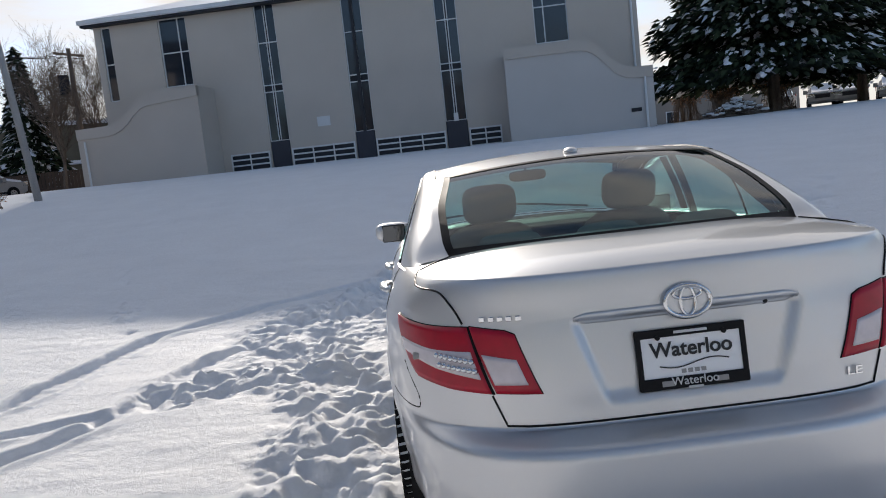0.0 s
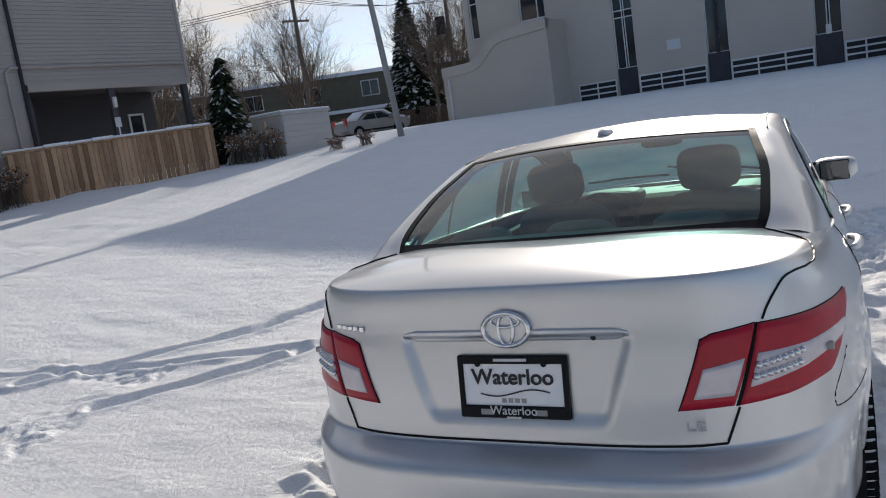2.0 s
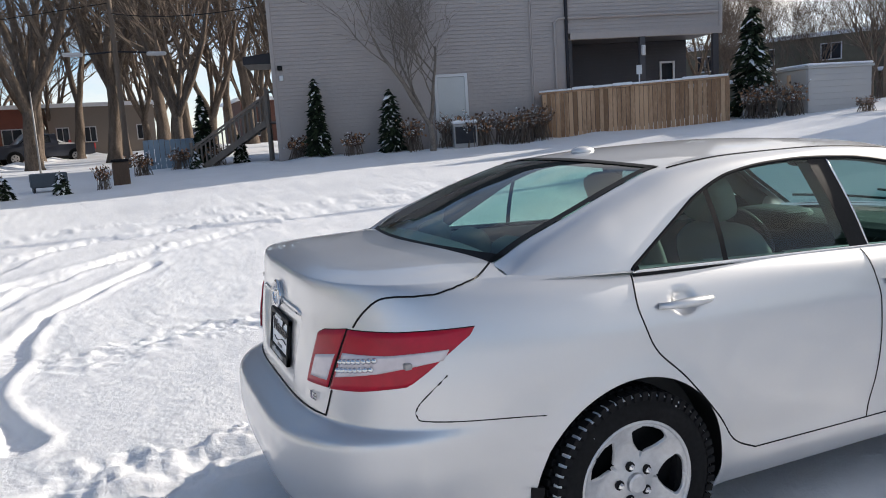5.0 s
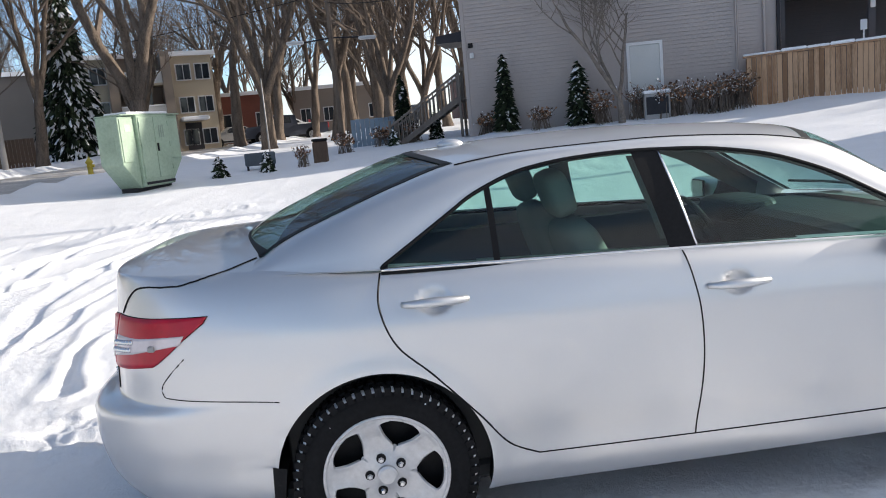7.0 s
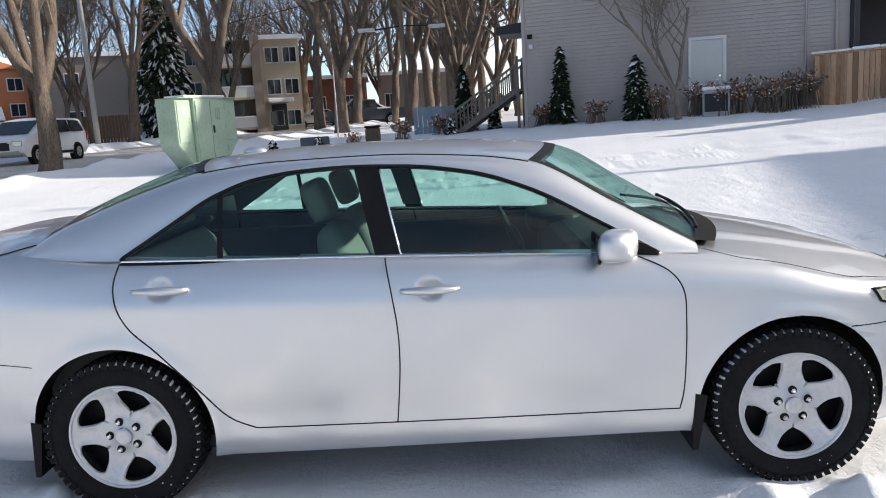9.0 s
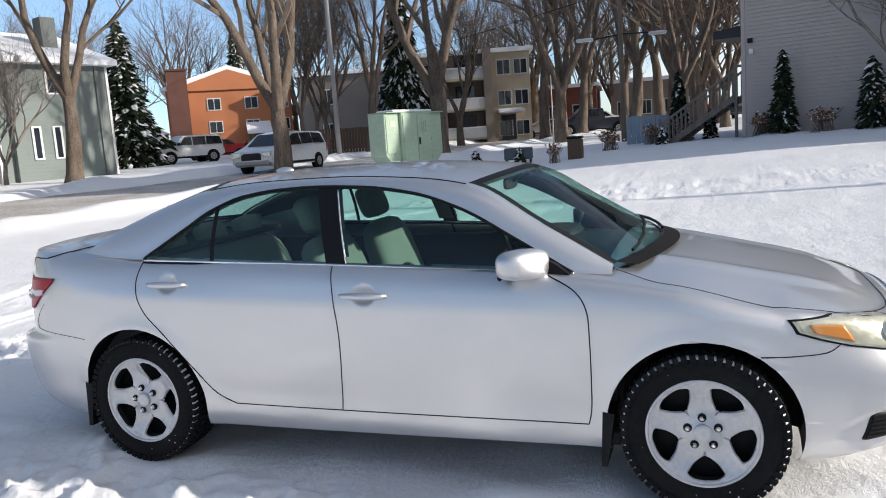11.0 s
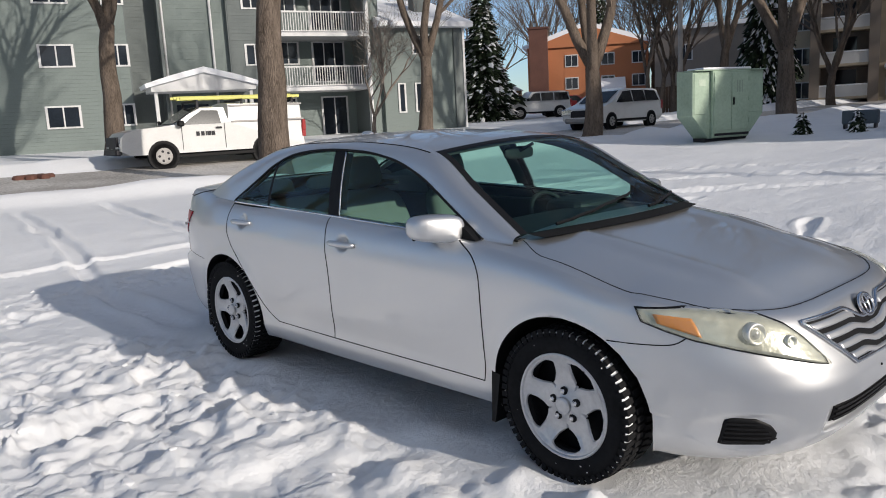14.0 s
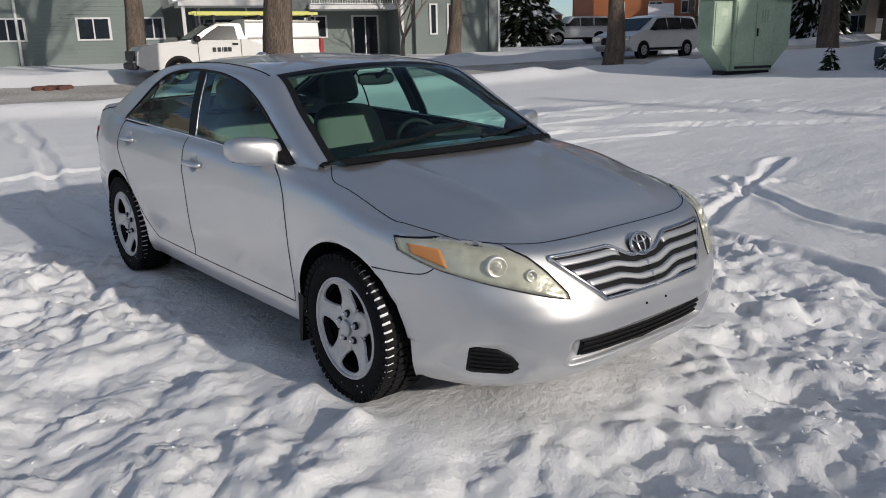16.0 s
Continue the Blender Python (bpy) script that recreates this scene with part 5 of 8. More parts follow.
fence_sign = thing("fence_sign", local((-18.7, 15.0), 60, 2.8), "small white sign on a short stick above the fence", "sign")
part("stick", box((-0.02, 0, 0), (0.02, 0.03, 0.35)), TRIM_W, fence_sign)
part("plate", box((-0.09, -0.01, 0.35), (0.09, 0.02, 0.65), 0.01), TRIM_W, fence_sign)
heat = thing("air_conditioner", local((-20.75, 9.35), 75, level(-20.75, 9.35)), "grey box-shaped air conditioner with snow on its lid", "air conditioner")
part("casing", box((-0.4, -0.35, -0.1), (0.4, 0.35, 0.75), 0.03), POLE_GREY, heat)
part("grille", box((-0.34, -0.365, 0.1), (0.34, -0.352, 0.65)), DARK_METAL, heat)
part("snow_cap", box((-0.42, -0.37, 0.752), (0.42, 0.37, 0.86), 0.04), SNOW_CAP, heat)
planter = thing("planter_box", local((-20.3, -3.2), 100, level(-20.3, -3.2)), "dark blue-grey planter trough on legs in the snow", "planter")
part("trough", box((-0.45, -0.2, 0.12), (0.45, 0.2, 0.5), 0.03), mat("blue_grey_plastic", (0.06, 0.08, 0.1), 0.6), planter)
for sx in (-0.38, 0.38):
    part("leg", box((sx - 0.03, -0.18, -0.1), (sx + 0.03, 0.18, 0.118)), DARK_METAL, planter)
bin1 = thing("waste_bin", (-20.4, -1.38, level(-20.4, -1.38)), "dark brown upright bin beside the lane", "bin")
part("body", box((-0.22, -0.22, -0.1), (0.22, 0.22, 0.62), 0.04), OLD_WOOD, bin1)
part("lid", box((-0.24, -0.24, 0.622), (0.24, 0.24, 0.7), 0.03), BLACK, bin1)
wood = thing("stone_heap", (-3.2, -18.9, level(-3.2, -18.9)), "small heap of reddish stones half under snow by the street", "stones")
for i in range(9):
    a = i * 2.4
    part("stone", box((-0.18, -0.12, -0.1), (0.18, 0.12, 0.16), 0.05, Matrix.Translation((0.5 * math.cos(a) * (i / 9) ** 0.5, 0.3 * math.sin(a), 0)) @ Matrix.Rotation(a, 4, "Z")), BRICK_BR, wood)
ht = thing("garden_hut", local((-37.2, -31.2), 128, 1.3), "small unpainted wooden hut beside the spruce", "hut")
part("walls", box((-0.7, -0.7, -0.3), (0.7, 0.7, 1.9)), FENCE, ht)
part("roof", prism(bmesh.new(), [(-0.85, 1.9), (0.85, 1.9), (0, 2.4)], -0.8, 0.8), SNOW_CAP, ht)
brush = thing("brush_pile", (13.4, 29.3, level(13.4, 29.3)), "tangled pile of cut branches under snow", "brush pile")
bm = bmesh.new()
rb = random.Random(77)
for i in range(160):
    a, r = rb.uniform(0, 6.28), rb.uniform(0, 1.7)
    p = Vector((r * math.cos(a), r * math.sin(a) * 0.6, (1.7 - r) * 0.5 * rb.random()))
    d = Vector((rb.uniform(-1, 1), rb.uniform(-1, 1), rb.uniform(-0.2, 0.5))) * 0.7
    tube(bm, [p - d * 0.5, p + d * 0.5], [0.03, 0.012], 3)
tagged(part("brush_tangle", bm, TWIG, brush), kind="stuff")
bm = bmesh.new()
for i in range(60):
    a, r = rb.uniform(0, 6.28), rb.uniform(0, 1.5)
    add_box(bm, (-0.15, -0.1, 0), (0.15, 0.1, 0.08), 0.03, Matrix.Translation((r * math.cos(a), r * math.sin(a) * 0.6, (1.7 - r) * 0.45 * rb.uniform(0.6, 1))) @ Matrix.Rotation(a, 4, "Z"))
tagged(part("snow_load", bm, SNOW_CAP, brush), kind="stuff")
for x, y in ((16.5, 38), (19, 37), (15.2, 40)):
    put(shrub("russet_shrub", int(x * 10), 1.3, 2.6, 120, 0.95, "tall russet shrub with dry leaves kept"), x, y, x, copy=False)

hydrant = thing("fire_hydrant", (-27.7, -10.7, level(-27.7, -10.7)), "yellow fire hydrant standing in roadside snow", "fire hydrant")
HYDRANT = mat("yellow_hydrant_paint", (0.55, 0.42, 0.05), 0.5, var=0.15)
part("barrel", lathe("barrel", [(-0.2, 0.11), (0.08, 0.11), (0.1, 0.14), (0.13, 0.14), (0.14, 0.10), (0.55, 0.10), (0.57, 0.14), (0.61, 0.14), (0.66, 0.11), (0.74, 0.05), (0.76, 0.0)], 20, Matrix.Rotation(radians(-90), 4, "Y")), HYDRANT, hydrant, smooth=True)
for a in (0, 90, 180):
    part("outlet", tube(bmesh.new(), [Matrix.Rotation(radians(a), 3, "Z") @ Vector((0.08, 0, 0.45)), Matrix.Rotation(radians(a), 3, "Z") @ Vector((0.18, 0, 0.45))], 0.06, 10), HYDRANT, hydrant)
part("stem_nut", box((-0.03, -0.03, 0.75), (0.03, 0.03, 0.82), 0.005), HYDRANT, hydrant)

# ---- parked vehicles ----


def wheel_simple(parent, x, y, z, r, w, face):
    bm = bmesh.new()
    tube(bm, [(x, y - w / 2, z), (x, y - w * 0.35, z), (x, y + w * 0.35, z), (x, y + w / 2, z)], [r * 0.9, r, r, r * 0.9], 24)
    ty = part("tyre", bm, RUBBER, parent)
    bm = bmesh.new()
    yy = y + face * (w / 2 + 0.004)
    tube(bm, [(x, yy - face * 0.02, z), (x, yy + face * 0.012, z)], [r * 0.62, r * 0.55], 20)
    part("rim", bm, POLE_GREY, ty)
    for k in range(5):
        a = k * 1.2566
        bm = bmesh.new()
        tube(bm, [(x + r * 0.36 * math.cos(a), yy + face * 0.01, z + r * 0.36 * math.sin(a)), (x + r * 0.36 * math.cos(a), yy + face * 0.016, z + r * 0.36 * math.sin(a))], r * 0.1, 8)
        part("rim_opening", bm, DARK_METAL, ty)


def vehicle(name, m, side, roof_w, length, width, paint, label, category, panes, wheels, wheel_r, lamps=True, belt=1.0, skirt=BLACK):
    """A parked vehicle: side outline drawn in x and z, pushed across with a narrower roof, own front at +x."""
    th = thing(name, m, label, category)
    bm = bmesh.new()
    half = width / 2
    zmax = max(p[1] for p in side)
    cols = []
    for v in np.linspace(-1, 1, 9):
        row = []
        for x, z in side:
            k = max(0.0, (z - belt) / (zmax - belt)) if z > belt else 0.0
            wv = half * (1 - (1 - roof_w) * k) - 0.03 * (z < 0.45)
            e = abs(v) ** 3
            bow = 0.06 * e * (1 if x < length / 2 else -1) * (abs(x - length / 2) / (length / 2)) ** 4
            row.append(bm.verts.new((x + bow, v * wv, z - (0.05 * e if z > zmax - 0.1 else 0))))
        cols.append(row)
    n = len(side)
    for a, b in zip(cols, cols[1:]):
        for i in range(n):
            bm.faces.new((a[i], b[i], b[(i + 1) % n], a[(i + 1) % n]))
    bm.faces.new(cols[0])
    bm.faces.new(cols[-1][::-1])
    bmesh.ops.recalc_face_normals(bm, faces=bm.faces)
    part("body", bm, paint, th)
    for s in (-1, 1):
        for poly in panes:
            bm = bmesh.new()
            q = []
            for x, z in poly:
                k = max(0.0, (z - belt) / (zmax - belt))
                q.append(bm.verts.new((x, s * (half * (1 - (1 - roof_w) * k) + 0.012), z)))
            f = bm.faces.new(q)
            bmesh.ops.recalc_face_normals(bm, faces=[f])
            r = bmesh.ops.extrude_face_region(bm, geom=[f])
            bmesh.ops.translate(bm, verts=[g for g in r["geom"] if isinstance(g, bmesh.types.BMVert)], vec=(0, -s * 0.02, 0))
            part("side_window", bm, CAR_WIN, th)
        for x in wheels:
            wheel_simple(th, x, s * (half - 0.1), wheel_r, wheel_r, 0.24, s)
            bm = bmesh.new()
            tube(bm, [(x, s * (half - 0.2), wheel_r), (x, s * (half + 0.004), wheel_r)], wheel_r * 1.16, 24)
            part("wheel_arch", bm, BLACK, th)
            bm = bmesh.new()
            tube(bm, [(x, s * (half + 0.005), wheel_r), (x, s * (half + 0.02), wheel_r)], [wheel_r, wheel_r * 0.92], 24)
            part("tyre_face", bm, RUBBER, th)
            bm = bmesh.new()
            tube(bm, [(x, s * (half + 0.021), wheel_r), (x, s * (half + 0.03), wheel_r)], [wheel_r * 0.62, wheel_r * 0.5], 20)
            part("hub_cap", bm, POLE_GREY, th)
        part("sill_trim", box((0.9, s * (half - 0.02), 0.32), (length - 0.9, s * (half + 0.012), 0.42), 0.01), skirt, th)
        part("door_mirror", box((wheels[-1] - 0.65, s * (half + 0.02), belt), (wheels[-1] - 0.45, s * (half + 0.2), belt + 0.18), 0.04), paint if paint is not WHITE_PAINT else BLACK, th)
        if lamps:
            part("headlight", box((length - 0.28, s * half * 0.55, 0.68), (length - 0.02, s * (half - 0.02), 0.88), 0.03), CHROME, th)
            part("tail_light", box((-0.012, s * half * 0.75, 0.75), (0.12, s * (half - 0.004), 1.15), 0.02), RED_PAINT, th)
    part("grille", box((length - 0.05, -half * 0.5, 0.55), (length + 0.012, half * 0.5, 0.8), 0.01), DARK_METAL, th)
    return th


# white service pickup with a canopy, ladder racks on top
TRUCK_SIDE = [(0.0, 0.5), (0.02, 1.12), (0.05, 1.90), (2.5, 1.93), (2.56, 1.33), (2.66, 1.78), (2.9, 1.84), (3.4, 1.83), (3.75, 1.62), (4.2, 1.32), (4.4, 1.29), (5.3, 1.22), (5.7, 1.14), (5.86, 0.98), (5.9, 0.62), (5.6, 0.46), (0.4, 0.46)]
CREW_SIDE = [(0.0, 0.5), (0.02, 1.15), (2.2, 1.15), (2.3, 1.85), (3.9, 1.92), (4.55, 1.28), (5.7, 1.18), (5.85, 1.05), (5.88, 0.55), (5.6, 0.42), (0.4, 0.42)]
truck = vehicle("pickup_truck", pose(-11.3, -18.2, level(-8.4, -17.3) + 0.03, 0, 0, -10.0), TRUCK_SIDE, 0.86, 5.88, 2.0, WHITE_PAINT, "white service pickup with a canopy and yellow ladders", "pickup truck",
                [[(2.8, 1.30), (2.86, 1.70), (3.34, 1.72), (3.62, 1.56), (3.98, 1.30)]], (1.4, 4.62), 0.4, belt=1.25)
part("nose_grille", box((5.82, -0.8, 0.74), (5.90, 0.8, 1.03), 0.02), DARK_METAL, truck)
part("front_bumper", box((5.78, -0.92, 0.48), (5.97, 0.92, 0.68), 0.04), DARK_METAL, truck)
part("door_gap", box((2.70, 0.998, 0.55), (2.715, 1.006, 1.3)), DARK_METAL, truck)
part("door_gap", box((4.02, 0.998, 0.55), (4.035, 1.006, 1.3)), DARK_METAL, truck)
part("door_handle", box((2.8, 1.0, 1.14), (2.98, 1.02, 1.2)), DARK_METAL, truck)
part("windscreen", prism(bmesh.new(), [(3.46, 1.80), (4.17, 1.35), (4.19, 1.36), (3.48, 1.815)], -0.8, 0.8), CAR_WIN, truck)
for z, y in ((2.04, 0.45), (2.10, -0.3)):
    bm = bmesh.new()
    for s in (-0.2, 0.2):
        add_box(bm, (0.0, y + s - 0.03, z), (3.9, y + s + 0.03, z + 0.09), 0.01)
    for i in range(13):
        add_box(bm, (0.2 + i * 0.28, y - 0.2, z + 0.02), (0.25 + i * 0.28, y + 0.2, z + 0.07))
    part("ladder", bm, YELLOW, truck, "yellow fibreglass ladder")
for x in (0.3, 2.0, 3.4):
    bm = box((x, -0.85, 1.97), (x + 0.07, 0.85, 2.04), 0.01)
    for s in (-0.8, 0.8):
        add_box(bm, (x, s - 0.03, 1.72), (x + 0.07, s + 0.03, 1.97))
    part("rack_hoop", bm, DARK_METAL, truck)
for z in (1.31, 1.80):
    part("canopy_trim", box((0.05, 0.985 - 0.10 * (z > 1.5), z), (2.48, 1.015 - 0.10 * (z > 1.5), z + 0.05)), POLE_GREY, truck)
for i, (x, w) in enumerate(((3.02, 0.11), (3.15, 0.11), (3.28, 0.03), (3.35, 0.1), (3.5, 0.1))):
    part("lettering_bar", box((x, 1.002, 0.95), (x + w, 1.012, 1.08)), DARK_METAL, truck)
part("tail_light", box((-0.02, 0.85, 0.95), (0.1, 1.01, 1.3), 0.02), RED_PAINT, truck)

VAN_SIDE = [(0.0, 0.5), (0.02, 0.95), (0.25, 1.6), (0.5, 1.72), (2.6, 1.74), (3.1, 1.62), (3.95, 1.12), (4.75, 0.92), (4.9, 0.75), (4.9, 0.45), (4.6, 0.28), (0.3, 0.28)]
vehicle("minivan", pose(-28.75, -15.45, level(-26.5, -15.0) + 0.03, 0, 0, -1.0), VAN_SIDE, 0.8, 4.9, 1.95, WHITE_PAINT, "white minivan parked across the street", "minivan",
        [[(0.32, 1.15), (0.48, 1.58), (1.3, 1.62), (1.3, 1.15)], [(1.38, 1.15), (1.38, 1.62), (2.3, 1.62), (2.3, 1.13)], [(2.38, 1.12), (2.38, 1.62), (2.95, 1.58), (3.6, 1.12)]], (0.95, 3.95), 0.33, belt=1.1)
part("windscreen", prism(bmesh.new(), [(3.98, 1.13), (4.0, 1.14), (3.16, 1.62), (3.12, 1.62)], -0.72, 0.72), CAR_WIN, bpy.data.objects["minivan"])
part("bumper", box((4.5, -0.86, 0.3), (4.93, 0.86, 0.55), 0.08), POLE_GREY, bpy.data.objects["minivan"], "grey plastic bumper")
part("grille", box((4.8, -0.4, 0.66), (4.925, 0.4, 0.84), 0.02), DARK_METAL, bpy.data.objects["minivan"])
SUV_SIDE = [(0.0, 0.5), (0.02, 0.95), (0.15, 1.6), (0.4, 1.72), (2.7, 1.72), (3.2, 1.15), (4.4, 1.02), (4.5, 0.85), (4.5, 0.45), (4.2, 0.35), (0.3, 0.35)]
vehicle("white_suv", pose(-38.65, -27.6, level(-36.7, -28.7), 0, 0, -30.0), SUV_SIDE, 0.85, 4.5, 1.85, WHITE_PAINT, "boxy white four-wheel drive in a driveway", "car",
        [[(0.2, 1.1), (0.3, 1.58), (1.2, 1.6), (1.2, 1.1)], [(1.28, 1.1), (1.28, 1.6), (2.1, 1.6), (2.1, 1.1)], [(2.18, 1.1), (2.18, 1.6), (2.6, 1.58), (3.0, 1.12)]], (0.85, 3.6), 0.36, belt=1.1)
CAR_SIDE = [(0.0, 0.45), (0.03, 0.9), (0.9, 0.98), (1.5, 1.38), (2.7, 1.4), (3.4, 0.98), (4.4, 0.82), (4.5, 0.65), (4.5, 0.4), (4.2, 0.25), (0.3, 0.25)]
CAR_PANES = [[(1.15, 0.98), (1.6, 1.3), (2.1, 1.32), (2.1, 0.98)], [(2.17, 0.98), (2.17, 1.32), (2.65, 1.32), (3.15, 0.98)]]
vehicle("red_car", pose(-43.3, -28.4, level(-41.4, -29.8), 0, 0, -45.0), CAR_SIDE, 0.75, 4.5, 1.75, RED_PAINT, "red car half hidden by a snow bank", "car", CAR_PANES, (0.85, 3.6), 0.31, belt=0.95)
vehicle("dark_pickup", pose(-53.0, -2.8, level(-52.1, -5.6), 0, 0, -72.0), CREW_SIDE, 0.86, 5.88, 2.0, BLUE_DARK, "dark blue pickup truck parked down the lane", "pickup truck",
        [[(2.62, 1.3), (2.68, 1.75), (3.3, 1.78), (3.3, 1.3)], [(3.36, 1.3), (3.36, 1.78), (3.82, 1.8), (4.4, 1.3)]], (1.25, 4.75), 0.4, belt=1.2)
for x, y, a, p, nm in ((-57.0, -3.9, -70, WHITE_PAINT, "white_car"), (-55.7, -7.4, -70, POLE_GREY, "grey_car"), (-58, 3, 15, BLUE_DARK, "blue_car")):
    vehicle(nm, pose(x, y, level(x, y), 0, 0, a), CAR_SIDE, 0.75, 4.5, 1.75, p, "parked car under snow down the lane", "car", CAR_PANES, (0.85, 3.6), 0.31, belt=0.95)
snowy = vehicle("snowy_car", pose(-24.2, 36.2, level(-24.2, 37.0), 0, 0, 60.0), CAR_SIDE, 0.75, 4.5, 1.75, POLE_GREY, "parked car covered in snow by the back fence", "car", CAR_PANES, (0.85, 3.6), 0.31, belt=0.95)
part("snow_cover", prism(bmesh.new(), [(0.1, 0.93), (0.9, 1.0), (1.45, 1.4), (2.75, 1.42), (3.45, 1.0), (4.3, 0.86), (4.3, 0.98), (3.5, 1.13), (2.8, 1.53), (1.4, 1.52), (0.8, 1.12), (0.1, 1.04)], -0.62, 0.62), SNOW_CAP, snowy, "thick snow lying on the roof and lids")
for x, y, a in ((26.4, 51.2, 238), (28.5, 50.1, 243), (30.3, 49.0, 236), (32.2, 48.0, 240), (34.2, 46.9, 244)):
    copy_thing(snowy, pose(x, y, level(x, y), 0, 0, a))

# ---- silver saloon car ----
from mathutils.bvhtree import BVHTree

# own space: x to its right, y ahead of the rear axle, z up from the ground

Y0R, Y0F = -0.30, 2.70
tail = curve((0.18, -0.93), (0.26, -1.05), (0.38, -1.13), (0.50, -1.150), (0.595, -1.147), (0.622, -1.134), (0.642, -1.085), (0.660, -1.034), (0.80, -1.025), (0.92, -1.01), (1.02, -0.997), (1.11, -1.0), (1.16, -0.97))
nose = curve((0.18, 3.50), (0.24, 3.62), (0.33, 3.69), (0.42, 3.715), (0.50, 3.72), (0.57, 3.705), (0.66, 3.655), (0.74, 3.60), (0.80, 3.535), (0.86, 3.44))
girth = curve((0.18, 0.80), (0.24, 0.845), (0.31, 0.868), (0.40, 0.876), (0.52, 0.892), (0.66, 0.903), (0.78, 0.906), (0.88, 0.898), (0.98, 0.880), (1.06, 0.862), (1.14, 0.845))
plan_w = curve((-1.15, 0.99), (-0.6, 0.995), (-0.1, 1.03), (1.2, 1.027), (2.7, 1.0), (3.7, 0.965))
shoulder = curve((-1.05, 1.115), (-0.75, 1.11), (-0.35, 1.105), (0.2, 1.075), (1.15, 1.035), (2.2, 0.985), (2.7, 0.92), (3.1, 0.85), (3.3, 0.826), (3.5, 0.80), (3.65, 0.778))
foot = curve((-1.1, 0.23), (-0.6, 0.20), (-0.3, 0.22), (0.4, 0.215), (2.3, 0.235), (2.9, 0.235), (3.15, 0.21), (3.4, 0.195), (3.72, 0.195))
spine = curve((-1.03, 1.132), (-0.8, 1.148), (-0.45, 1.162), (0.2, 1.12), (2.2, 1.04), (2.5, 1.022), (2.8, 0.975), (3.1, 0.915), (3.35, 0.855), (3.5, 0.805), (3.56, 0.79))
WHEEL_R, ARCH_R = 0.340, 0.385


def skin(u, k):
    """The body's outer skin: u runs 0..1 round the tail, 1..2 along the flank, 2..3 round the nose; k runs 0..1 up the side."""
    u, k = np.broadcast_arrays(np.asarray(u, float), np.asarray(k, float))
    a = np.clip(u, 0, 1) ** 2 * math.pi / 2
    b = np.clip(3 - u, 0, 1) ** 2 * math.pi / 2
    s = np.clip(u - 1, 0, 1)
    # plan position with a mean height first, for the heights that vary along the car
    yr = Y0R - 0.72 * np.cos(a) ** 0.78
    yf = Y0F + 0.98 * np.cos(b) ** 0.85
    y0 = np.where(u < 1, yr, np.where(u > 2, yf, Y0R + s * (Y0F - Y0R)))
    zb, zs = foot(y0), shoulder(y0)
    z = zb + k * (zs - zb)
    y = np.where(u < 1, Y0R + (tail(z) - Y0R) * np.cos(a) ** 0.78,
                 np.where(u > 2, Y0F + (nose(z) - Y0F) * np.cos(b) ** 0.85, y0))
    ring = np.where(u < 1, np.sin(a) ** 0.5, np.where(u > 2, np.sin(b) ** 0.5, 1.0))
    x = girth(z) * plan_w(y) * ring
    # rounded shoulder
    k0 = 0.87 - 0.10 * smooth(0.75, 1.0, u) * smooth(1.42, 1.15, u)
    t = np.where(u > 2.15, np.clip((k - 0.945) / 0.055, 0, 1), np.clip((k - k0) / (1 - k0), 0, 1))
    inset = 1 - np.sqrt(np.clip(1 - t * t, 0, 1))
    amount = np.where(u > 2.15, 0.025, 0.012 + 0.063 * smooth(0.62, 0.98, u) - 0.025 * smooth(1.1, 1.4, u))
    x = x - amount * inset * ring
    y = y + inset * np.where(u < 1, 0.02 * np.cos(a), np.where(u > 2, -0.05 * np.cos(b), 0))
    # flared lips round the wheel openings
    for yc in (0.0, 2.775):
        d = np.hypot(y - yc, z - WHEEL_R)
        x = x + 0.012 * np.exp(-((d - ARCH_R) / 0.05) ** 2) * (ring > 0.6)
    # crease below the belt, hollow of the doors above the sill
    x = x - 0.004 * np.exp(-((z - 0.40) / 0.08) ** 2) * smooth(0.35, 0.6, y) * smooth(2.35, 2.1, y)
    x = x + 0.006 * np.exp(-((z - 0.86 - 0.02 * (1.2 - y)) / 0.05) ** 2) * smooth(-0.6, 0.2, y) * smooth(2.6, 2.0, y)
    # finger hollows behind the door handles
    for yh, zh in ((0.225, 0.952), (1.318, 0.905)):
        x = x - 0.014 * smooth(1.0, 0.55, np.hypot((y - yh) / 0.062, (z - zh) / 0.048)) * (ring > 0.9)
    # hollow for the number plate in the boot lid
    hollow = smooth(0.352, 0.318, np.abs(x) + 0.33 * (0.95 - z).clip(0)) * smooth(0.705, 0.76, z) * smooth(0.978, 0.962, z) * (y < -0.7)
    y = y + 0.020 * hollow
    # mouth below the front number plate, and hollows for the fog lamps
    mouth = smooth(0.46, 0.42, np.abs(x)) * smooth(0.31, 0.33, z) * smooth(0.435, 0.41, z) * (y > 3.3)
    y = y - 0.03 * mouth
    fog = smooth(0.09, 0.055, np.hypot((np.abs(x) - 0.68) * 0.75, z - 0.345)) * (y > 3.3)
    y = y - 0.025 * fog
    return np.stack([x, y, z], -1)


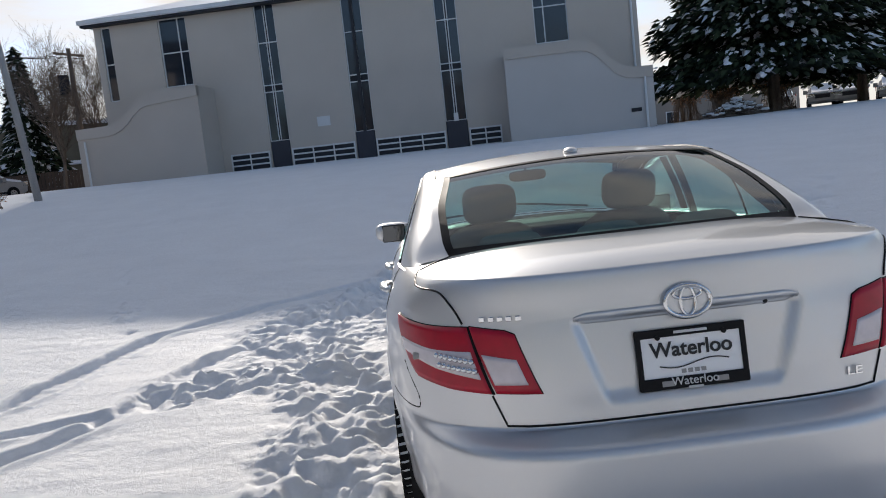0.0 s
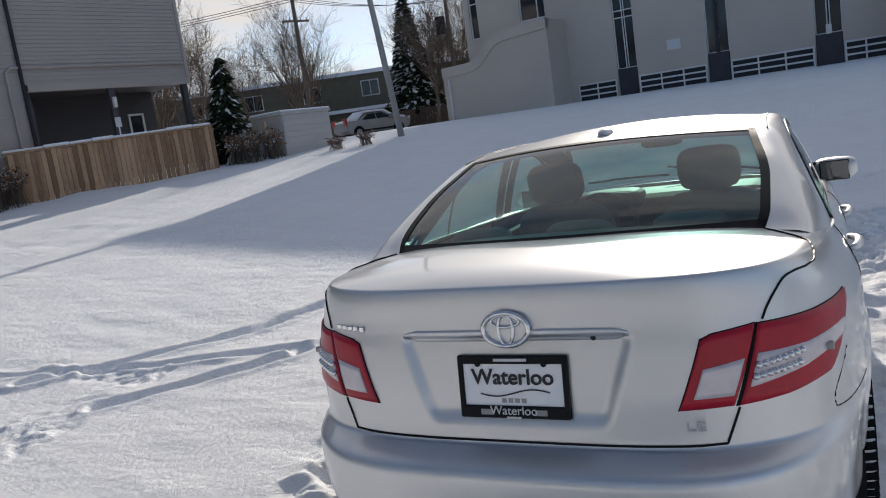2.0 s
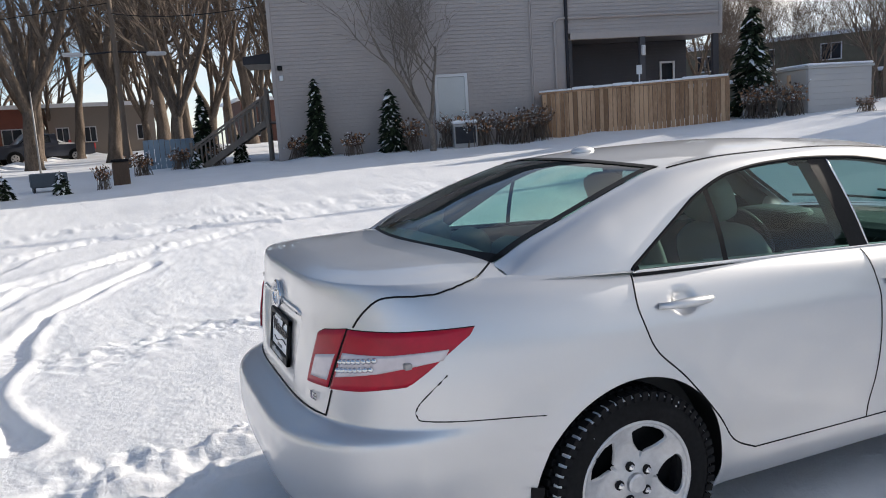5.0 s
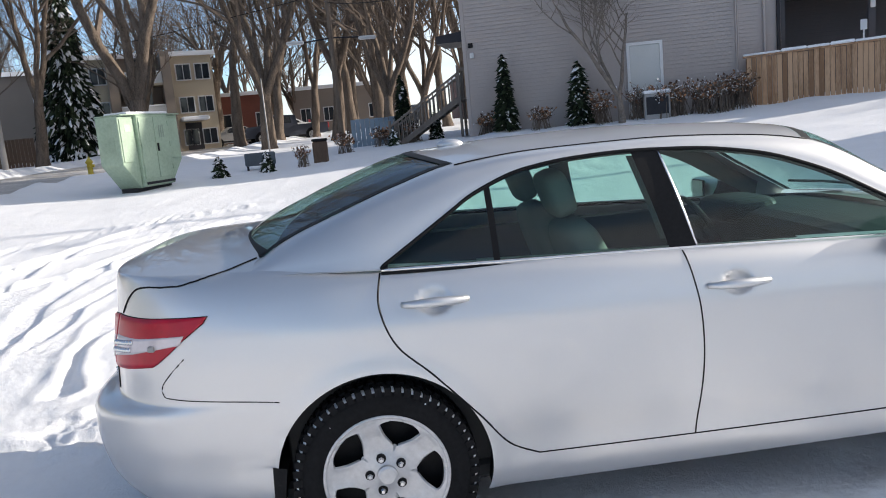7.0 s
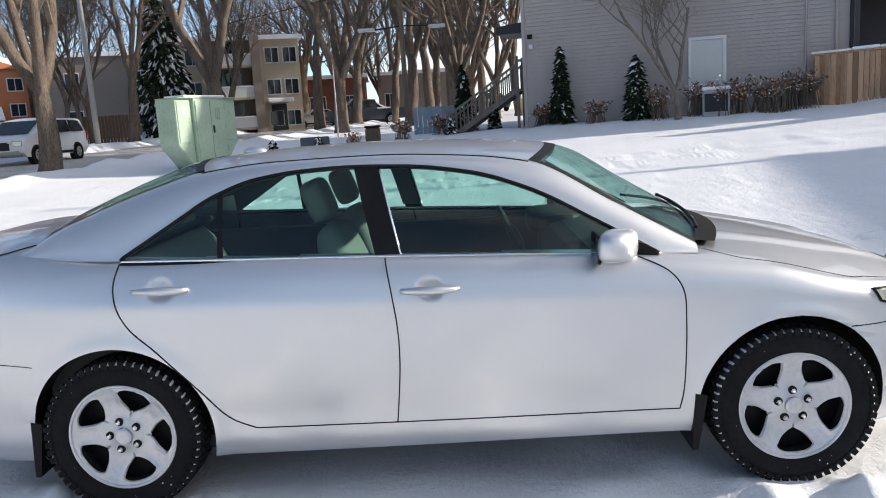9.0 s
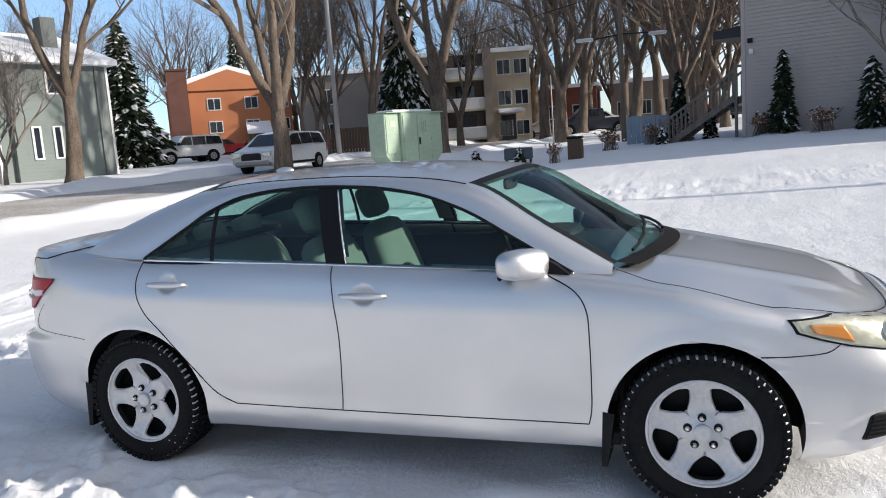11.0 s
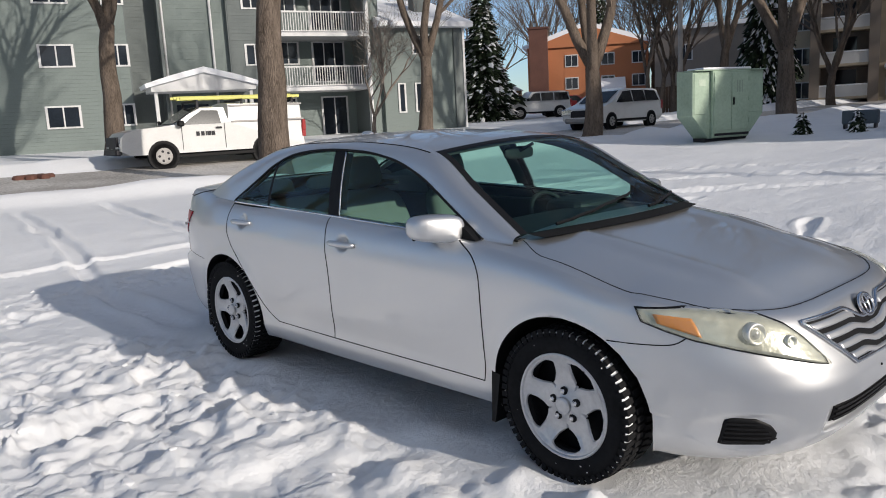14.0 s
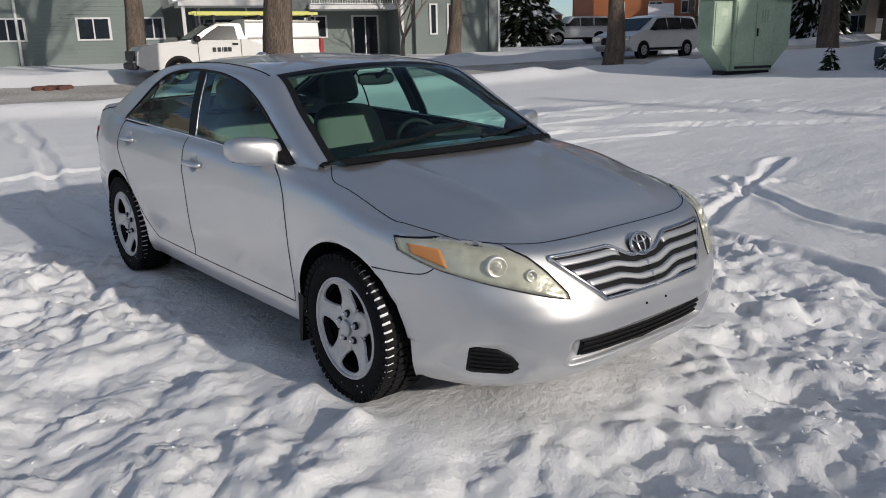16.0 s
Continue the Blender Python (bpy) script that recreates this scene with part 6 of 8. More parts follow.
def top(u, r, edge):
    """The upper skin from the shoulder (r = 0) to the middle line (r = 1)."""
    x0, y0, z0 = edge[..., 0], edge[..., 1], edge[..., 2]
    ys = np.clip(y0, -0.80, 3.30)
    x = x0 * (1 - r)
    y = y0 + (ys - y0) * r
    e = 1 - (1 - r) ** np.where(y0 > 2.2, 2.6, 3.0)
    z = z0 + (spine(y) - z0) * e
    # raised ridges of the bonnet
    z = z + 0.015 * np.exp(-((np.abs(x) - 0.40 - 0.10 * (3.4 - y)) / 0.05) ** 2) * smooth(3.5, 3.2, y) * smooth(2.4, 2.6, y)
    return np.stack([x, y, z], -1)


def grid_normals(v):
    di, dj = np.gradient(v, axis=0), np.gradient(v, axis=1)
    n = np.cross(di, dj)
    n /= np.maximum(np.linalg.norm(n, axis=-1, keepdims=True), 1e-9)
    return n


def in_poly(px, py, poly):
    inside = np.zeros(px.shape, bool)
    n = len(poly)
    for i in range(n):
        (x1, y1), (x2, y2) = poly[i], poly[(i + 1) % n]
        cross = ((y1 > py) != (y2 > py)) & (px < (x2 - x1) * (py - y1) / ((y2 - y1) or 1e-9) + x1)
        inside ^= cross
    return inside


U = np.concatenate([np.linspace(0, 1, 96)[:-1], np.linspace(1, 2, 200)[:-1], np.linspace(2, 3, 48)])
K = np.concatenate([np.linspace(0, 0.85, 92)[:-1], 0.85 + 0.15 * np.sin(np.linspace(0, 1, 12) * math.pi / 2)])
SIDE = skin(U[:, None], K[None, :])
R_ = np.linspace(0, 1, 30)[1:] ** 1.15
EDGE = SIDE[:, -1:, :]
OPENINGS = []
BODY = np.concatenate([SIDE, top(U[:, None], R_[None, :], np.broadcast_to(EDGE, (len(U), len(R_), 3)))], axis=1)
# draw the corners of the grid along a wheel opening onto its round edge
for yc in (0.0, 2.775):
    mid = (BODY[:-1, :-1] + BODY[1:, :-1] + BODY[1:, 1:] + BODY[:-1, 1:]) / 4
    cut = (np.hypot(mid[..., 1] - yc, mid[..., 2] - WHEEL_R) < ARCH_R) & (mid[..., 0] > 0.55) & (mid[..., 2] < 0.85)
    touch_cut, touch_kept = np.zeros(BODY.shape[:2], bool), np.zeros(BODY.shape[:2], bool)
    for di in (0, 1):
        for dj in (0, 1):
            sl = (slice(di, BODY.shape[0] - 1 + di), slice(dj, BODY.shape[1] - 1 + dj))
            touch_cut[sl] |= cut
            touch_kept[sl] |= ~cut
    dy, dz = BODY[..., 1] - yc, BODY[..., 2] - WHEEL_R
    d = np.maximum(np.hypot(dy, dz), 1e-6)
    pull = touch_cut & touch_kept
    BODY[..., 1] = np.where(pull, yc + dy / d * ARCH_R, BODY[..., 1])
    BODY[..., 2] = np.where(pull, WHEEL_R + dz / d * ARCH_R, BODY[..., 2])
    OPENINGS.append(cut)
BN = grid_normals(BODY)
if BN[190, 20, 0] < 0:
    BN = -BN
BN[0, :, 0] = 0
BN[-1, :, 0] = 0
BN[:, -1, 0] = 0
BN /= np.maximum(np.linalg.norm(BN, axis=-1, keepdims=True), 1e-9)
FC = (BODY[:-1, :-1] + BODY[1:, :-1] + BODY[1:, 1:] + BODY[:-1, 1:]) / 4
fx, fy, fz = FC[..., 0], FC[..., 1], FC[..., 2]
ns = len(K) - 1                      # rows of the flank; the rest are the upper skin
ROWI = np.broadcast_to(np.arange(FC.shape[1])[None, :], fx.shape)
FLANK = ROWI < ns
OPEN = (OPENINGS[0] | OPENINGS[1]) & FLANK
CABIN = ~FLANK & (fy > -0.34) & (fy < 2.38) & (fx < np.interp(fy, [-0.5, 0.0, 1.2, 2.2, 2.6], [0.79, 0.85, 0.842, 0.805, 0.75]) - 0.035)
REAR_DOOR = [(0.04, 1.2), (0.03, 0.951), (0.08, 0.813), (0.20, 0.694), (0.35, 0.526), (0.45, 0.39), (0.56, 0.345), (1.15, 0.345), (1.18, 0.6), (1.18, 0.80), (1.14, 1.2)]
FRONT_DOOR = [(1.14, 1.2), (1.18, 0.80), (1.18, 0.6), (1.15, 0.345), (2.315, 0.345), (2.33, 0.44), (2.335, 0.62), (2.32, 0.88), (2.2, 1.0), (2.1, 1.2)]
LID_EDGE = 0.70
pieces = {}
used_up = OPEN | CABIN


def claim(name, mask):
    global used_up
    m = mask & ~used_up
    used_up = used_up | m
    pieces[name] = m


claim("rear_door", in_poly(fy, fz, REAR_DOOR) & FLANK & (fx > 0.6))
claim("front_door", in_poly(fy, fz, FRONT_DOOR) & FLANK & (fx > 0.6))
claim("hood", ~FLANK & (fy >= 2.40) & (fx < 0.80 - 0.10 * smooth(3.0, 3.4, fy)))
claim("front_bumper", (fy > 3.05) & FLANK & (fz < 0.71 + 0.12 * smooth(3.25, 3.4, fy)) | (fy > 3.25) & (fz < 0.60))
claim("trunk_lid", (~FLANK & (fy < -0.34) & (fx < LID_EDGE)) | (FLANK & (fy < -0.6) & (fx < LID_EDGE - 0.03 - 0.35 * (0.95 - fz).clip(0)) & (fz > 0.668)))
claim("rear_bumper", (fy < -0.34) & FLANK & (fz < 0.69))
claim("front_fender", fy > 2.16)
claim("sill", FLANK & (fz < 0.36) & (fy > 0.3))
claim("quarter_panel", fy < 3)


def both(mask, sides=(1, -1)):
    """A mesh of the marked faces of the skin, on one side or both."""
    r, c = BODY.shape[:2]
    verts, faces, norms, n0 = [], [], [], 0
    i, j = np.nonzero(mask)
    f = np.stack([i * c + j, i * c + j + 1, (i + 1) * c + j + 1, (i + 1) * c + j], -1)
    used, inv = np.unique(f, return_inverse=True)
    inv = inv.reshape(-1, 4)
    for s in sides:
        v = BODY.reshape(-1, 3)[used] * (s, 1, 1)
        n = BN.reshape(-1, 3)[used] * (s, 1, 1)
        verts += v.tolist()
        norms += n.tolist()
        faces += ((inv if s * FLIP > 0 else inv[:, ::-1]) + n0).tolist()
        n0 += len(used)
    me = bpy.data.meshes.new("panel")
    me.from_pydata(verts, [], faces)
    me.polygons.foreach_set("use_smooth", [True] * len(me.polygons))
    me.normals_split_custom_set_from_vertices(norms)
    return me


# which way round the faces must run so that they look outwards
_f = np.cross(BODY[190, 21] - BODY[190, 20], BODY[191, 20] - BODY[190, 20])
FLIP = 1 if _f[0] > 0 else -1

CAR_AT = pose(0.0, 0.0, 0.0, -0.25, 0, 0)
car = thing("sedan", CAR_AT, "silver four-door sedan with a dealer plate, parked in trampled snow", "car")
for nm, label in (("hood", ""), ("trunk_lid", ""), ("front_bumper", ""), ("rear_bumper", "")):
    part(nm, both(pieces[nm]), SILVER, car, label)
for nm in ("rear_door", "front_door", "front_fender", "quarter_panel", "sill"):
    for s in (1, -1):
        part(nm, both(pieces[nm], (s,)), SILVER, car)


def find_part(name, s=1):
    got = [o for o in car.children if o.name.split(".")[0] == name]
    return got[0] if s > 0 or len(got) < 2 else got[1]


# ---- glasshouse ----
belt = curve((-0.50, 1.085), (-0.2, 1.08), (0.05, 1.07), (1.15, 1.036), (2.2, 0.986), (2.7, 0.955))
belt_x = curve((-0.50, 0.79), (0.0, 0.85), (1.2, 0.842), (2.2, 0.805), (2.6, 0.75))
dlo = curve((0.05, 1.078), (0.16, 1.145), (0.29, 1.225), (0.42, 1.302), (0.62, 1.368), (0.85, 1.392), (1.07, 1.398), (1.31, 1.388), (1.53, 1.352), (1.75, 1.272), (2.0, 1.135), (2.26, 0.985))
edge_x = curve((-0.50, 0.64), (-0.40, 0.655), (-0.3, 0.675), (-0.1, 0.672), (0.36, 0.612), (1.0, 0.593), (1.75, 0.60), (2.1, 0.665), (2.42, 0.72))
edge_z = curve((-0.50, 1.131), (-0.40, 1.122), (-0.345, 1.15), (-0.3, 1.178), (-0.1, 1.26), (0.15, 1.348), (0.36, 1.405), (0.7, 1.432), (1.1, 1.436), (1.5, 1.415), (1.75, 1.378), (2.1, 1.19), (2.42, 1.01))
crown = curve((-0.50, 0.012), (0.2, 0.034), (0.6, 0.04), (1.3, 0.045), (1.75, 0.05), (2.42, 0.03))
STOPS = sorted(set([-0.40, -0.345, 0.05, 0.075, 0.452, 0.476, 1.10, 1.205, 0.36, 1.75, 1.79, 2.22, 2.26, 2.42]))
ST = np.unique(np.concatenate([np.linspace(a, b, max(3, int((b - a) / 0.035) + 2)) for a, b in zip(STOPS, STOPS[1:])]))
NA, NB, NC = 9, 10, 15


def section(y):
    """One half of the glasshouse across the car, from the belt up to the middle."""
    zb, xb = belt(y), belt_x(y)
    zd = np.maximum(np.where((y > 0.05) & (y < 2.26), dlo(y), zb + 0.004), zb + 0.004)
    lean = 0.40
    xd = xb - (zd - zb) * lean
    xe, ze = edge_x(y), edge_z(y)
    ze = np.maximum(ze, zd + 0.006)
    pts = []
    for t in np.linspace(0, 1, NA):
        bulge = 0.012 * math.sin(t * math.pi)
        pts.append(np.stack([xb + (xd - xb) * t + bulge, y - 0.085 * t * np.exp(-((y - 1.15) / 0.4) ** 2), zb + (zd - zb) * t], -1))
    # from the glass over the rounded roof rail
    cx, cz = xd - (ze - zd) * 0.30, ze + 0.004
    cx = np.maximum(cx, xe + 0.01)
    for t in np.linspace(0, 1, NB + 1)[1:]:
        q = (1 - t) ** 2, 2 * t * (1 - t), t * t
        pts.append(np.stack([q[0] * xd + q[1] * cx + q[2] * xe, y - 0.085 * (1 - t) * np.exp(-((y - 1.15) / 0.4) ** 2), q[0] * zd + q[1] * cz + q[2] * ze], -1))
    bow = 0.16 * smooth(1.4, 1.9, y) - 0.15 * smooth(0.75, 0.2, y)
    for t in np.concatenate([[0.045], np.linspace(0.045, 1, NC)[1:]]):
        c = 1 - (1 - t) ** 2
        pts.append(np.stack([xe * (1 - t), y + bow * c, ze + crown(y) * c], -1))
    return np.stack(pts, 1)


TOPS = section(ST)
TN = grid_normals(TOPS)
if TN[len(ST) // 2, -3, 2] < 0:
    TN = -TN
TN[:, -1, 0] = 0
TN /= np.maximum(np.linalg.norm(TN, axis=-1, keepdims=True), 1e-9)
_f = np.cross(TOPS[40, 4] - TOPS[40, 3], TOPS[41, 3] - TOPS[40, 3])
TFLIP = 1 if _f[0] > 0 else -1


def top_piece(y0, y1, j0, j1, sides=(1, -1), push=0.0):
    """Part of the glasshouse between two stations and two rows."""
    i = np.nonzero((ST >= y0 - 1e-6) & (ST <= y1 + 1e-6))[0]
    v = TOPS[i[0]:i[-1] + 1, j0:j1 + 1] + TN[i[0]:i[-1] + 1, j0:j1 + 1] * push
    n = TN[i[0]:i[-1] + 1, j0:j1 + 1]
    r, c = v.shape[:2]
    a, b = np.meshgrid(np.arange(r - 1), np.arange(c - 1), indexing="ij")
    f = np.stack([a * c + b, a * c + b + 1, (a + 1) * c + b + 1, (a + 1) * c + b], -1).reshape(-1, 4)
    verts, norms, faces, n0 = [], [], [], 0
    for s in sides:
        verts += (v.reshape(-1, 3) * (s, 1, 1)).tolist()
        norms += (n.reshape(-1, 3) * (s, 1, 1)).tolist()
        faces += ((f if s * TFLIP > 0 else f[:, ::-1]) + n0).tolist()
        n0 += r * c
    me = bpy.data.meshes.new("piece")
    me.from_pydata(verts, [], faces)
    me.polygons.foreach_set("use_smooth", [True] * len(me.polygons))
    me.normals_split_custom_set_from_vertices(norms)
    return me


JD, JE, JM = NA - 1, NA + NB - 1, NA + NB + NC - 1
part("roof", top_piece(0.36, 1.75, JE, JM), SILVER, car)
for s in (1, -1):
    part("roof_rail", top_piece(-0.40, 2.42, JD, JE, (s,)), SILVER, car)
    part("rear_pillar", top_piece(-0.40, 0.05, 0, JD, (s,)), SILVER, car)
    part("front_pillar_foot", top_piece(2.26, 2.42, 0, JD, (s,)), SILVER, car)
    part("middle_pillar", top_piece(1.10, 1.205, 0, JD, (s,)), BLACK, car, "gloss black middle pillar")
    part("quarter_bar", top_piece(0.452, 0.476, 0, JD, (s,)), BLACK, car)
    part("corner_trim", top_piece(2.22, 2.26, 0, JD, (s,)), BLACK, car)
    part("corner_trim", top_piece(0.05, 0.075, 0, JD, (s,)), BLACK, car)
    for a, b, nm in ((0.075, 0.452, "quarter_window"), (0.476, 1.10, "rear_window"), (1.205, 2.22, "front_window")):
        g = part(nm, top_piece(a, b, 0, JD, (s,)), CAR_GLASS, car, "tinted side window")
ws = part("windshield", top_piece(1.79, 2.42, JE, JM), CAR_GLASS, car, "tinted windshield")
rg = part("rear_glass", top_piece(-0.40, 0.36, JE, JM), REAR_GLASS, car, "tinted rear window")
part("windshield_header", top_piece(1.75, 1.79, JE, JM, push=0.001), BLACK, car)
# black border of the rear glass and windscreen
part("rear_glass_border", top_piece(-0.40, -0.345, JE, JM, push=0.003), BLACK, rg)
part("rear_glass_border", top_piece(0.31, 0.36, JE, JM, push=0.003), BLACK, rg)
for s in (1, -1):
    part("rear_glass_border", top_piece(-0.40, 0.36, JE, JE + 1, (s,), 0.003), BLACK, rg)
    part("windshield_border", top_piece(1.79, 2.42, JE, JE + 1, (s,), 0.003), BLACK, ws)


def top_line(y_at, j):
    """A line along the glasshouse at row j."""
    return [TOPS[i, j] for i in np.nonzero((ST >= y_at[0] - 1e-6) & (ST <= y_at[1] + 1e-6))[0]]


def line_tube(name, pts, r, m, parent, s=1, sides=5, label=""):
    bm = bmesh.new()
    tube(bm, [(p[0] * s, p[1], p[2]) for p in pts], r, sides)
    return part(name, bm, m, parent, label, smooth=True)


for s in (1, -1):
    line_tube("belt_moulding", top_line((0.05, 2.26), 0), 0.008, CHROME, car, s)
    line_tube("belt_seal", [q - np.array((-0.002, 0, 0.012)) for q in top_line((0.05, 2.26), 0)], 0.006, BLACK, car, s)
    line_tube("window_seal", top_line((0.05, 2.26), JD), 0.008, BLACK, car, s)
    line_tube("pillar_edge", top_line((1.205, 1.205), 0) + [TOPS[np.argmin(abs(ST - 1.205)), j] for j in range(1, JD + 1)], 0.005, CHROME, car, s)
    line_tube("roof_ditch", top_line((0.36, 1.75), JE - 2), 0.004, BLACK, car, s)


def on_skin(y, z, out=0.002, s=1):
    """A point of the flank at y and z."""
    us = np.linspace(0.7, 2.6, 400)
    zb, zs = foot(y), shoulder(y)
    k = np.clip((z - zb) / (zs - zb), 0, 0.995)
    p = skin(us, np.full_like(us, k))
    i = int(np.argmin(np.abs(p[:, 1] - y)))
    q = p[i]
    return Vector(((q[0] + out) * s, y, z))


def seam(name, knots, s, parent, w=0.006, deep=0.004):
    """A dark gap between two panels, following the flank."""
    pts = []
    for (y1, z1), (y2, z2) in zip(knots, knots[1:]):
        n = max(2, int(math.hypot(y2 - y1, z2 - z1) / 0.04))
        for i in range(n):
            t = i / n
            pts.append(on_skin(y1 + (y2 - y1) * t, z1 + (z2 - z1) * t, -0.0012, s))
    pts.append(on_skin(*knots[-1], -0.0012, s))
    bm = bmesh.new()
    tube(bm, pts, w * 0.62, 5)
    return part(name, bm, BLACK, parent)


def smooth_path(knots, n=6):
    """Rounds a path of knots."""
    out = []
    for i in range(len(knots) - 1):
        p0, p1, p2, p3 = knots[max(i - 1, 0)], knots[i], knots[i + 1], knots[min(i + 2, len(knots) - 1)]
        for k in range(n):
            t = k / n
            out.append(tuple(0.5 * (2 * p1[c] + (p2[c] - p0[c]) * t + (2 * p0[c] - 5 * p1[c] + 4 * p2[c] - p3[c]) * t * t
                                    + (3 * p1[c] - p0[c] - 3 * p2[c] + p3[c]) * t ** 3) for c in range(len(p1))))
    out.append(tuple(knots[-1]))
    return out


for s in (1, -1):
    fd, rd = find_part("front_door", s), find_part("rear_door", s)
    seam("door_gap", smooth_path([(0.045, 1.06), (0.03, 0.95), (0.08, 0.813), (0.20, 0.694), (0.35, 0.526), (0.45, 0.40), (0.56, 0.345)]), s, rd)
    seam("door_gap", smooth_path([(0.56, 0.345), (1.15, 0.343), (2.315, 0.345)]), s, fd)
    seam("door_gap", smooth_path([(1.14, 1.03), (1.175, 0.80), (1.178, 0.6), (1.15, 0.345)]), s, rd)
    seam("door_gap", smooth_path([(2.16, 0.985), (2.27, 0.93), (2.325, 0.85), (2.335, 0.72), (2.335, 0.55), (2.33, 0.42), (2.315, 0.345)]), s, fd)
    seam("bumper_gap", smooth_path([(-0.66, 0.83), (-0.745, 0.745), (-0.755, 0.70), (-0.71, 0.683), (-0.45, 0.665), (-0.345, 0.655)]), s, find_part("rear_bumper"), 0.0045)
    seam("bumper_gap", smooth_path([(3.10, 0.662), (3.21, 0.668), (3.255, 0.68), (3.285, 0.702)]), s, find_part("front_bumper"), 0.005)
    seam("bumper_gap", smooth_path([(2.995, 0.664), (3.10, 0.662)]), s, find_part("front_bumper"), 0.005)


def skin_pt(u, z, out=0.0, s=1):
    """A point of the skin at u and height z, pushed out along the normal in plan."""
    e = 1e-3
    def k_of(uu):
        a = np.clip(uu, 0, 1) ** 2 * math.pi / 2
        b = np.clip(3 - uu, 0, 1) ** 2 * math.pi / 2
        y0 = Y0R - 0.72 * max(math.cos(a), 0) ** 0.78 if uu < 1 else Y0F + 0.98 * max(math.cos(b), 0) ** 0.85 if uu > 2 else Y0R + (uu - 1) * (Y0F - Y0R)
        zb, zs = float(foot(y0)), float(shoulder(y0))
        return min(max((z - zb) / (zs - zb), 0), 1)
    p = skin(u, k_of(u))
    a, b = skin(u - e, k_of(u - e)), skin(u + e, k_of(u + e))
    t = b - a
    n = np.array([t[1], -t[0], 0])
    n /= max(np.linalg.norm(n), 1e-9)
    if u <= e:
        n = np.array([0, -1, 0])
    if u >= 3 - e:
        n = np.array([0, 1, 0])
    if n[0] < -1e-6:
        n = -n
    q = p + n * out
    return np.array([q[0] * s, q[1], q[2]])


UF = np.linspace(2.0, 3.0, 400)
UFX = np.array([skin_pt(u, 0.62)[0] for u in UF])
UR = np.linspace(0.0, 1.0, 400)
URX = np.array([skin_pt(u, 0.85)[0] for u in UR])
U_SIDE_Y = lambda y: 1 + (y - Y0R) / (Y0F - Y0R)


def u_front(x):
    return float(np.interp(x, UFX[::-1], UF[::-1]))


def u_rear(x):
    return float(np.interp(x, URX, UR))


def patch(name, u0, u1, lower, upper, out, m, parent, s=1, nu=26, nz=10, label="", rim=0.02, shear=0.0, z0=0.97, open_start=False):
    """A fitted panel on the skin between two u and two heights that vary along it, with a turned-in rim."""
    v = np.zeros((nu + 3, nz + 3, 3))
    for i in range(nu + 3):
        t = min(max((i - 1) / nu, 0), 1)
        u = u0 + (u1 - u0) * t
        lo, hi = lower(t), upper(t)
        for j in range(nz + 3):
            q = min(max((j - 1) / nz, 0), 1)
            edge = i in (0, nu + 2) or j in (0, nz + 2)
            if open_start and i == 0 and 0 < j < nz + 2:
                edge = False
            z = lo + (hi - lo) * q
            v[i, j] = skin_pt(min(u + shear * (z - z0), 3.0), z, out - (rim if edge else 0), s)
    me = grid_mesh(name, v if s > 0 else v[:, ::-1])
    return part(name, me, m, parent, label)


def lerp_pts(*knots):
    """Straight lines through (t, value) knots."""
    t, w = [k[0] for k in knots], [k[1] for k in knots]
    return lambda x: float(np.interp(x, t, w))


# tail lights: outer cluster on the wing, inner cluster on the lid
RED_LENS = mat("red_light_lens", (0.42, 0.0, 0.02), 0.3, var=0.2, scale=6, bump=0, coat=0.0, local=True)
CLEAR_LENS = mat("clear_light_lens", (0.64, 0.58, 0.60), 0.12, 0.1, var=0.12, scale=9, bump=0, coat=0.5, local=True)
AMBER = mat("amber_lens", (0.62, 0.25, 0.07), 0.2, var=0.1, bump=0, coat=0.5, local=True)
LAMP_BOWL = mat("headlamp_bowl", (0.62, 0.62, 0.55), 0.22, 0.5, var=0.22, scale=7, fine=30, bump=0.25, depth=0.01, local=True)
u_in, u_split, u_tip = u_rear(0.535), u_rear(0.66), U_SIDE_Y(-0.59)
LEAN = (u_rear(0.668) - u_rear(0.60)) / 0.195
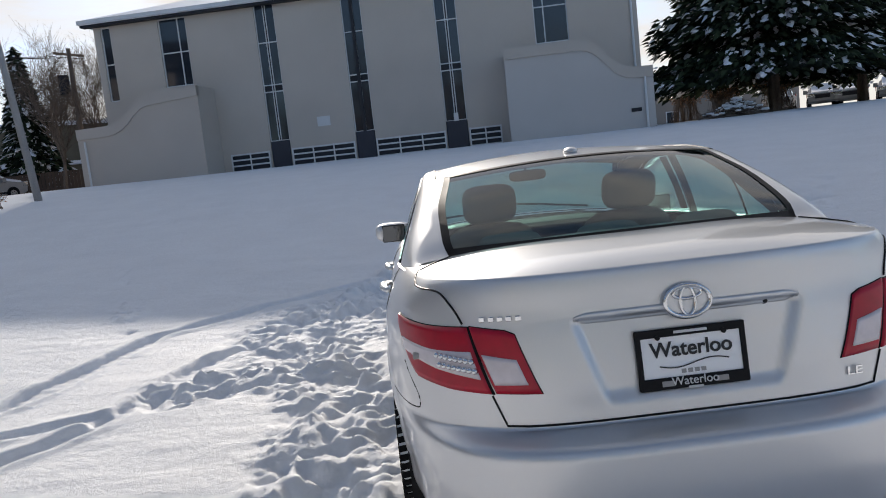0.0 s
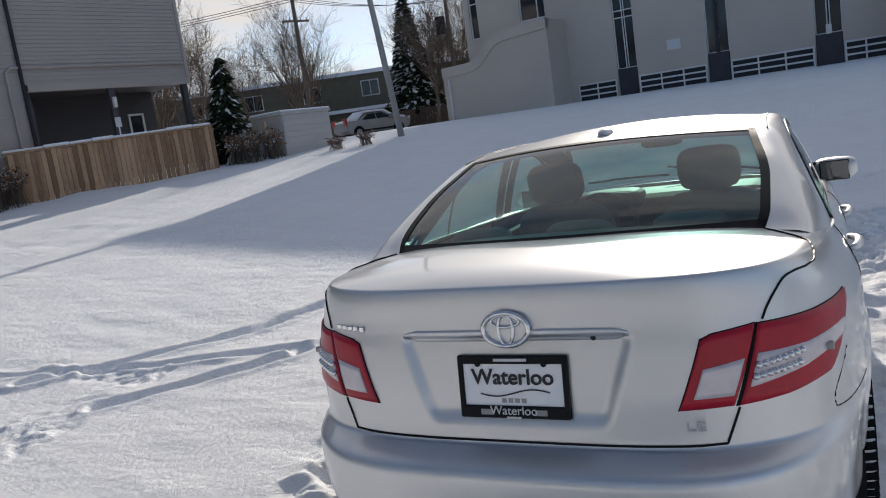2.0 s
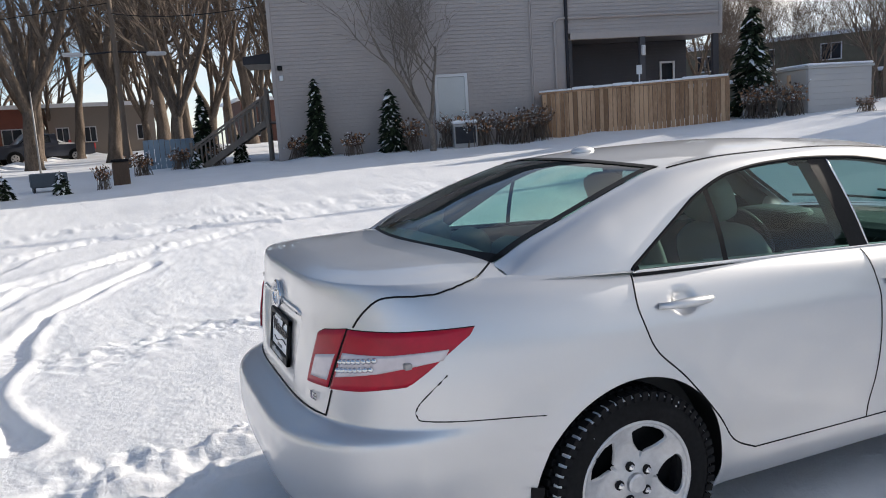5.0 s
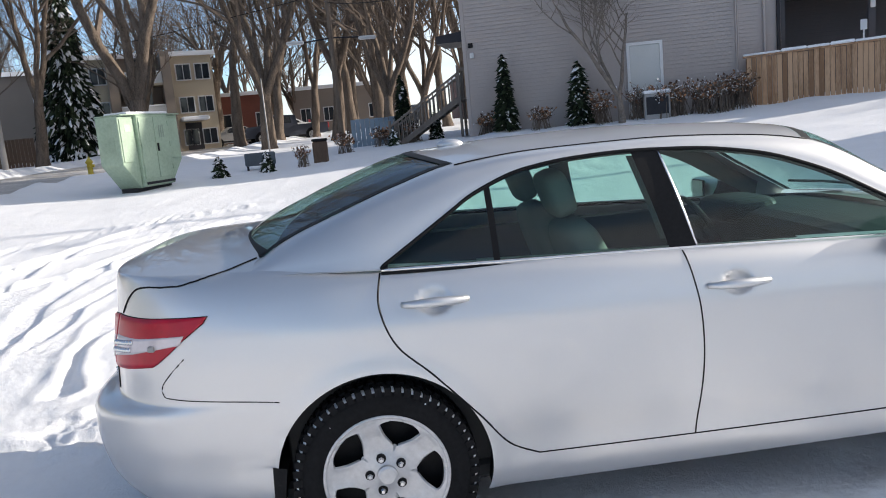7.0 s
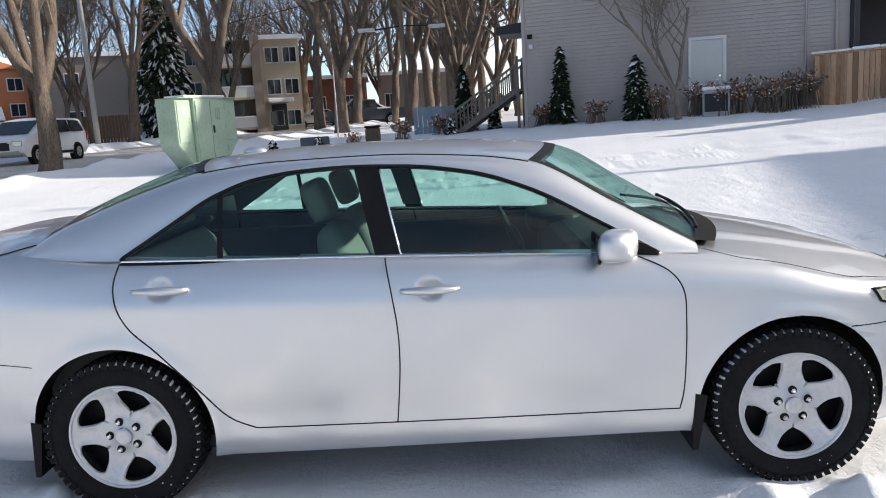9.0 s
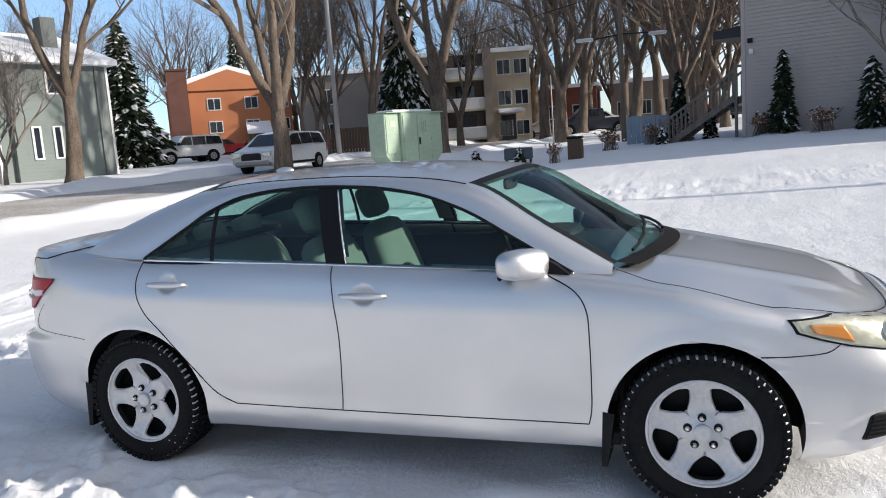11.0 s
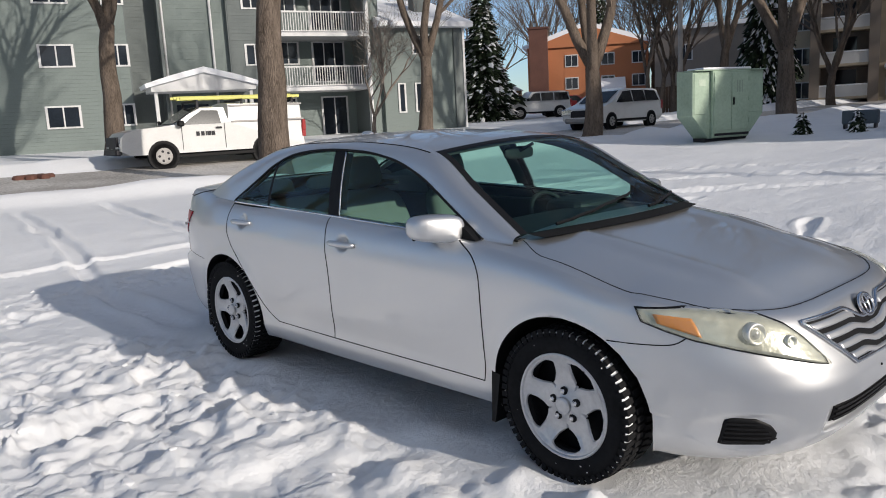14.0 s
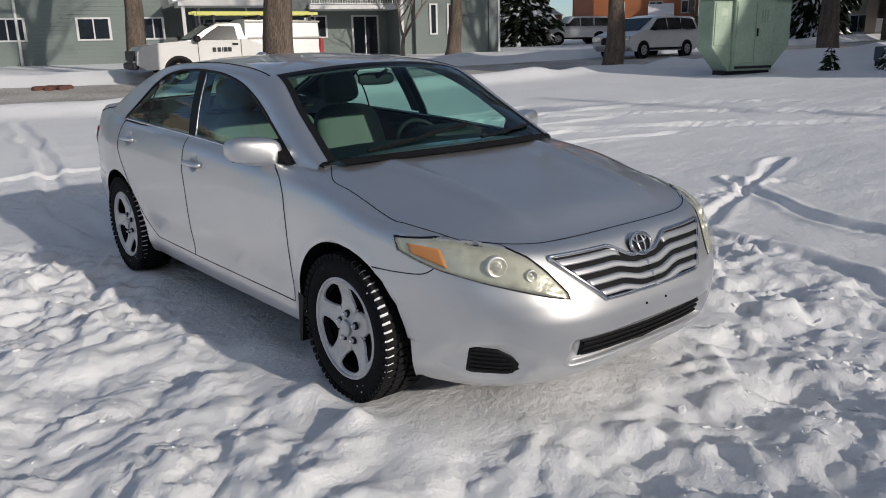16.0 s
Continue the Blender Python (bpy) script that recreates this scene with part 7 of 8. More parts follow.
for s in (1, -1):
    tl = part("tail_light", bmesh.new(), RED_LENS, car, "wraparound red tail light with a clear band")
    ua, ub = u_split + 0.006, u_tip
    lo = lerp_pts((0, 0.772), (0.4, 0.782), (0.78, 0.803), (0.86, 0.845), (1, 0.952))
    hi = lerp_pts((0, 0.970), (0.5, 0.968), (1, 0.972))
    patch("seal", ua - 0.008, ub + 0.001, lambda t: lo(t) - 0.003, lambda t: hi(t) + 0.0025, 0.003, BLACK, tl, s, 30, 8, shear=LEAN)
    patch("red_lens", ua, ub, lo, hi, 0.008, RED_LENS, tl, s, 30, 10, shear=LEAN)
    patch("clear_lens", ua + 0.010, ua + (ub - ua) * 0.92, lerp_pts((0, 0.816), (0.5, 0.842), (1, 0.880)), lerp_pts((0, 0.898), (0.5, 0.898), (1, 0.912)), 0.0115, CLEAR_LENS, tl, s, 24, 6, shear=LEAN)
    for i in range(8):
        for j in range(2):
            z = 0.842 + 0.028 * j + 0.002 * i
            uu = ua + 0.016 + (ub - ua) * 0.05 * i + LEAN * (z - 0.97)
            p = skin_pt(uu, z, 0.013, s)
            bm = bmesh.new()
            bmesh.ops.create_icosphere(bm, subdivisions=2, radius=0.0105, matrix=Matrix.Translation(p))
            part("lamp_bead", bm, CHROME, tl, smooth=True)
    p = skin_pt(ua + (ub - ua) * 0.57, 0.868, 0.012, s)
    part("side_marker", box((-0.012, -0.012, -0.01), (0.012, 0.012, 0.01), 0.003, Matrix.Translation(p)), POLE_GREY, tl)
    ti = part("inner_tail_light", bmesh.new(), RED_LENS, car, "red and clear inner light on the trunk lid")
    lo = lerp_pts((0, 0.768), (1, 0.774))
    hi = lerp_pts((0, 0.945), (0.2, 0.958), (1, 0.972))
    patch("seal", u_in - 0.003, u_split - 0.001, lambda t: lo(t) - 0.003, lambda t: hi(t) + 0.0025, 0.003, BLACK, ti, s, 20, 8, shear=LEAN * 1.08)
    patch("red_lens", u_in, u_split - 0.004, lo, hi, 0.008, RED_LENS, ti, s, 22, 10, shear=LEAN * 1.08)
    patch("clear_lens", u_in + (u_split - u_in) * 0.18, u_split - 0.012, lerp_pts((0, 0.797), (1, 0.80)), lerp_pts((0, 0.872), (1, 0.890)), 0.0115, CLEAR_LENS, ti, s, 16, 6, shear=LEAN * 1.08)

# headlights
PROJECTOR = mat("projector_glass", (0.5, 0.5, 0.48), 0.08, 0.4, bump=0)
BRIGHT = mat("frosted_aluminium", (0.72, 0.72, 0.68), 0.35, 0.6, var=0.08, bump=0, local=True)
u_hin = u_front(0.465)
UFS = [(u, skin_pt(u, 0.78)) for u in np.linspace(2.0, 2.6, 200)]
u_htip = min(UFS, key=lambda q: abs(q[1][1] - 3.12))[0]
for s in (1, -1):
    hl = part("headlight", bmesh.new(), LAMP_BOWL, car, "slightly yellowed swept-back headlight with an amber corner")
    lo = lerp_pts((0, 0.758), (0.08, 0.73), (0.2, 0.70), (0.4, 0.670), (0.85, 0.612), (1, 0.598))
    hi = lerp_pts((0, 0.800), (0.25, 0.808), (0.5, 0.798), (0.68, 0.78), (0.8, 0.745), (0.9, 0.69), (1, 0.612))
    patch("seal", u_htip - 0.006, u_hin + 0.008, lambda t: lo(t) - 0.007, lambda t: hi(t) + 0.006, 0.003, BLACK, hl, s, 40, 10)
    patch("bowl", u_htip, u_hin, lo, hi, 0.006, LAMP_BOWL, hl, s, 40, 10)
    patch("amber_corner", u_htip + (u_hin - u_htip) * 0.06, u_htip + (u_hin - u_htip) * 0.24, lerp_pts((0, 0.752), (1, 0.708)), lerp_pts((0, 0.785), (1, 0.775)), 0.011, AMBER, hl, s, 10, 6)
    for t, r in ((0.55, 0.036), (0.77, 0.020)):
        c = skin_pt(u_htip + (u_hin - u_htip) * t, (lo(t) + hi(t)) / 2, 0.008, s)
        d = Vector((0.45 * s, 0.9, 0.1)).normalized()
        part("reflector_ring", lathe("ring", [(-0.02, r * 1.2), (0.010, r * 1.12), (0.012, r * 0.95), (-0.006, r * 0.6)], 24, Matrix.Translation(c) @ d.to_track_quat("X", "Z").to_matrix().to_4x4()), BRIGHT, hl)
        bm = bmesh.new()
        bmesh.ops.create_icosphere(bm, subdivisions=2, radius=r * 0.75, matrix=Matrix.Translation(Vector(c) - d * 0.012))
        part("projector", bm, PROJECTOR, hl, smooth=True)
    ln = patch("lens", u_htip, u_hin, lambda t: lo(t) + 0.002, lambda t: hi(t) - 0.002, 0.026, LENS, hl, s, 40, 12)
    ln.visible_shadow = False

# grille between the headlights
gr = part("grille", bmesh.new(), DARK_METAL, car, "five-bar silver grille with a chrome surround")


def grille_lo(t):
    return 0.562 + 0.012 * t + 0.160 * max(0, t - 0.62) / 0.38


def grille_hi(t):
    return 0.688 + 0.05 * float(smooth(0.12, 0.42, t)) + 0.004 * t


ug0, ug1 = 3.0, u_front(0.475)
for s in (1, -1):
    patch("mesh_backing", ug0, ug1, grille_lo, grille_hi, 0.003, BLACK, gr, s, 24, 8, open_start=True)
    for z in (0.592, 0.634, 0.676, 0.716):
        end = max(t for t in np.linspace(0, 1, 60) if grille_lo(t) < z - 0.004)
        begin = min(t for t in np.linspace(0, 1, 60) if grille_hi(t) > z - 0.02 * (1 - float(smooth(0.1, 0.42, t))) + 0.012)
        dip = lambda t, a=begin, e=end: 0.026 * (1 - float(smooth(0.10, 0.42, a + (e - a) * t)))
        patch("bar", ug0 + (ug1 - ug0) * begin, ug0 + (ug1 - ug0) * end, lambda t, z=z, d=dip: z - 0.009 - d(t), lambda t, z=z, d=dip: z + 0.011 - d(t), 0.014, SILVER, gr, s, 26, 3, rim=0.012, open_start=begin < 0.02)
    rim_pts = [skin_pt(ug0 + (ug1 - ug0) * t, grille_lo(t), 0.008, s) for t in np.linspace(0, 1, 30)] + \
              [skin_pt(ug0 + (ug1 - ug0) * t, grille_hi(t), 0.008, s) for t in np.linspace(1, 0.0, 30)]
    bm = bmesh.new()
    tube(bm, rim_pts, 0.009, 6)
    part("surround", bm, CHROME, gr, smooth=True)


def oval_emblem(parent, centre, y_face, w, h, tilt):
    """Chrome oval badge of three interlocking rings."""
    e = part("emblem", bmesh.new(), CHROME, parent, "chrome oval emblem")
    m = Matrix.Translation(centre) @ Matrix.Rotation(radians(tilt), 4, "X")
    def ring(a, b, cx, cz, r, n=40):
        bm = bmesh.new()
        pts = [m @ Vector((cx + a * math.cos(t), 0, cz + b * math.sin(t))) for t in np.linspace(0, 2 * math.pi, n)]
        tube(bm, pts, r, 6, cap=False)
        part("ring", bm, CHROME, e, smooth=True)
    ring(w, h, 0, 0, 0.008)
    ring(w * 0.33, h * 0.92, 0, 0, 0.0055)
    ring(w * 0.62, h * 0.36, 0, h * 0.5, 0.0055)
    bm = bmesh.new()
    tube(bm, [m @ Vector((0, 0.012 * y_face, 0)), m @ Vector((0, 0.003 * y_face, 0))], 1.0, 32)
    bmesh.ops.transform(bm, matrix=m @ Matrix.Diagonal((w, 1, h, 1)) @ m.inverted(), verts=bm.verts)
    part("backing", bm, BLACK if y_face < 0 else SILVER, e)
    return e


oval_emblem(gr, Vector(skin_pt(3.0, 0.722, 0.020)), -1, 0.062, 0.044, 26)
oval_emblem(find_part("trunk_lid"), Vector(skin_pt(0.0, 0.995, 0.012)), 1, 0.068, 0.047, -4)

# boot lid details
_r, _c = BODY.shape[:2]
_i, _j = np.meshgrid(np.arange(_r - 1), np.arange(ns - 4, _c - 1), indexing="ij")
SHELL = BVHTree.FromPolygons(BODY.reshape(-1, 3).tolist(), np.stack([_i * _c + _j, _i * _c + _j + 1, (_i + 1) * _c + _j + 1, (_i + 1) * _c + _j], -1).reshape(-1, 4).tolist())
_i, _j = np.meshgrid(np.arange(_r - 1), np.arange(_c - 1), indexing="ij")
SKIN_TREE = BVHTree.FromPolygons(BODY.reshape(-1, 3).tolist(), np.stack([_i * _c + _j, _i * _c + _j + 1, (_i + 1) * _c + _j + 1, (_i + 1) * _c + _j], -1).reshape(-1, 4).tolist())


def drop(x, y):
    """The height of the upper skin at x and y."""
    hit = SHELL.ray_cast(Vector((abs(x), y, 2)), Vector((0, 0, -1)))
    return hit[0].z if hit[0] is not None else 0.8


lid = find_part("trunk_lid")
for s in (1, -1):
    patch("lid_handle", 0.0, u_rear(0.348), lerp_pts((0, 0.955), (0.9, 0.955), (1, 0.968)), lerp_pts((0, 0.992), (0.9, 0.990), (1, 0.980)), 0.006, SILVER, lid, s, 24, 6, rim=0.012, open_start=True)
bm = bmesh.new()
bmesh.ops.create_uvsphere(bm, u_segments=10, v_segments=6, radius=0.011, matrix=Matrix.Translation(skin_pt(u_rear(0.247), 0.962, 0.0)))
part("lock", bm, DARK_METAL, lid)
for s in (1, -1):
    pts = []
    for t in np.linspace(0, 1, 18):
        x = LID_EDGE - 0.03 - 0.35 * max(0, 0.95 - (0.668 + (0.765 - 0.668) * t))
        pts.append(skin_pt(u_rear(x * 0.985), 0.672 + (0.765 - 0.672) * t, 0.001, s))
    bm = bmesh.new()
    tube(bm, [skin_pt(u_rear(x) if x > 0.01 else 0, 0.670, 0.002, s) for x in np.linspace(0, 0.5, 16)] + pts, 0.0035, 5)
    part("lid_gap", bm, BLACK, lid)
    way = [(0.655, -0.885, 0.975), (0.662, -0.84, 1.02), (0.70, -0.815, 1.06), (0.765, -0.79, 1.085), (0.82, -0.74, 1.10), (0.838, -0.67, 1.11), (0.825, -0.60, 1.12), (0.77, -0.50, 1.13), (0.66, -0.40, 1.14)]
    pts = []
    for p in smooth_path(way):
        near, up, _, _ = SKIN_TREE.find_nearest(Vector(p))
        near = near + (up if up.z > 0 else -up) * 0.001
        pts.append((near.x * s, near.y, near.z))
    bm = bmesh.new()
    tube(bm, pts, 0.0035, 5)
    part("lid_gap", bm, BLACK, lid)
    # gap between bonnet and wing
    hp = []
    for y in np.linspace(2.36, 3.36, 30):
        xg = 0.80 - 0.10 * float(smooth(3.0, 3.4, y)) - 0.11 * float(smooth(2.62, 2.36, y))
        z = drop(xg, y)
        hp.append((xg * s, y, z - 0.0018))
    bm = bmesh.new()
    tube(bm, hp, 0.0035, 5)
    part("hood_gap", bm, BLACK, find_part("hood"))
bm = bmesh.new()
front_edge = [(float(q[0]) * s, float(q[1]), float(q[2]) - 0.0015) for s, rng in ((-1, range(-60, 0)), (1, range(-1, -61, -1))) for q in (BODY[i, ns - 1] for i in rng) if q[1] > 3.37]
tube(bm, front_edge, 0.0035, 5)
part("hood_gap", bm, BLACK, find_part("hood"))

# dealer plate and its frame
plate = part("license_plate", bmesh.new(), WHITE_PAINT, car, "white dealer plate in a black frame")
PM = Matrix.Translation((0, -1.008, 0.826)) @ Matrix.Rotation(radians(-7), 4, "X")
part("sheet", box((-0.152, -0.004, -0.076), (0.152, 0.0, 0.076), 0.002, PM), mat("white_plate", (0.92, 0.92, 0.92), 0.4, var=0.02, bump=0), plate)
bm = bmesh.new()
for lo_, hi_ in (((-0.166, -0.012, 0.066), (0.166, 0.004, 0.09)), ((-0.166, -0.012, -0.09), (0.166, 0.004, -0.055)),
                 ((-0.166, -0.0115, -0.09), (-0.15, 0.004, 0.09)), ((0.15, -0.0115, -0.09), (0.166, 0.004, 0.09))):
    add_box(bm, lo_, hi_, 0.003, PM)
part("frame", bm, BLACK, plate)
INK = mat("black_ink", (0.012, 0.012, 0.014), 0.5, bump=0)
for x, z, w, h, m in ((-0.05, 0.078, 0.1, 0.008, TRIM_W), (-0.022, -0.088, 0.044, 0.007, TRIM_W), (-0.10, -0.072, 0.035, 0.016, POLE_GREY), (0.065, -0.072, 0.035, 0.016, POLE_GREY)):
    part("lettering_bar", box((x, -0.0145, z - h / 2), (x + w, -0.0125, z + h / 2), 0.0, PM), m, plate)
bm = bmesh.new()
tube(bm, [PM @ Vector((x, -0.006, -0.018 - 0.010 * math.sin((x + 0.11) / 0.2 * 5.5))) for x in np.linspace(-0.10, 0.11, 20)], 0.0022, 4)
part("underline", bm, INK, plate)
for k in range(4):
    part("lettering_bar", box((-0.036 + 0.02 * k, -0.0065, -0.046), (-0.022 + 0.02 * k, -0.0045, -0.034), 0.0, PM), POLE_GREY, plate)
for x in (-0.1, 0.1):
    part("bolt", tube(bmesh.new(), [PM @ Vector((x, -0.01, 0.066)), PM @ Vector((x, -0.016, 0.066))], 0.008, 8), BLACK, plate)


def lettering(text, size, m, material, parent, name="lettering", depth=0.0015, bold=0.0):
    cu = bpy.data.curves.new(name, "FONT")
    cu.body, cu.size, cu.align_x, cu.align_y, cu.extrude, cu.offset = text, size, "CENTER", "CENTER", depth, bold
    ob = new(name, cu)
    bpy.context.view_layer.update()
    me = bpy.data.meshes.new_from_object(ob)
    bpy.data.objects.remove(ob)
    me.transform(m)
    return part(name, me, material, parent)


lettering("Waterloo", 0.062, PM @ Matrix.Translation((0.0, -0.0065, 0.026)) @ Matrix.Rotation(radians(90), 4, "X"), INK, plate, bold=0.0011)
lettering("Waterloo", 0.036, PM @ Matrix.Translation((0.0, -0.0135, -0.068)) @ Matrix.Rotation(radians(90), 4, "X"), TRIM_W, plate)
p = skin_pt(u_rear(0.49), 0.722, 0.006)
lettering("LE", 0.036, Matrix.Translation(p) @ Matrix.Rotation(radians(6), 4, "Z") @ Matrix.Rotation(radians(90), 4, "X") @ Matrix.Diagonal((1.5, 1, 1, 1)), CHROME, lid, "trim_badge", 0.003)
for i, x in enumerate((-0.62, -0.592, -0.566, -0.54, -0.512)):
    p = skin_pt(u_rear(-x), 0.993, 0.005, -1)
    part("model_badge_bar", box((-0.010, -0.003, -0.008), (0.008, 0.001, 0.008), 0.002, Matrix.Translation(p) @ Matrix.Rotation(radians(-10), 4, "Z")), CHROME, lid)

# mirror colour darkened in place of the dark surroundings it would reflect
DARK_MIRROR = mat("dark_reflection_mirror", (0.12, 0.125, 0.13), 0.05, 1.0, var=0.03, bump=0)
# handles, mirrors, aerial, wipers, mud flaps
for s in (1, -1):
    for y, z, nm in ((0.225, 0.952, "rear_door"), (1.318, 0.905, "front_door")):
        own = find_part(nm, s)
        c = on_skin(y - 0.09, z, 0.0, s)
        bm = bmesh.new()
        pts = [(c.x + s * (0.004 + 0.030 * math.sin(math.pi * t) ** 0.6), y - 0.115 + 0.23 * t, z + 0.004 * math.sin(math.pi * t)) for t in np.linspace(0, 1, 12)]
        tube(bm, pts, [0.011 + 0.007 * math.sin(math.pi * t) for t in np.linspace(0, 1, 12)], 8)
        part("handle", bm, SILVER, own, smooth=True)
    mir = part("door_mirror", bmesh.new(), SILVER, car)
    bm = bmesh.new()
    bmesh.ops.create_cube(bm, size=1)
    bmesh.ops.subdivide_edges(bm, edges=bm.edges, cuts=5, use_grid_fill=True)
    for v in bm.verts:
        q = Vector(v.co) * 2
        r = max(abs(q.x), abs(q.y), abs(q.z))
        sp = (abs(q.x) ** 3.4 + abs(q.y) ** 3.4 + abs(q.z) ** 3.4) ** (1 / 3.4)
        q = q * (r / sp)
        taper = 1 - 0.16 * (q.x + 1) / 2
        v.co = Vector(((0.918 + 0.118 * q.x) * s, 2.065 + 0.08 * q.y * taper - 0.04 * q.x, 1.042 + 0.072 * q.z * taper + 0.010 * q.x))
    if s < 0:
        bmesh.ops.reverse_faces(bm, faces=bm.faces)
    part("housing", bm, SILVER, mir, smooth=True)
    part("bezel", box((min(0.836 * s, 0.990 * s), 1.976, 0.984), (max(0.836 * s, 0.990 * s), 1.990, 1.098), 0.006), BLACK, mir)
    part("mirror_glass", box((min(0.842 * s, 0.984 * s), 1.9735, 0.990), (max(0.842 * s, 0.984 * s), 1.9755, 1.092), 0.0005), DARK_MIRROR, mir)
    part("mirror_foot", prism(bmesh.new(), [(2.02, 0.985), (2.25, 0.985), (2.19, 1.03), (2.06, 1.09)], 0.772 * s, 0.835 * s, "yz"), BLACK, mir)
    for yc, dy in ((0.0, -0.40), (2.775, -0.40)):
        fl = part("mud_flap", prism(bmesh.new(), [(yc + dy - 0.012, 0.165), (yc + dy + 0.012, 0.165), (yc + dy + 0.05, 0.40), (yc + dy - 0.0, 0.41)], 0.70 * s, 0.895 * s, "yz"), BLACK, car, "black rubber mud flap")
ae = part("roof_aerial", bmesh.new(), SILVER, car)
bm = bmesh.new()
bmesh.ops.create_uvsphere(bm, u_segments=16, v_segments=10, radius=1)
bmesh.ops.transform(bm, matrix=Matrix.Translation((0, 0.42, 1.463)) @ Matrix.Diagonal((0.032, 0.06, 0.022, 1)), verts=bm.verts)
part("aerial_base", bm, SILVER, ae, smooth=True)


def ws_point(x, t, out=0.012):
    """A point on the windscreen: x across, t from the foot (0) to the header (1)."""
    y = 2.42 + (1.79 - 2.42) * t
    sec = section(np.array([y]))[0, JE:]
    i = int(np.argmin(np.abs(sec[:, 0] - abs(x))))
    q = sec[i]
    return Vector((math.copysign(q[0], x) if abs(x) > 1e-6 else 0, q[1] + out * 0.4, q[2] + out))


for a, b, tb in ((0.52, -0.10, 0.17), (-0.12, -0.62, 0.10)):
    bm = bmesh.new()
    tube(bm, [ws_point(a + (b - a) * t, 0.02 + tb * t) for t in np.linspace(0, 1, 10)], 0.008, 5)
    wp = part("wiper", bm, BLACK, car)
part("cowl", grid_mesh("cowl", np.array([[[x, 2.42 + 0.16 * (1 - (x / 0.72) ** 2) + d, 1.008 + 0.022 * (1 - (x / 0.72) ** 2) - d * 0.12] for d in (-0.02, 0.04, 0.08)] for x in np.linspace(-0.68, 0.68, 30)])), RUBBER, car, "black plastic cowl")
# lower grille and fog lamp covers
lg = part("lower_grille", bmesh.new(), BLACK, car)
for s in (1, -1):
    patch("opening", 3.0, u_front(0.405), lambda t: 0.325 + 0.02 * t, lambda t: 0.402 + 0.012 * t, 0.004, BLACK, lg, s, 20, 6)
    for z in (0.343, 0.366, 0.389):
        bm = bmesh.new()
        tube(bm, [skin_pt(3 - (3 - u_front(0.395)) * t, z + 0.01 * t, 0.010, s) for t in np.linspace(0, 1, 12)], 0.006, 4)
        part("slat", bm, BLACK, lg)
    fc = part("fog_cover", bmesh.new(), BLACK, car, "black slatted fog lamp cover")
    patch("panel", u_front(0.755), u_front(0.625), lerp_pts((0, 0.292), (0.1, 0.285), (0.8, 0.290), (1, 0.315)), lerp_pts((0, 0.395), (0.1, 0.405), (0.5, 0.402), (0.8, 0.375), (1, 0.335)), 0.001, BLACK, fc, s, 14, 6)
    for z in (0.303, 0.322, 0.341, 0.360, 0.379):
        bm = bmesh.new()
        tube(bm, [skin_pt(u_front(0.748) + (u_front(0.64) - u_front(0.748)) * t * (1 - max(0, z - 0.325) * 7), z, 0.004, s) for t in np.linspace(0, 1, 8)], 0.006, 4)
        part("slat", bm, BLACK, fc)
for x in (0.06, -0.07):
    bm = bmesh.new()
    bmesh.ops.create_uvsphere(bm, u_segments=8, v_segments=6, radius=0.006, matrix=Matrix.Translation(skin_pt(u_front(abs(x)), 0.50, 0.0, 1 if x > 0 else -1)))
    part("plate_hole", bm, BLACK, find_part("front_bumper"))

# ---- wheels ----
RIM = mat("silver_wheel_paint", (0.56, 0.56, 0.57), 0.38, 0.55, var=0.12, scale=9, fine=60, bump=0.05, local=True)


def spread_at(r):
    """Half the angle of a wheel opening at a radius; none outside it."""
    r = np.asarray(r, float)
    side = math.pi / 5 - np.arcsin(np.clip(0.040 / np.maximum(r, 0.05), 0, 1))
    inner = np.sqrt(np.clip(1 - (1 - np.clip((r - 0.100) / 0.045, 0, 1)) ** 2, 0, 1))
    outer = np.sqrt(np.clip(1 - 0.75 * np.clip((r - 0.170) / 0.018, 0, 1) ** 2, 0, 1))
    return np.maximum(side, 0) * inner * outer * (r > 0.100) * (r < 0.188)



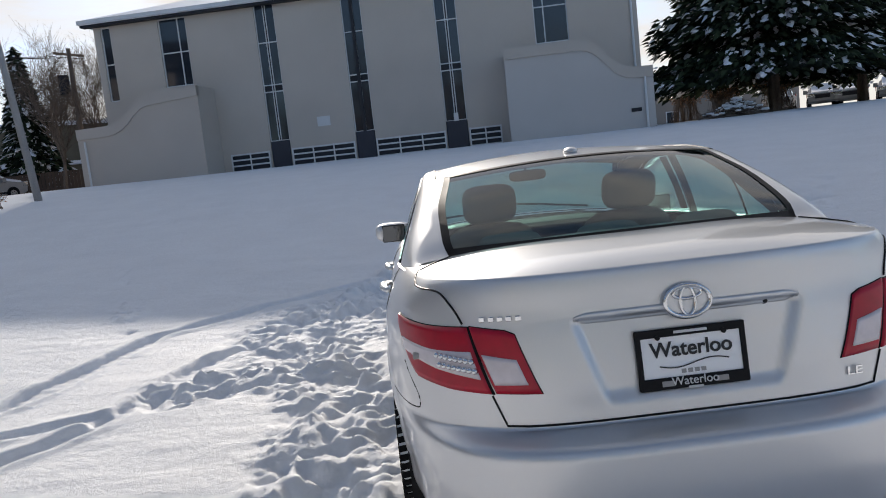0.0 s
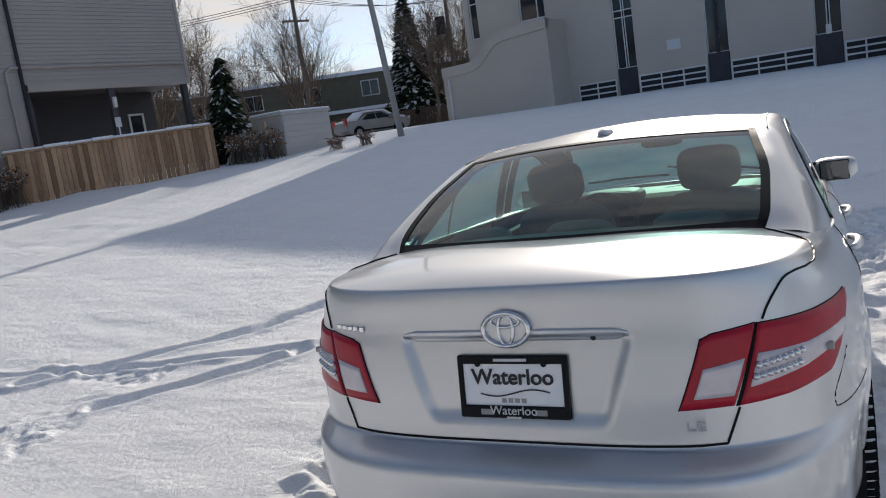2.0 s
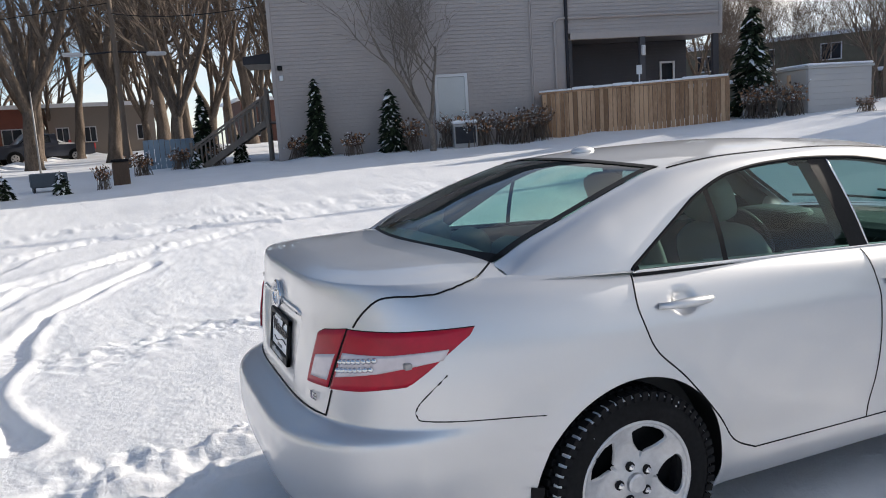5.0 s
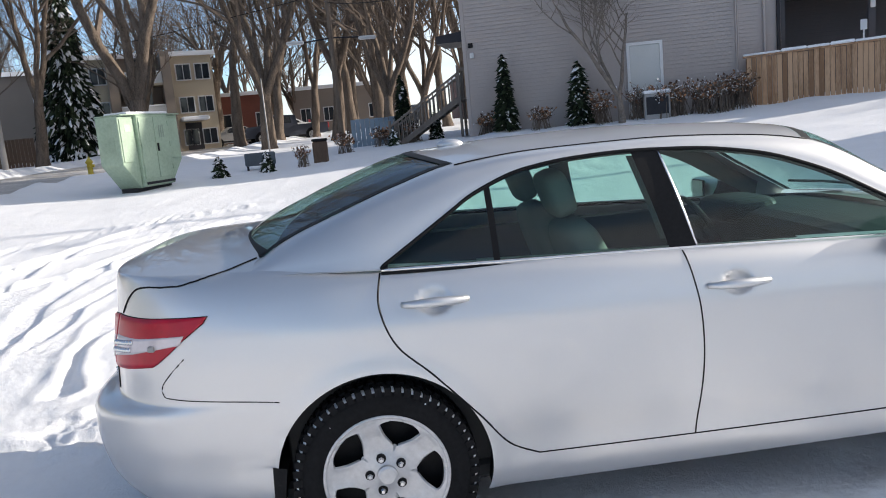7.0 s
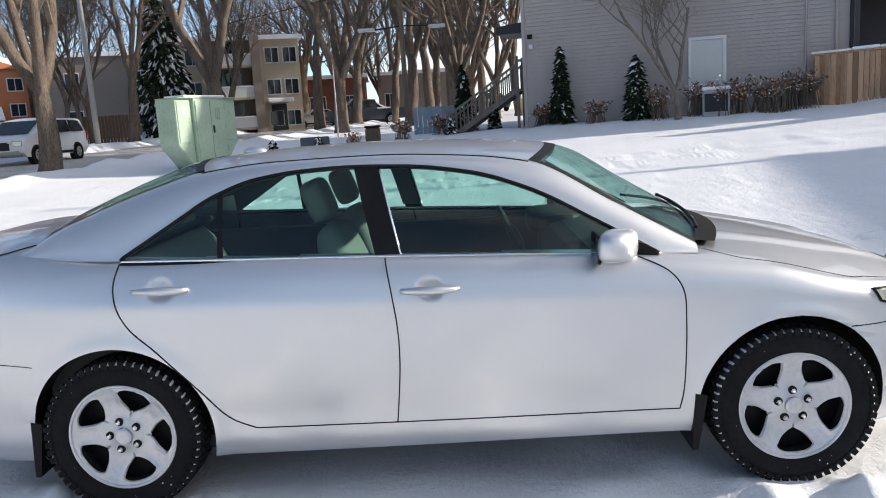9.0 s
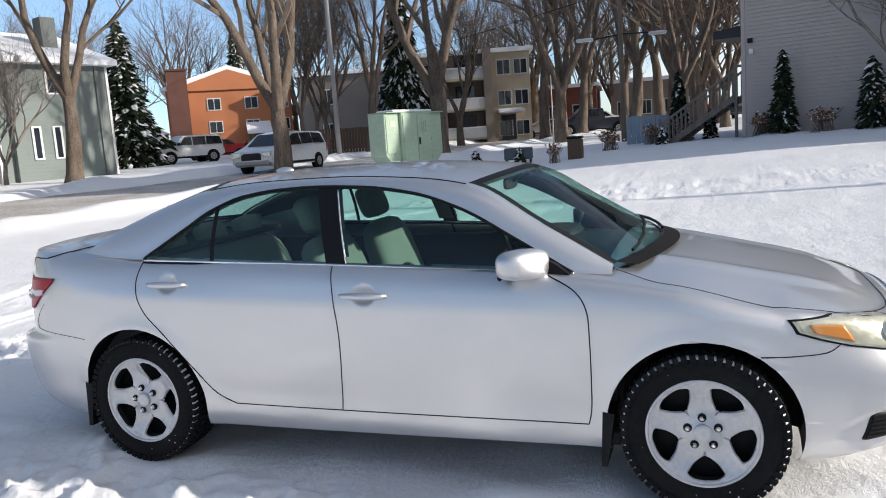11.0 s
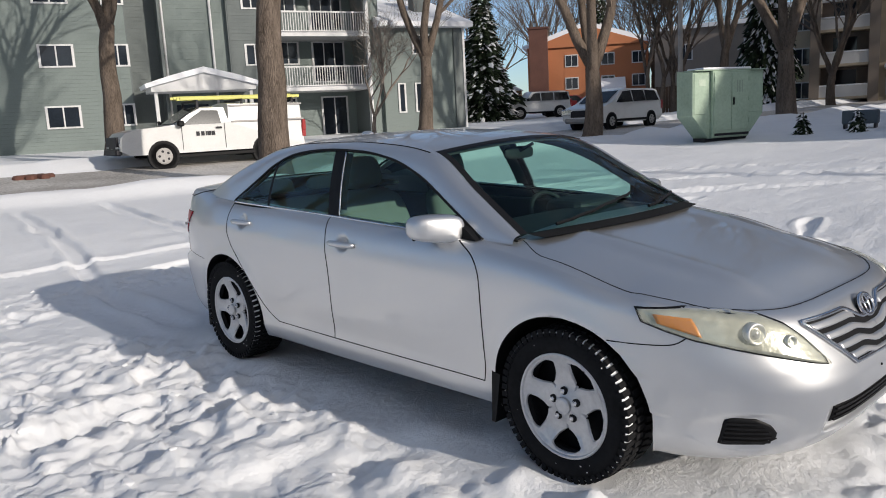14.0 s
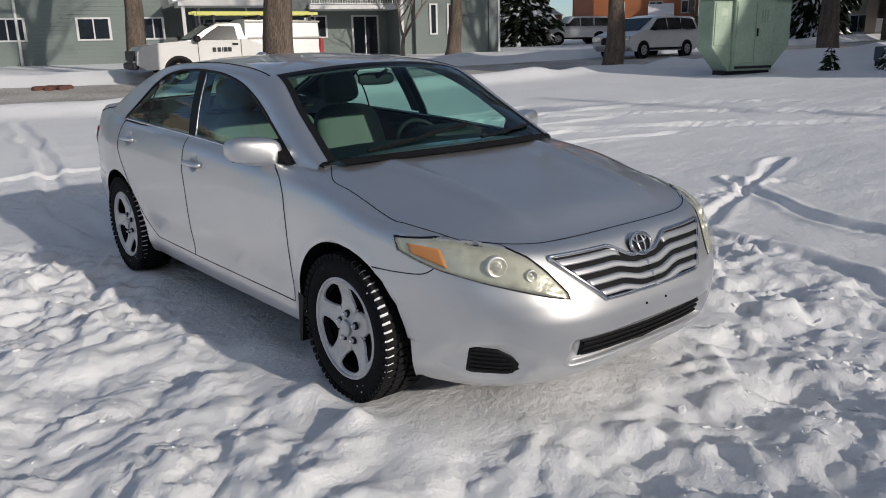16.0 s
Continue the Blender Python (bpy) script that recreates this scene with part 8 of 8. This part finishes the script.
def make_wheel():
    """A winter tyre with tread blocks on a five-spoke wheel, outer face at +x."""
    w = part("wheel", bmesh.new(), RUBBER, car, "winter tyre on a five-spoke silver wheel")
    prof = [(-0.095, 0.205), (-0.112, 0.235), (-0.116, 0.275), (-0.106, 0.306), (-0.088, 0.3175), (0.088, 0.3175), (0.106, 0.306), (0.116, 0.275), (0.112, 0.235), (0.095, 0.207), (0.06, 0.20)]
    n = 72
    v = np.array([[[px, r * math.cos(a), r * math.sin(a)] for px, r in prof] for a in np.linspace(0, 2 * math.pi, n + 1)])
    part("tyre", grid_mesh("tyre", v[:, ::-1]), RUBBER, w)
    bm = bmesh.new()
    for i in range(58):
        a = 2 * math.pi * i / 58
        for x0, x1, sh in ((0.062, 0.114, 0.0), (0.010, 0.056, 0.5), (-0.052, -0.006, 0.0), (-0.112, -0.058, 0.5)):
            aa = a + sh * 2 * math.pi / 58
            add_box(bm, (x0, -0.0118, 0.308 if abs(x0 + x1) < 0.13 else 0.296), (x1, 0.0118, 0.331 if abs(x0 + x1) < 0.13 else 0.3265), 0.0, Matrix.Rotation(aa, 4, "X") @ Matrix.Rotation(radians(7 if x0 > 0 else -7), 4, "Z"))
    part("tread", bm, RUBBER, w)
    bm = bmesh.new()
    rs = random.Random(4)
    for i in range(14):
        a = rs.uniform(0, 6.283)
        x, r = rs.choice(((0.117, rs.uniform(0.24, 0.30)), (rs.uniform(0.02, 0.1), 0.322), (0.108, 0.312)))
        bmesh.ops.create_icosphere(bm, subdivisions=1, radius=rs.uniform(0.001, 0.0035), matrix=Matrix.Rotation(a, 4, "X") @ Matrix.Translation((x, 0, r)))
    tagged(part("snow_flecks", bm, SNOW_CAP, w), kind="stuff")
    part("packed_snow", lathe("packed_snow", [(0.075, 0.3208), (0.098, 0.3198), (0.1095, 0.311)], 90), SNOW_CAP, w, "thin snow packed between the tread blocks")
    part("barrel", grid_mesh("barrel", np.array([[[px, r * math.cos(a), r * math.sin(a)] for px, r in ((-0.08, 0.206), (0.03, 0.204))] for a in np.linspace(0, 2 * math.pi, 49)])), DARK_METAL, w)
    bm = bmesh.new()
    tube(bm, [(-0.02, 0, 0), (0.0, 0, 0)], 0.203, 40)
    part("brake_shield", bm, BLACK, w)
    # face: a polar grid with five openings
    rr = np.concatenate([np.linspace(0, 0.094, 14), [0.098], np.linspace(0.1003, 0.1879, 34), [0.191], np.linspace(0.195, 0.212, 6)])
    cc = np.arange(401)
    C, R = np.meshgrid(cc, rr, indexing="ij")
    part_way = ((C % 80) - 40) / 40.0                        # zero in the middle of an opening
    edge_at = np.maximum(spread_at(np.clip(R, 0.1003, 0.1879)), 0.10)
    ph = np.where(np.abs(part_way) <= 0.5, part_way * 2 * edge_at,
                  np.sign(part_way) * (edge_at + (np.abs(part_way) - 0.5) * 2 * (math.pi / 5 - edge_at)))
    T = (C // 80) * 2 * math.pi / 5 + math.pi / 5 + ph
    x = 0.078 - 0.012 * smooth(0.03, 0.09, R) + 0.026 * smooth(0.10, 0.20, R)
    width = spread_at(R)
    gap = (np.abs(ph) - width) * np.maximum(R, 0.06)                  # metres from an opening's edge
    x = x - 0.010 * smooth(0.006, 0.0, gap) * (R > 0.085) * (R < 0.194)
    x = x - 0.006 * smooth(0.30, 0.10, math.pi / 5 - np.abs(ph)) * smooth(0.10, 0.14, R) * smooth(0.20, 0.18, R)
    x = x + 0.006 * smooth(0.04, 0.03, R)
    v = np.stack([x, R * np.cos(T), R * np.sin(T)], -1)
    fr = (R[:-1, :-1] + R[1:, 1:]) / 2
    hole = (np.abs((C[:-1, :-1] % 80) + 0.5 - 40) < 20) & (fr > 0.1003) & (fr < 0.1879)
    part("rim", grid_mesh("rim", v, ~hole), RIM, w)
    part("rim_lip", lathe("rim_lip", [(0.060, 0.213), (0.092, 0.2145), (0.1005, 0.209), (0.098, 0.200), (0.07, 0.196)], 72), RIM, w)
    for i in range(5):
        a = 2 * math.pi * i / 5
        c = (0.070, 0.058 * math.cos(a), 0.058 * math.sin(a))
        bm = bmesh.new()
        tube(bm, [c, (0.088, c[1], c[2]), (0.094, c[1], c[2])], [0.0115, 0.0105, 0.006], 6)
        part("lug_nut", bm, CHROME, w)
        bm = bmesh.new()
        tube(bm, [(0.070, c[1], c[2]), (0.0775, c[1], c[2])], 0.0165, 12)
        part("lug_seat", bm, BLACK, w)
    bm = bmesh.new()
    tube(bm, [(0.07, 0, 0), (0.094, 0, 0), (0.098, 0, 0)], [0.036, 0.034, 0.026], 24)
    part("hub_cap", bm, RIM, w)
    return w


wheel = make_wheel()
for o in wheel.children:
    if o.name.split(".")[0] in ("tyre", "tread", "packed_snow", "snow_flecks"):
        o.data.transform(Matrix.Diagonal((1, 1.01, 1.01, 1)))
    else:
        o.data.transform(Matrix.Translation((0.010, 0, 0)) @ Matrix.Diagonal((1, 1.075, 1.075, 1)))
wheel.matrix_basis = pose(0.82, 0, WHEEL_R) @ pose(0, 0, 0, 34, 0, 0)
for x, y, turn, spin in ((0.795, 2.775, 0, 21), (-0.82, 0, 180, 15), (-0.795, 2.775, 180, 65)):
    copy_thing(wheel, pose(x, y, WHEEL_R, 0, 0, turn) @ pose(0, 0, 0, spin, 0, 0))  # the four wheels share their meshes
for s in (1, -1):
    for yc in (0.0, 2.775):
        a = np.linspace(-0.25, math.pi + 0.25, 40)
        rows = []
        for t in a:
            yy, zz = yc + ARCH_R * math.cos(t), WHEEL_R + ARCH_R * math.sin(t)
            xo = abs(on_skin(yy, max(zz, 0.245)).x) - 0.005
            rows.append([[x * s, yc + r * math.cos(t), max(WHEEL_R + r * math.sin(t), 0.215)] for x, r in ((xo, ARCH_R + 0.0005), (xo - 0.02, ARCH_R + 0.003), (0.6, ARCH_R + 0.012), (0.5, ARCH_R + 0.012), (0.499, 0.05))])
        v = np.array(rows)
        part("wheel_liner", grid_mesh("liner", v if s < 0 else v[:, ::-1]), BLACK, car)

# ---- cabin ----
SEAT = mat("light_grey_seat_cloth", (0.24, 0.23, 0.205), 0.9, var=0.12, scale=5, fine=120, bump=0.2, depth=0.002, local=True)
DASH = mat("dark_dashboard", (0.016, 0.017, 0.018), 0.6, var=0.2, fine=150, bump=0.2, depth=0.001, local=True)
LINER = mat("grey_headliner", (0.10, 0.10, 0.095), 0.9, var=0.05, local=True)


def pad(lo, hi, round_=0.05, m=None):
    """A cushion: a box rounded towards a superellipsoid."""
    bm = bmesh.new()
    bmesh.ops.create_cube(bm, size=1)
    bmesh.ops.subdivide_edges(bm, edges=bm.edges, cuts=5, use_grid_fill=True)
    c = [(a + b) / 2 for a, b in zip(lo, hi)]
    h = [(b - a) / 2 for a, b in zip(lo, hi)]
    for v in bm.verts:
        q = Vector(v.co) * 2
        r = max(abs(q.x), abs(q.y), abs(q.z))
        sp = (abs(q.x) ** 4 + abs(q.y) ** 4 + abs(q.z) ** 4) ** 0.25
        q = q * (r / sp)
        v.co = Vector([c[i] + h[i] * q[i] for i in range(3)])
    if m is not None:
        bmesh.ops.transform(bm, matrix=m, verts=bm.verts)
    return bm


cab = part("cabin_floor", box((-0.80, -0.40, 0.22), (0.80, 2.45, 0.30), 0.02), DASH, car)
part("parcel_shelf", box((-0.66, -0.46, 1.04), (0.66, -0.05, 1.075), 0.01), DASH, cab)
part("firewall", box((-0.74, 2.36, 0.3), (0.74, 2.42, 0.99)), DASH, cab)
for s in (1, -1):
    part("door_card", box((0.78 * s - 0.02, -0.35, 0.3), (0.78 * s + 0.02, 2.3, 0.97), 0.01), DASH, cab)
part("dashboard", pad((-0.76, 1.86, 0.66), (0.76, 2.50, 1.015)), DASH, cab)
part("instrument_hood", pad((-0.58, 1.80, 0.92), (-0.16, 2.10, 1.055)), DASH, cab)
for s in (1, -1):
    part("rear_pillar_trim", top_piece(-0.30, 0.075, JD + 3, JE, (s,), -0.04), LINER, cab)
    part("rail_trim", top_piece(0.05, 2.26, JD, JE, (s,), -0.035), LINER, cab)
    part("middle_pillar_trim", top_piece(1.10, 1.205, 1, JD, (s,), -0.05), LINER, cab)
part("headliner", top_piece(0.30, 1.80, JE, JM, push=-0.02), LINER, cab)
for s in (1, -1):
    seat = part("front_seat", bmesh.new(), SEAT, cab, "light grey cloth front seat")
    xs = 0.37 * s
    part("seat_cushion", pad((xs - 0.26, 1.02, 0.42), (xs + 0.26, 1.55, 0.60)), SEAT, seat, smooth=True)
    mb = Matrix.Translation((xs, 1.06, 0.52)) @ Matrix.Rotation(radians(20), 4, "X")
    part("seat_back", pad((-0.26, -0.08, 0.0), (0.26, 0.08, 0.64), m=mb), SEAT, seat, smooth=True)
    part("head_rest", pad((-0.14, -0.055, 0.66), (0.14, 0.055, 0.86), m=mb), SEAT, seat, smooth=True)
bench = part("rear_bench", bmesh.new(), SEAT, cab, "grey cloth rear bench")
part("seat_cushion", pad((-0.68, 0.10, 0.40), (0.68, 0.62, 0.60)), SEAT, bench, smooth=True)
mb = Matrix.Translation((0, 0.10, 0.52)) @ Matrix.Rotation(radians(24), 4, "X")
part("seat_back", pad((-0.68, -0.07, 0.0), (0.68, 0.07, 0.58), m=mb), SEAT, bench, smooth=True)
for x in (-0.40, 0, 0.40):
    part("head_rest", pad((x - 0.13, -0.05, 0.57), (x + 0.13, 0.05, 0.70), m=mb), SEAT, bench, smooth=True)
sw = part("steering_wheel", bmesh.new(), DASH, cab)
SM = Matrix.Translation((-0.37, 1.74, 0.90)) @ Matrix.Rotation(radians(-62), 4, "X")
bm = bmesh.new()
tube(bm, [SM @ Vector((0.185 * math.cos(a), 0.185 * math.sin(a), 0)) for a in np.linspace(0, 2 * math.pi, 36)], 0.015, 8, cap=False)
part("wheel_rim", bm, DASH, sw, smooth=True)
part("wheel_hub", pad((-0.09, -0.07, -0.03), (0.09, 0.07, 0.03), m=SM), DASH, sw, smooth=True)
part("wheel_spoke", box((-0.18, -0.02, -0.012), (0.18, 0.03, 0.008), 0.005, SM), DASH, sw)
part("rear_view_mirror", pad((-0.12, 1.78, 1.30), (0.12, 1.81, 1.37)), DASH, cab, smooth=True)
bm = bmesh.new()
tube(bm, [(0, 1.80, 1.34), (0, 1.90, 1.385)], 0.01, 6)
part("mirror_stalk", bm, DASH, cab)
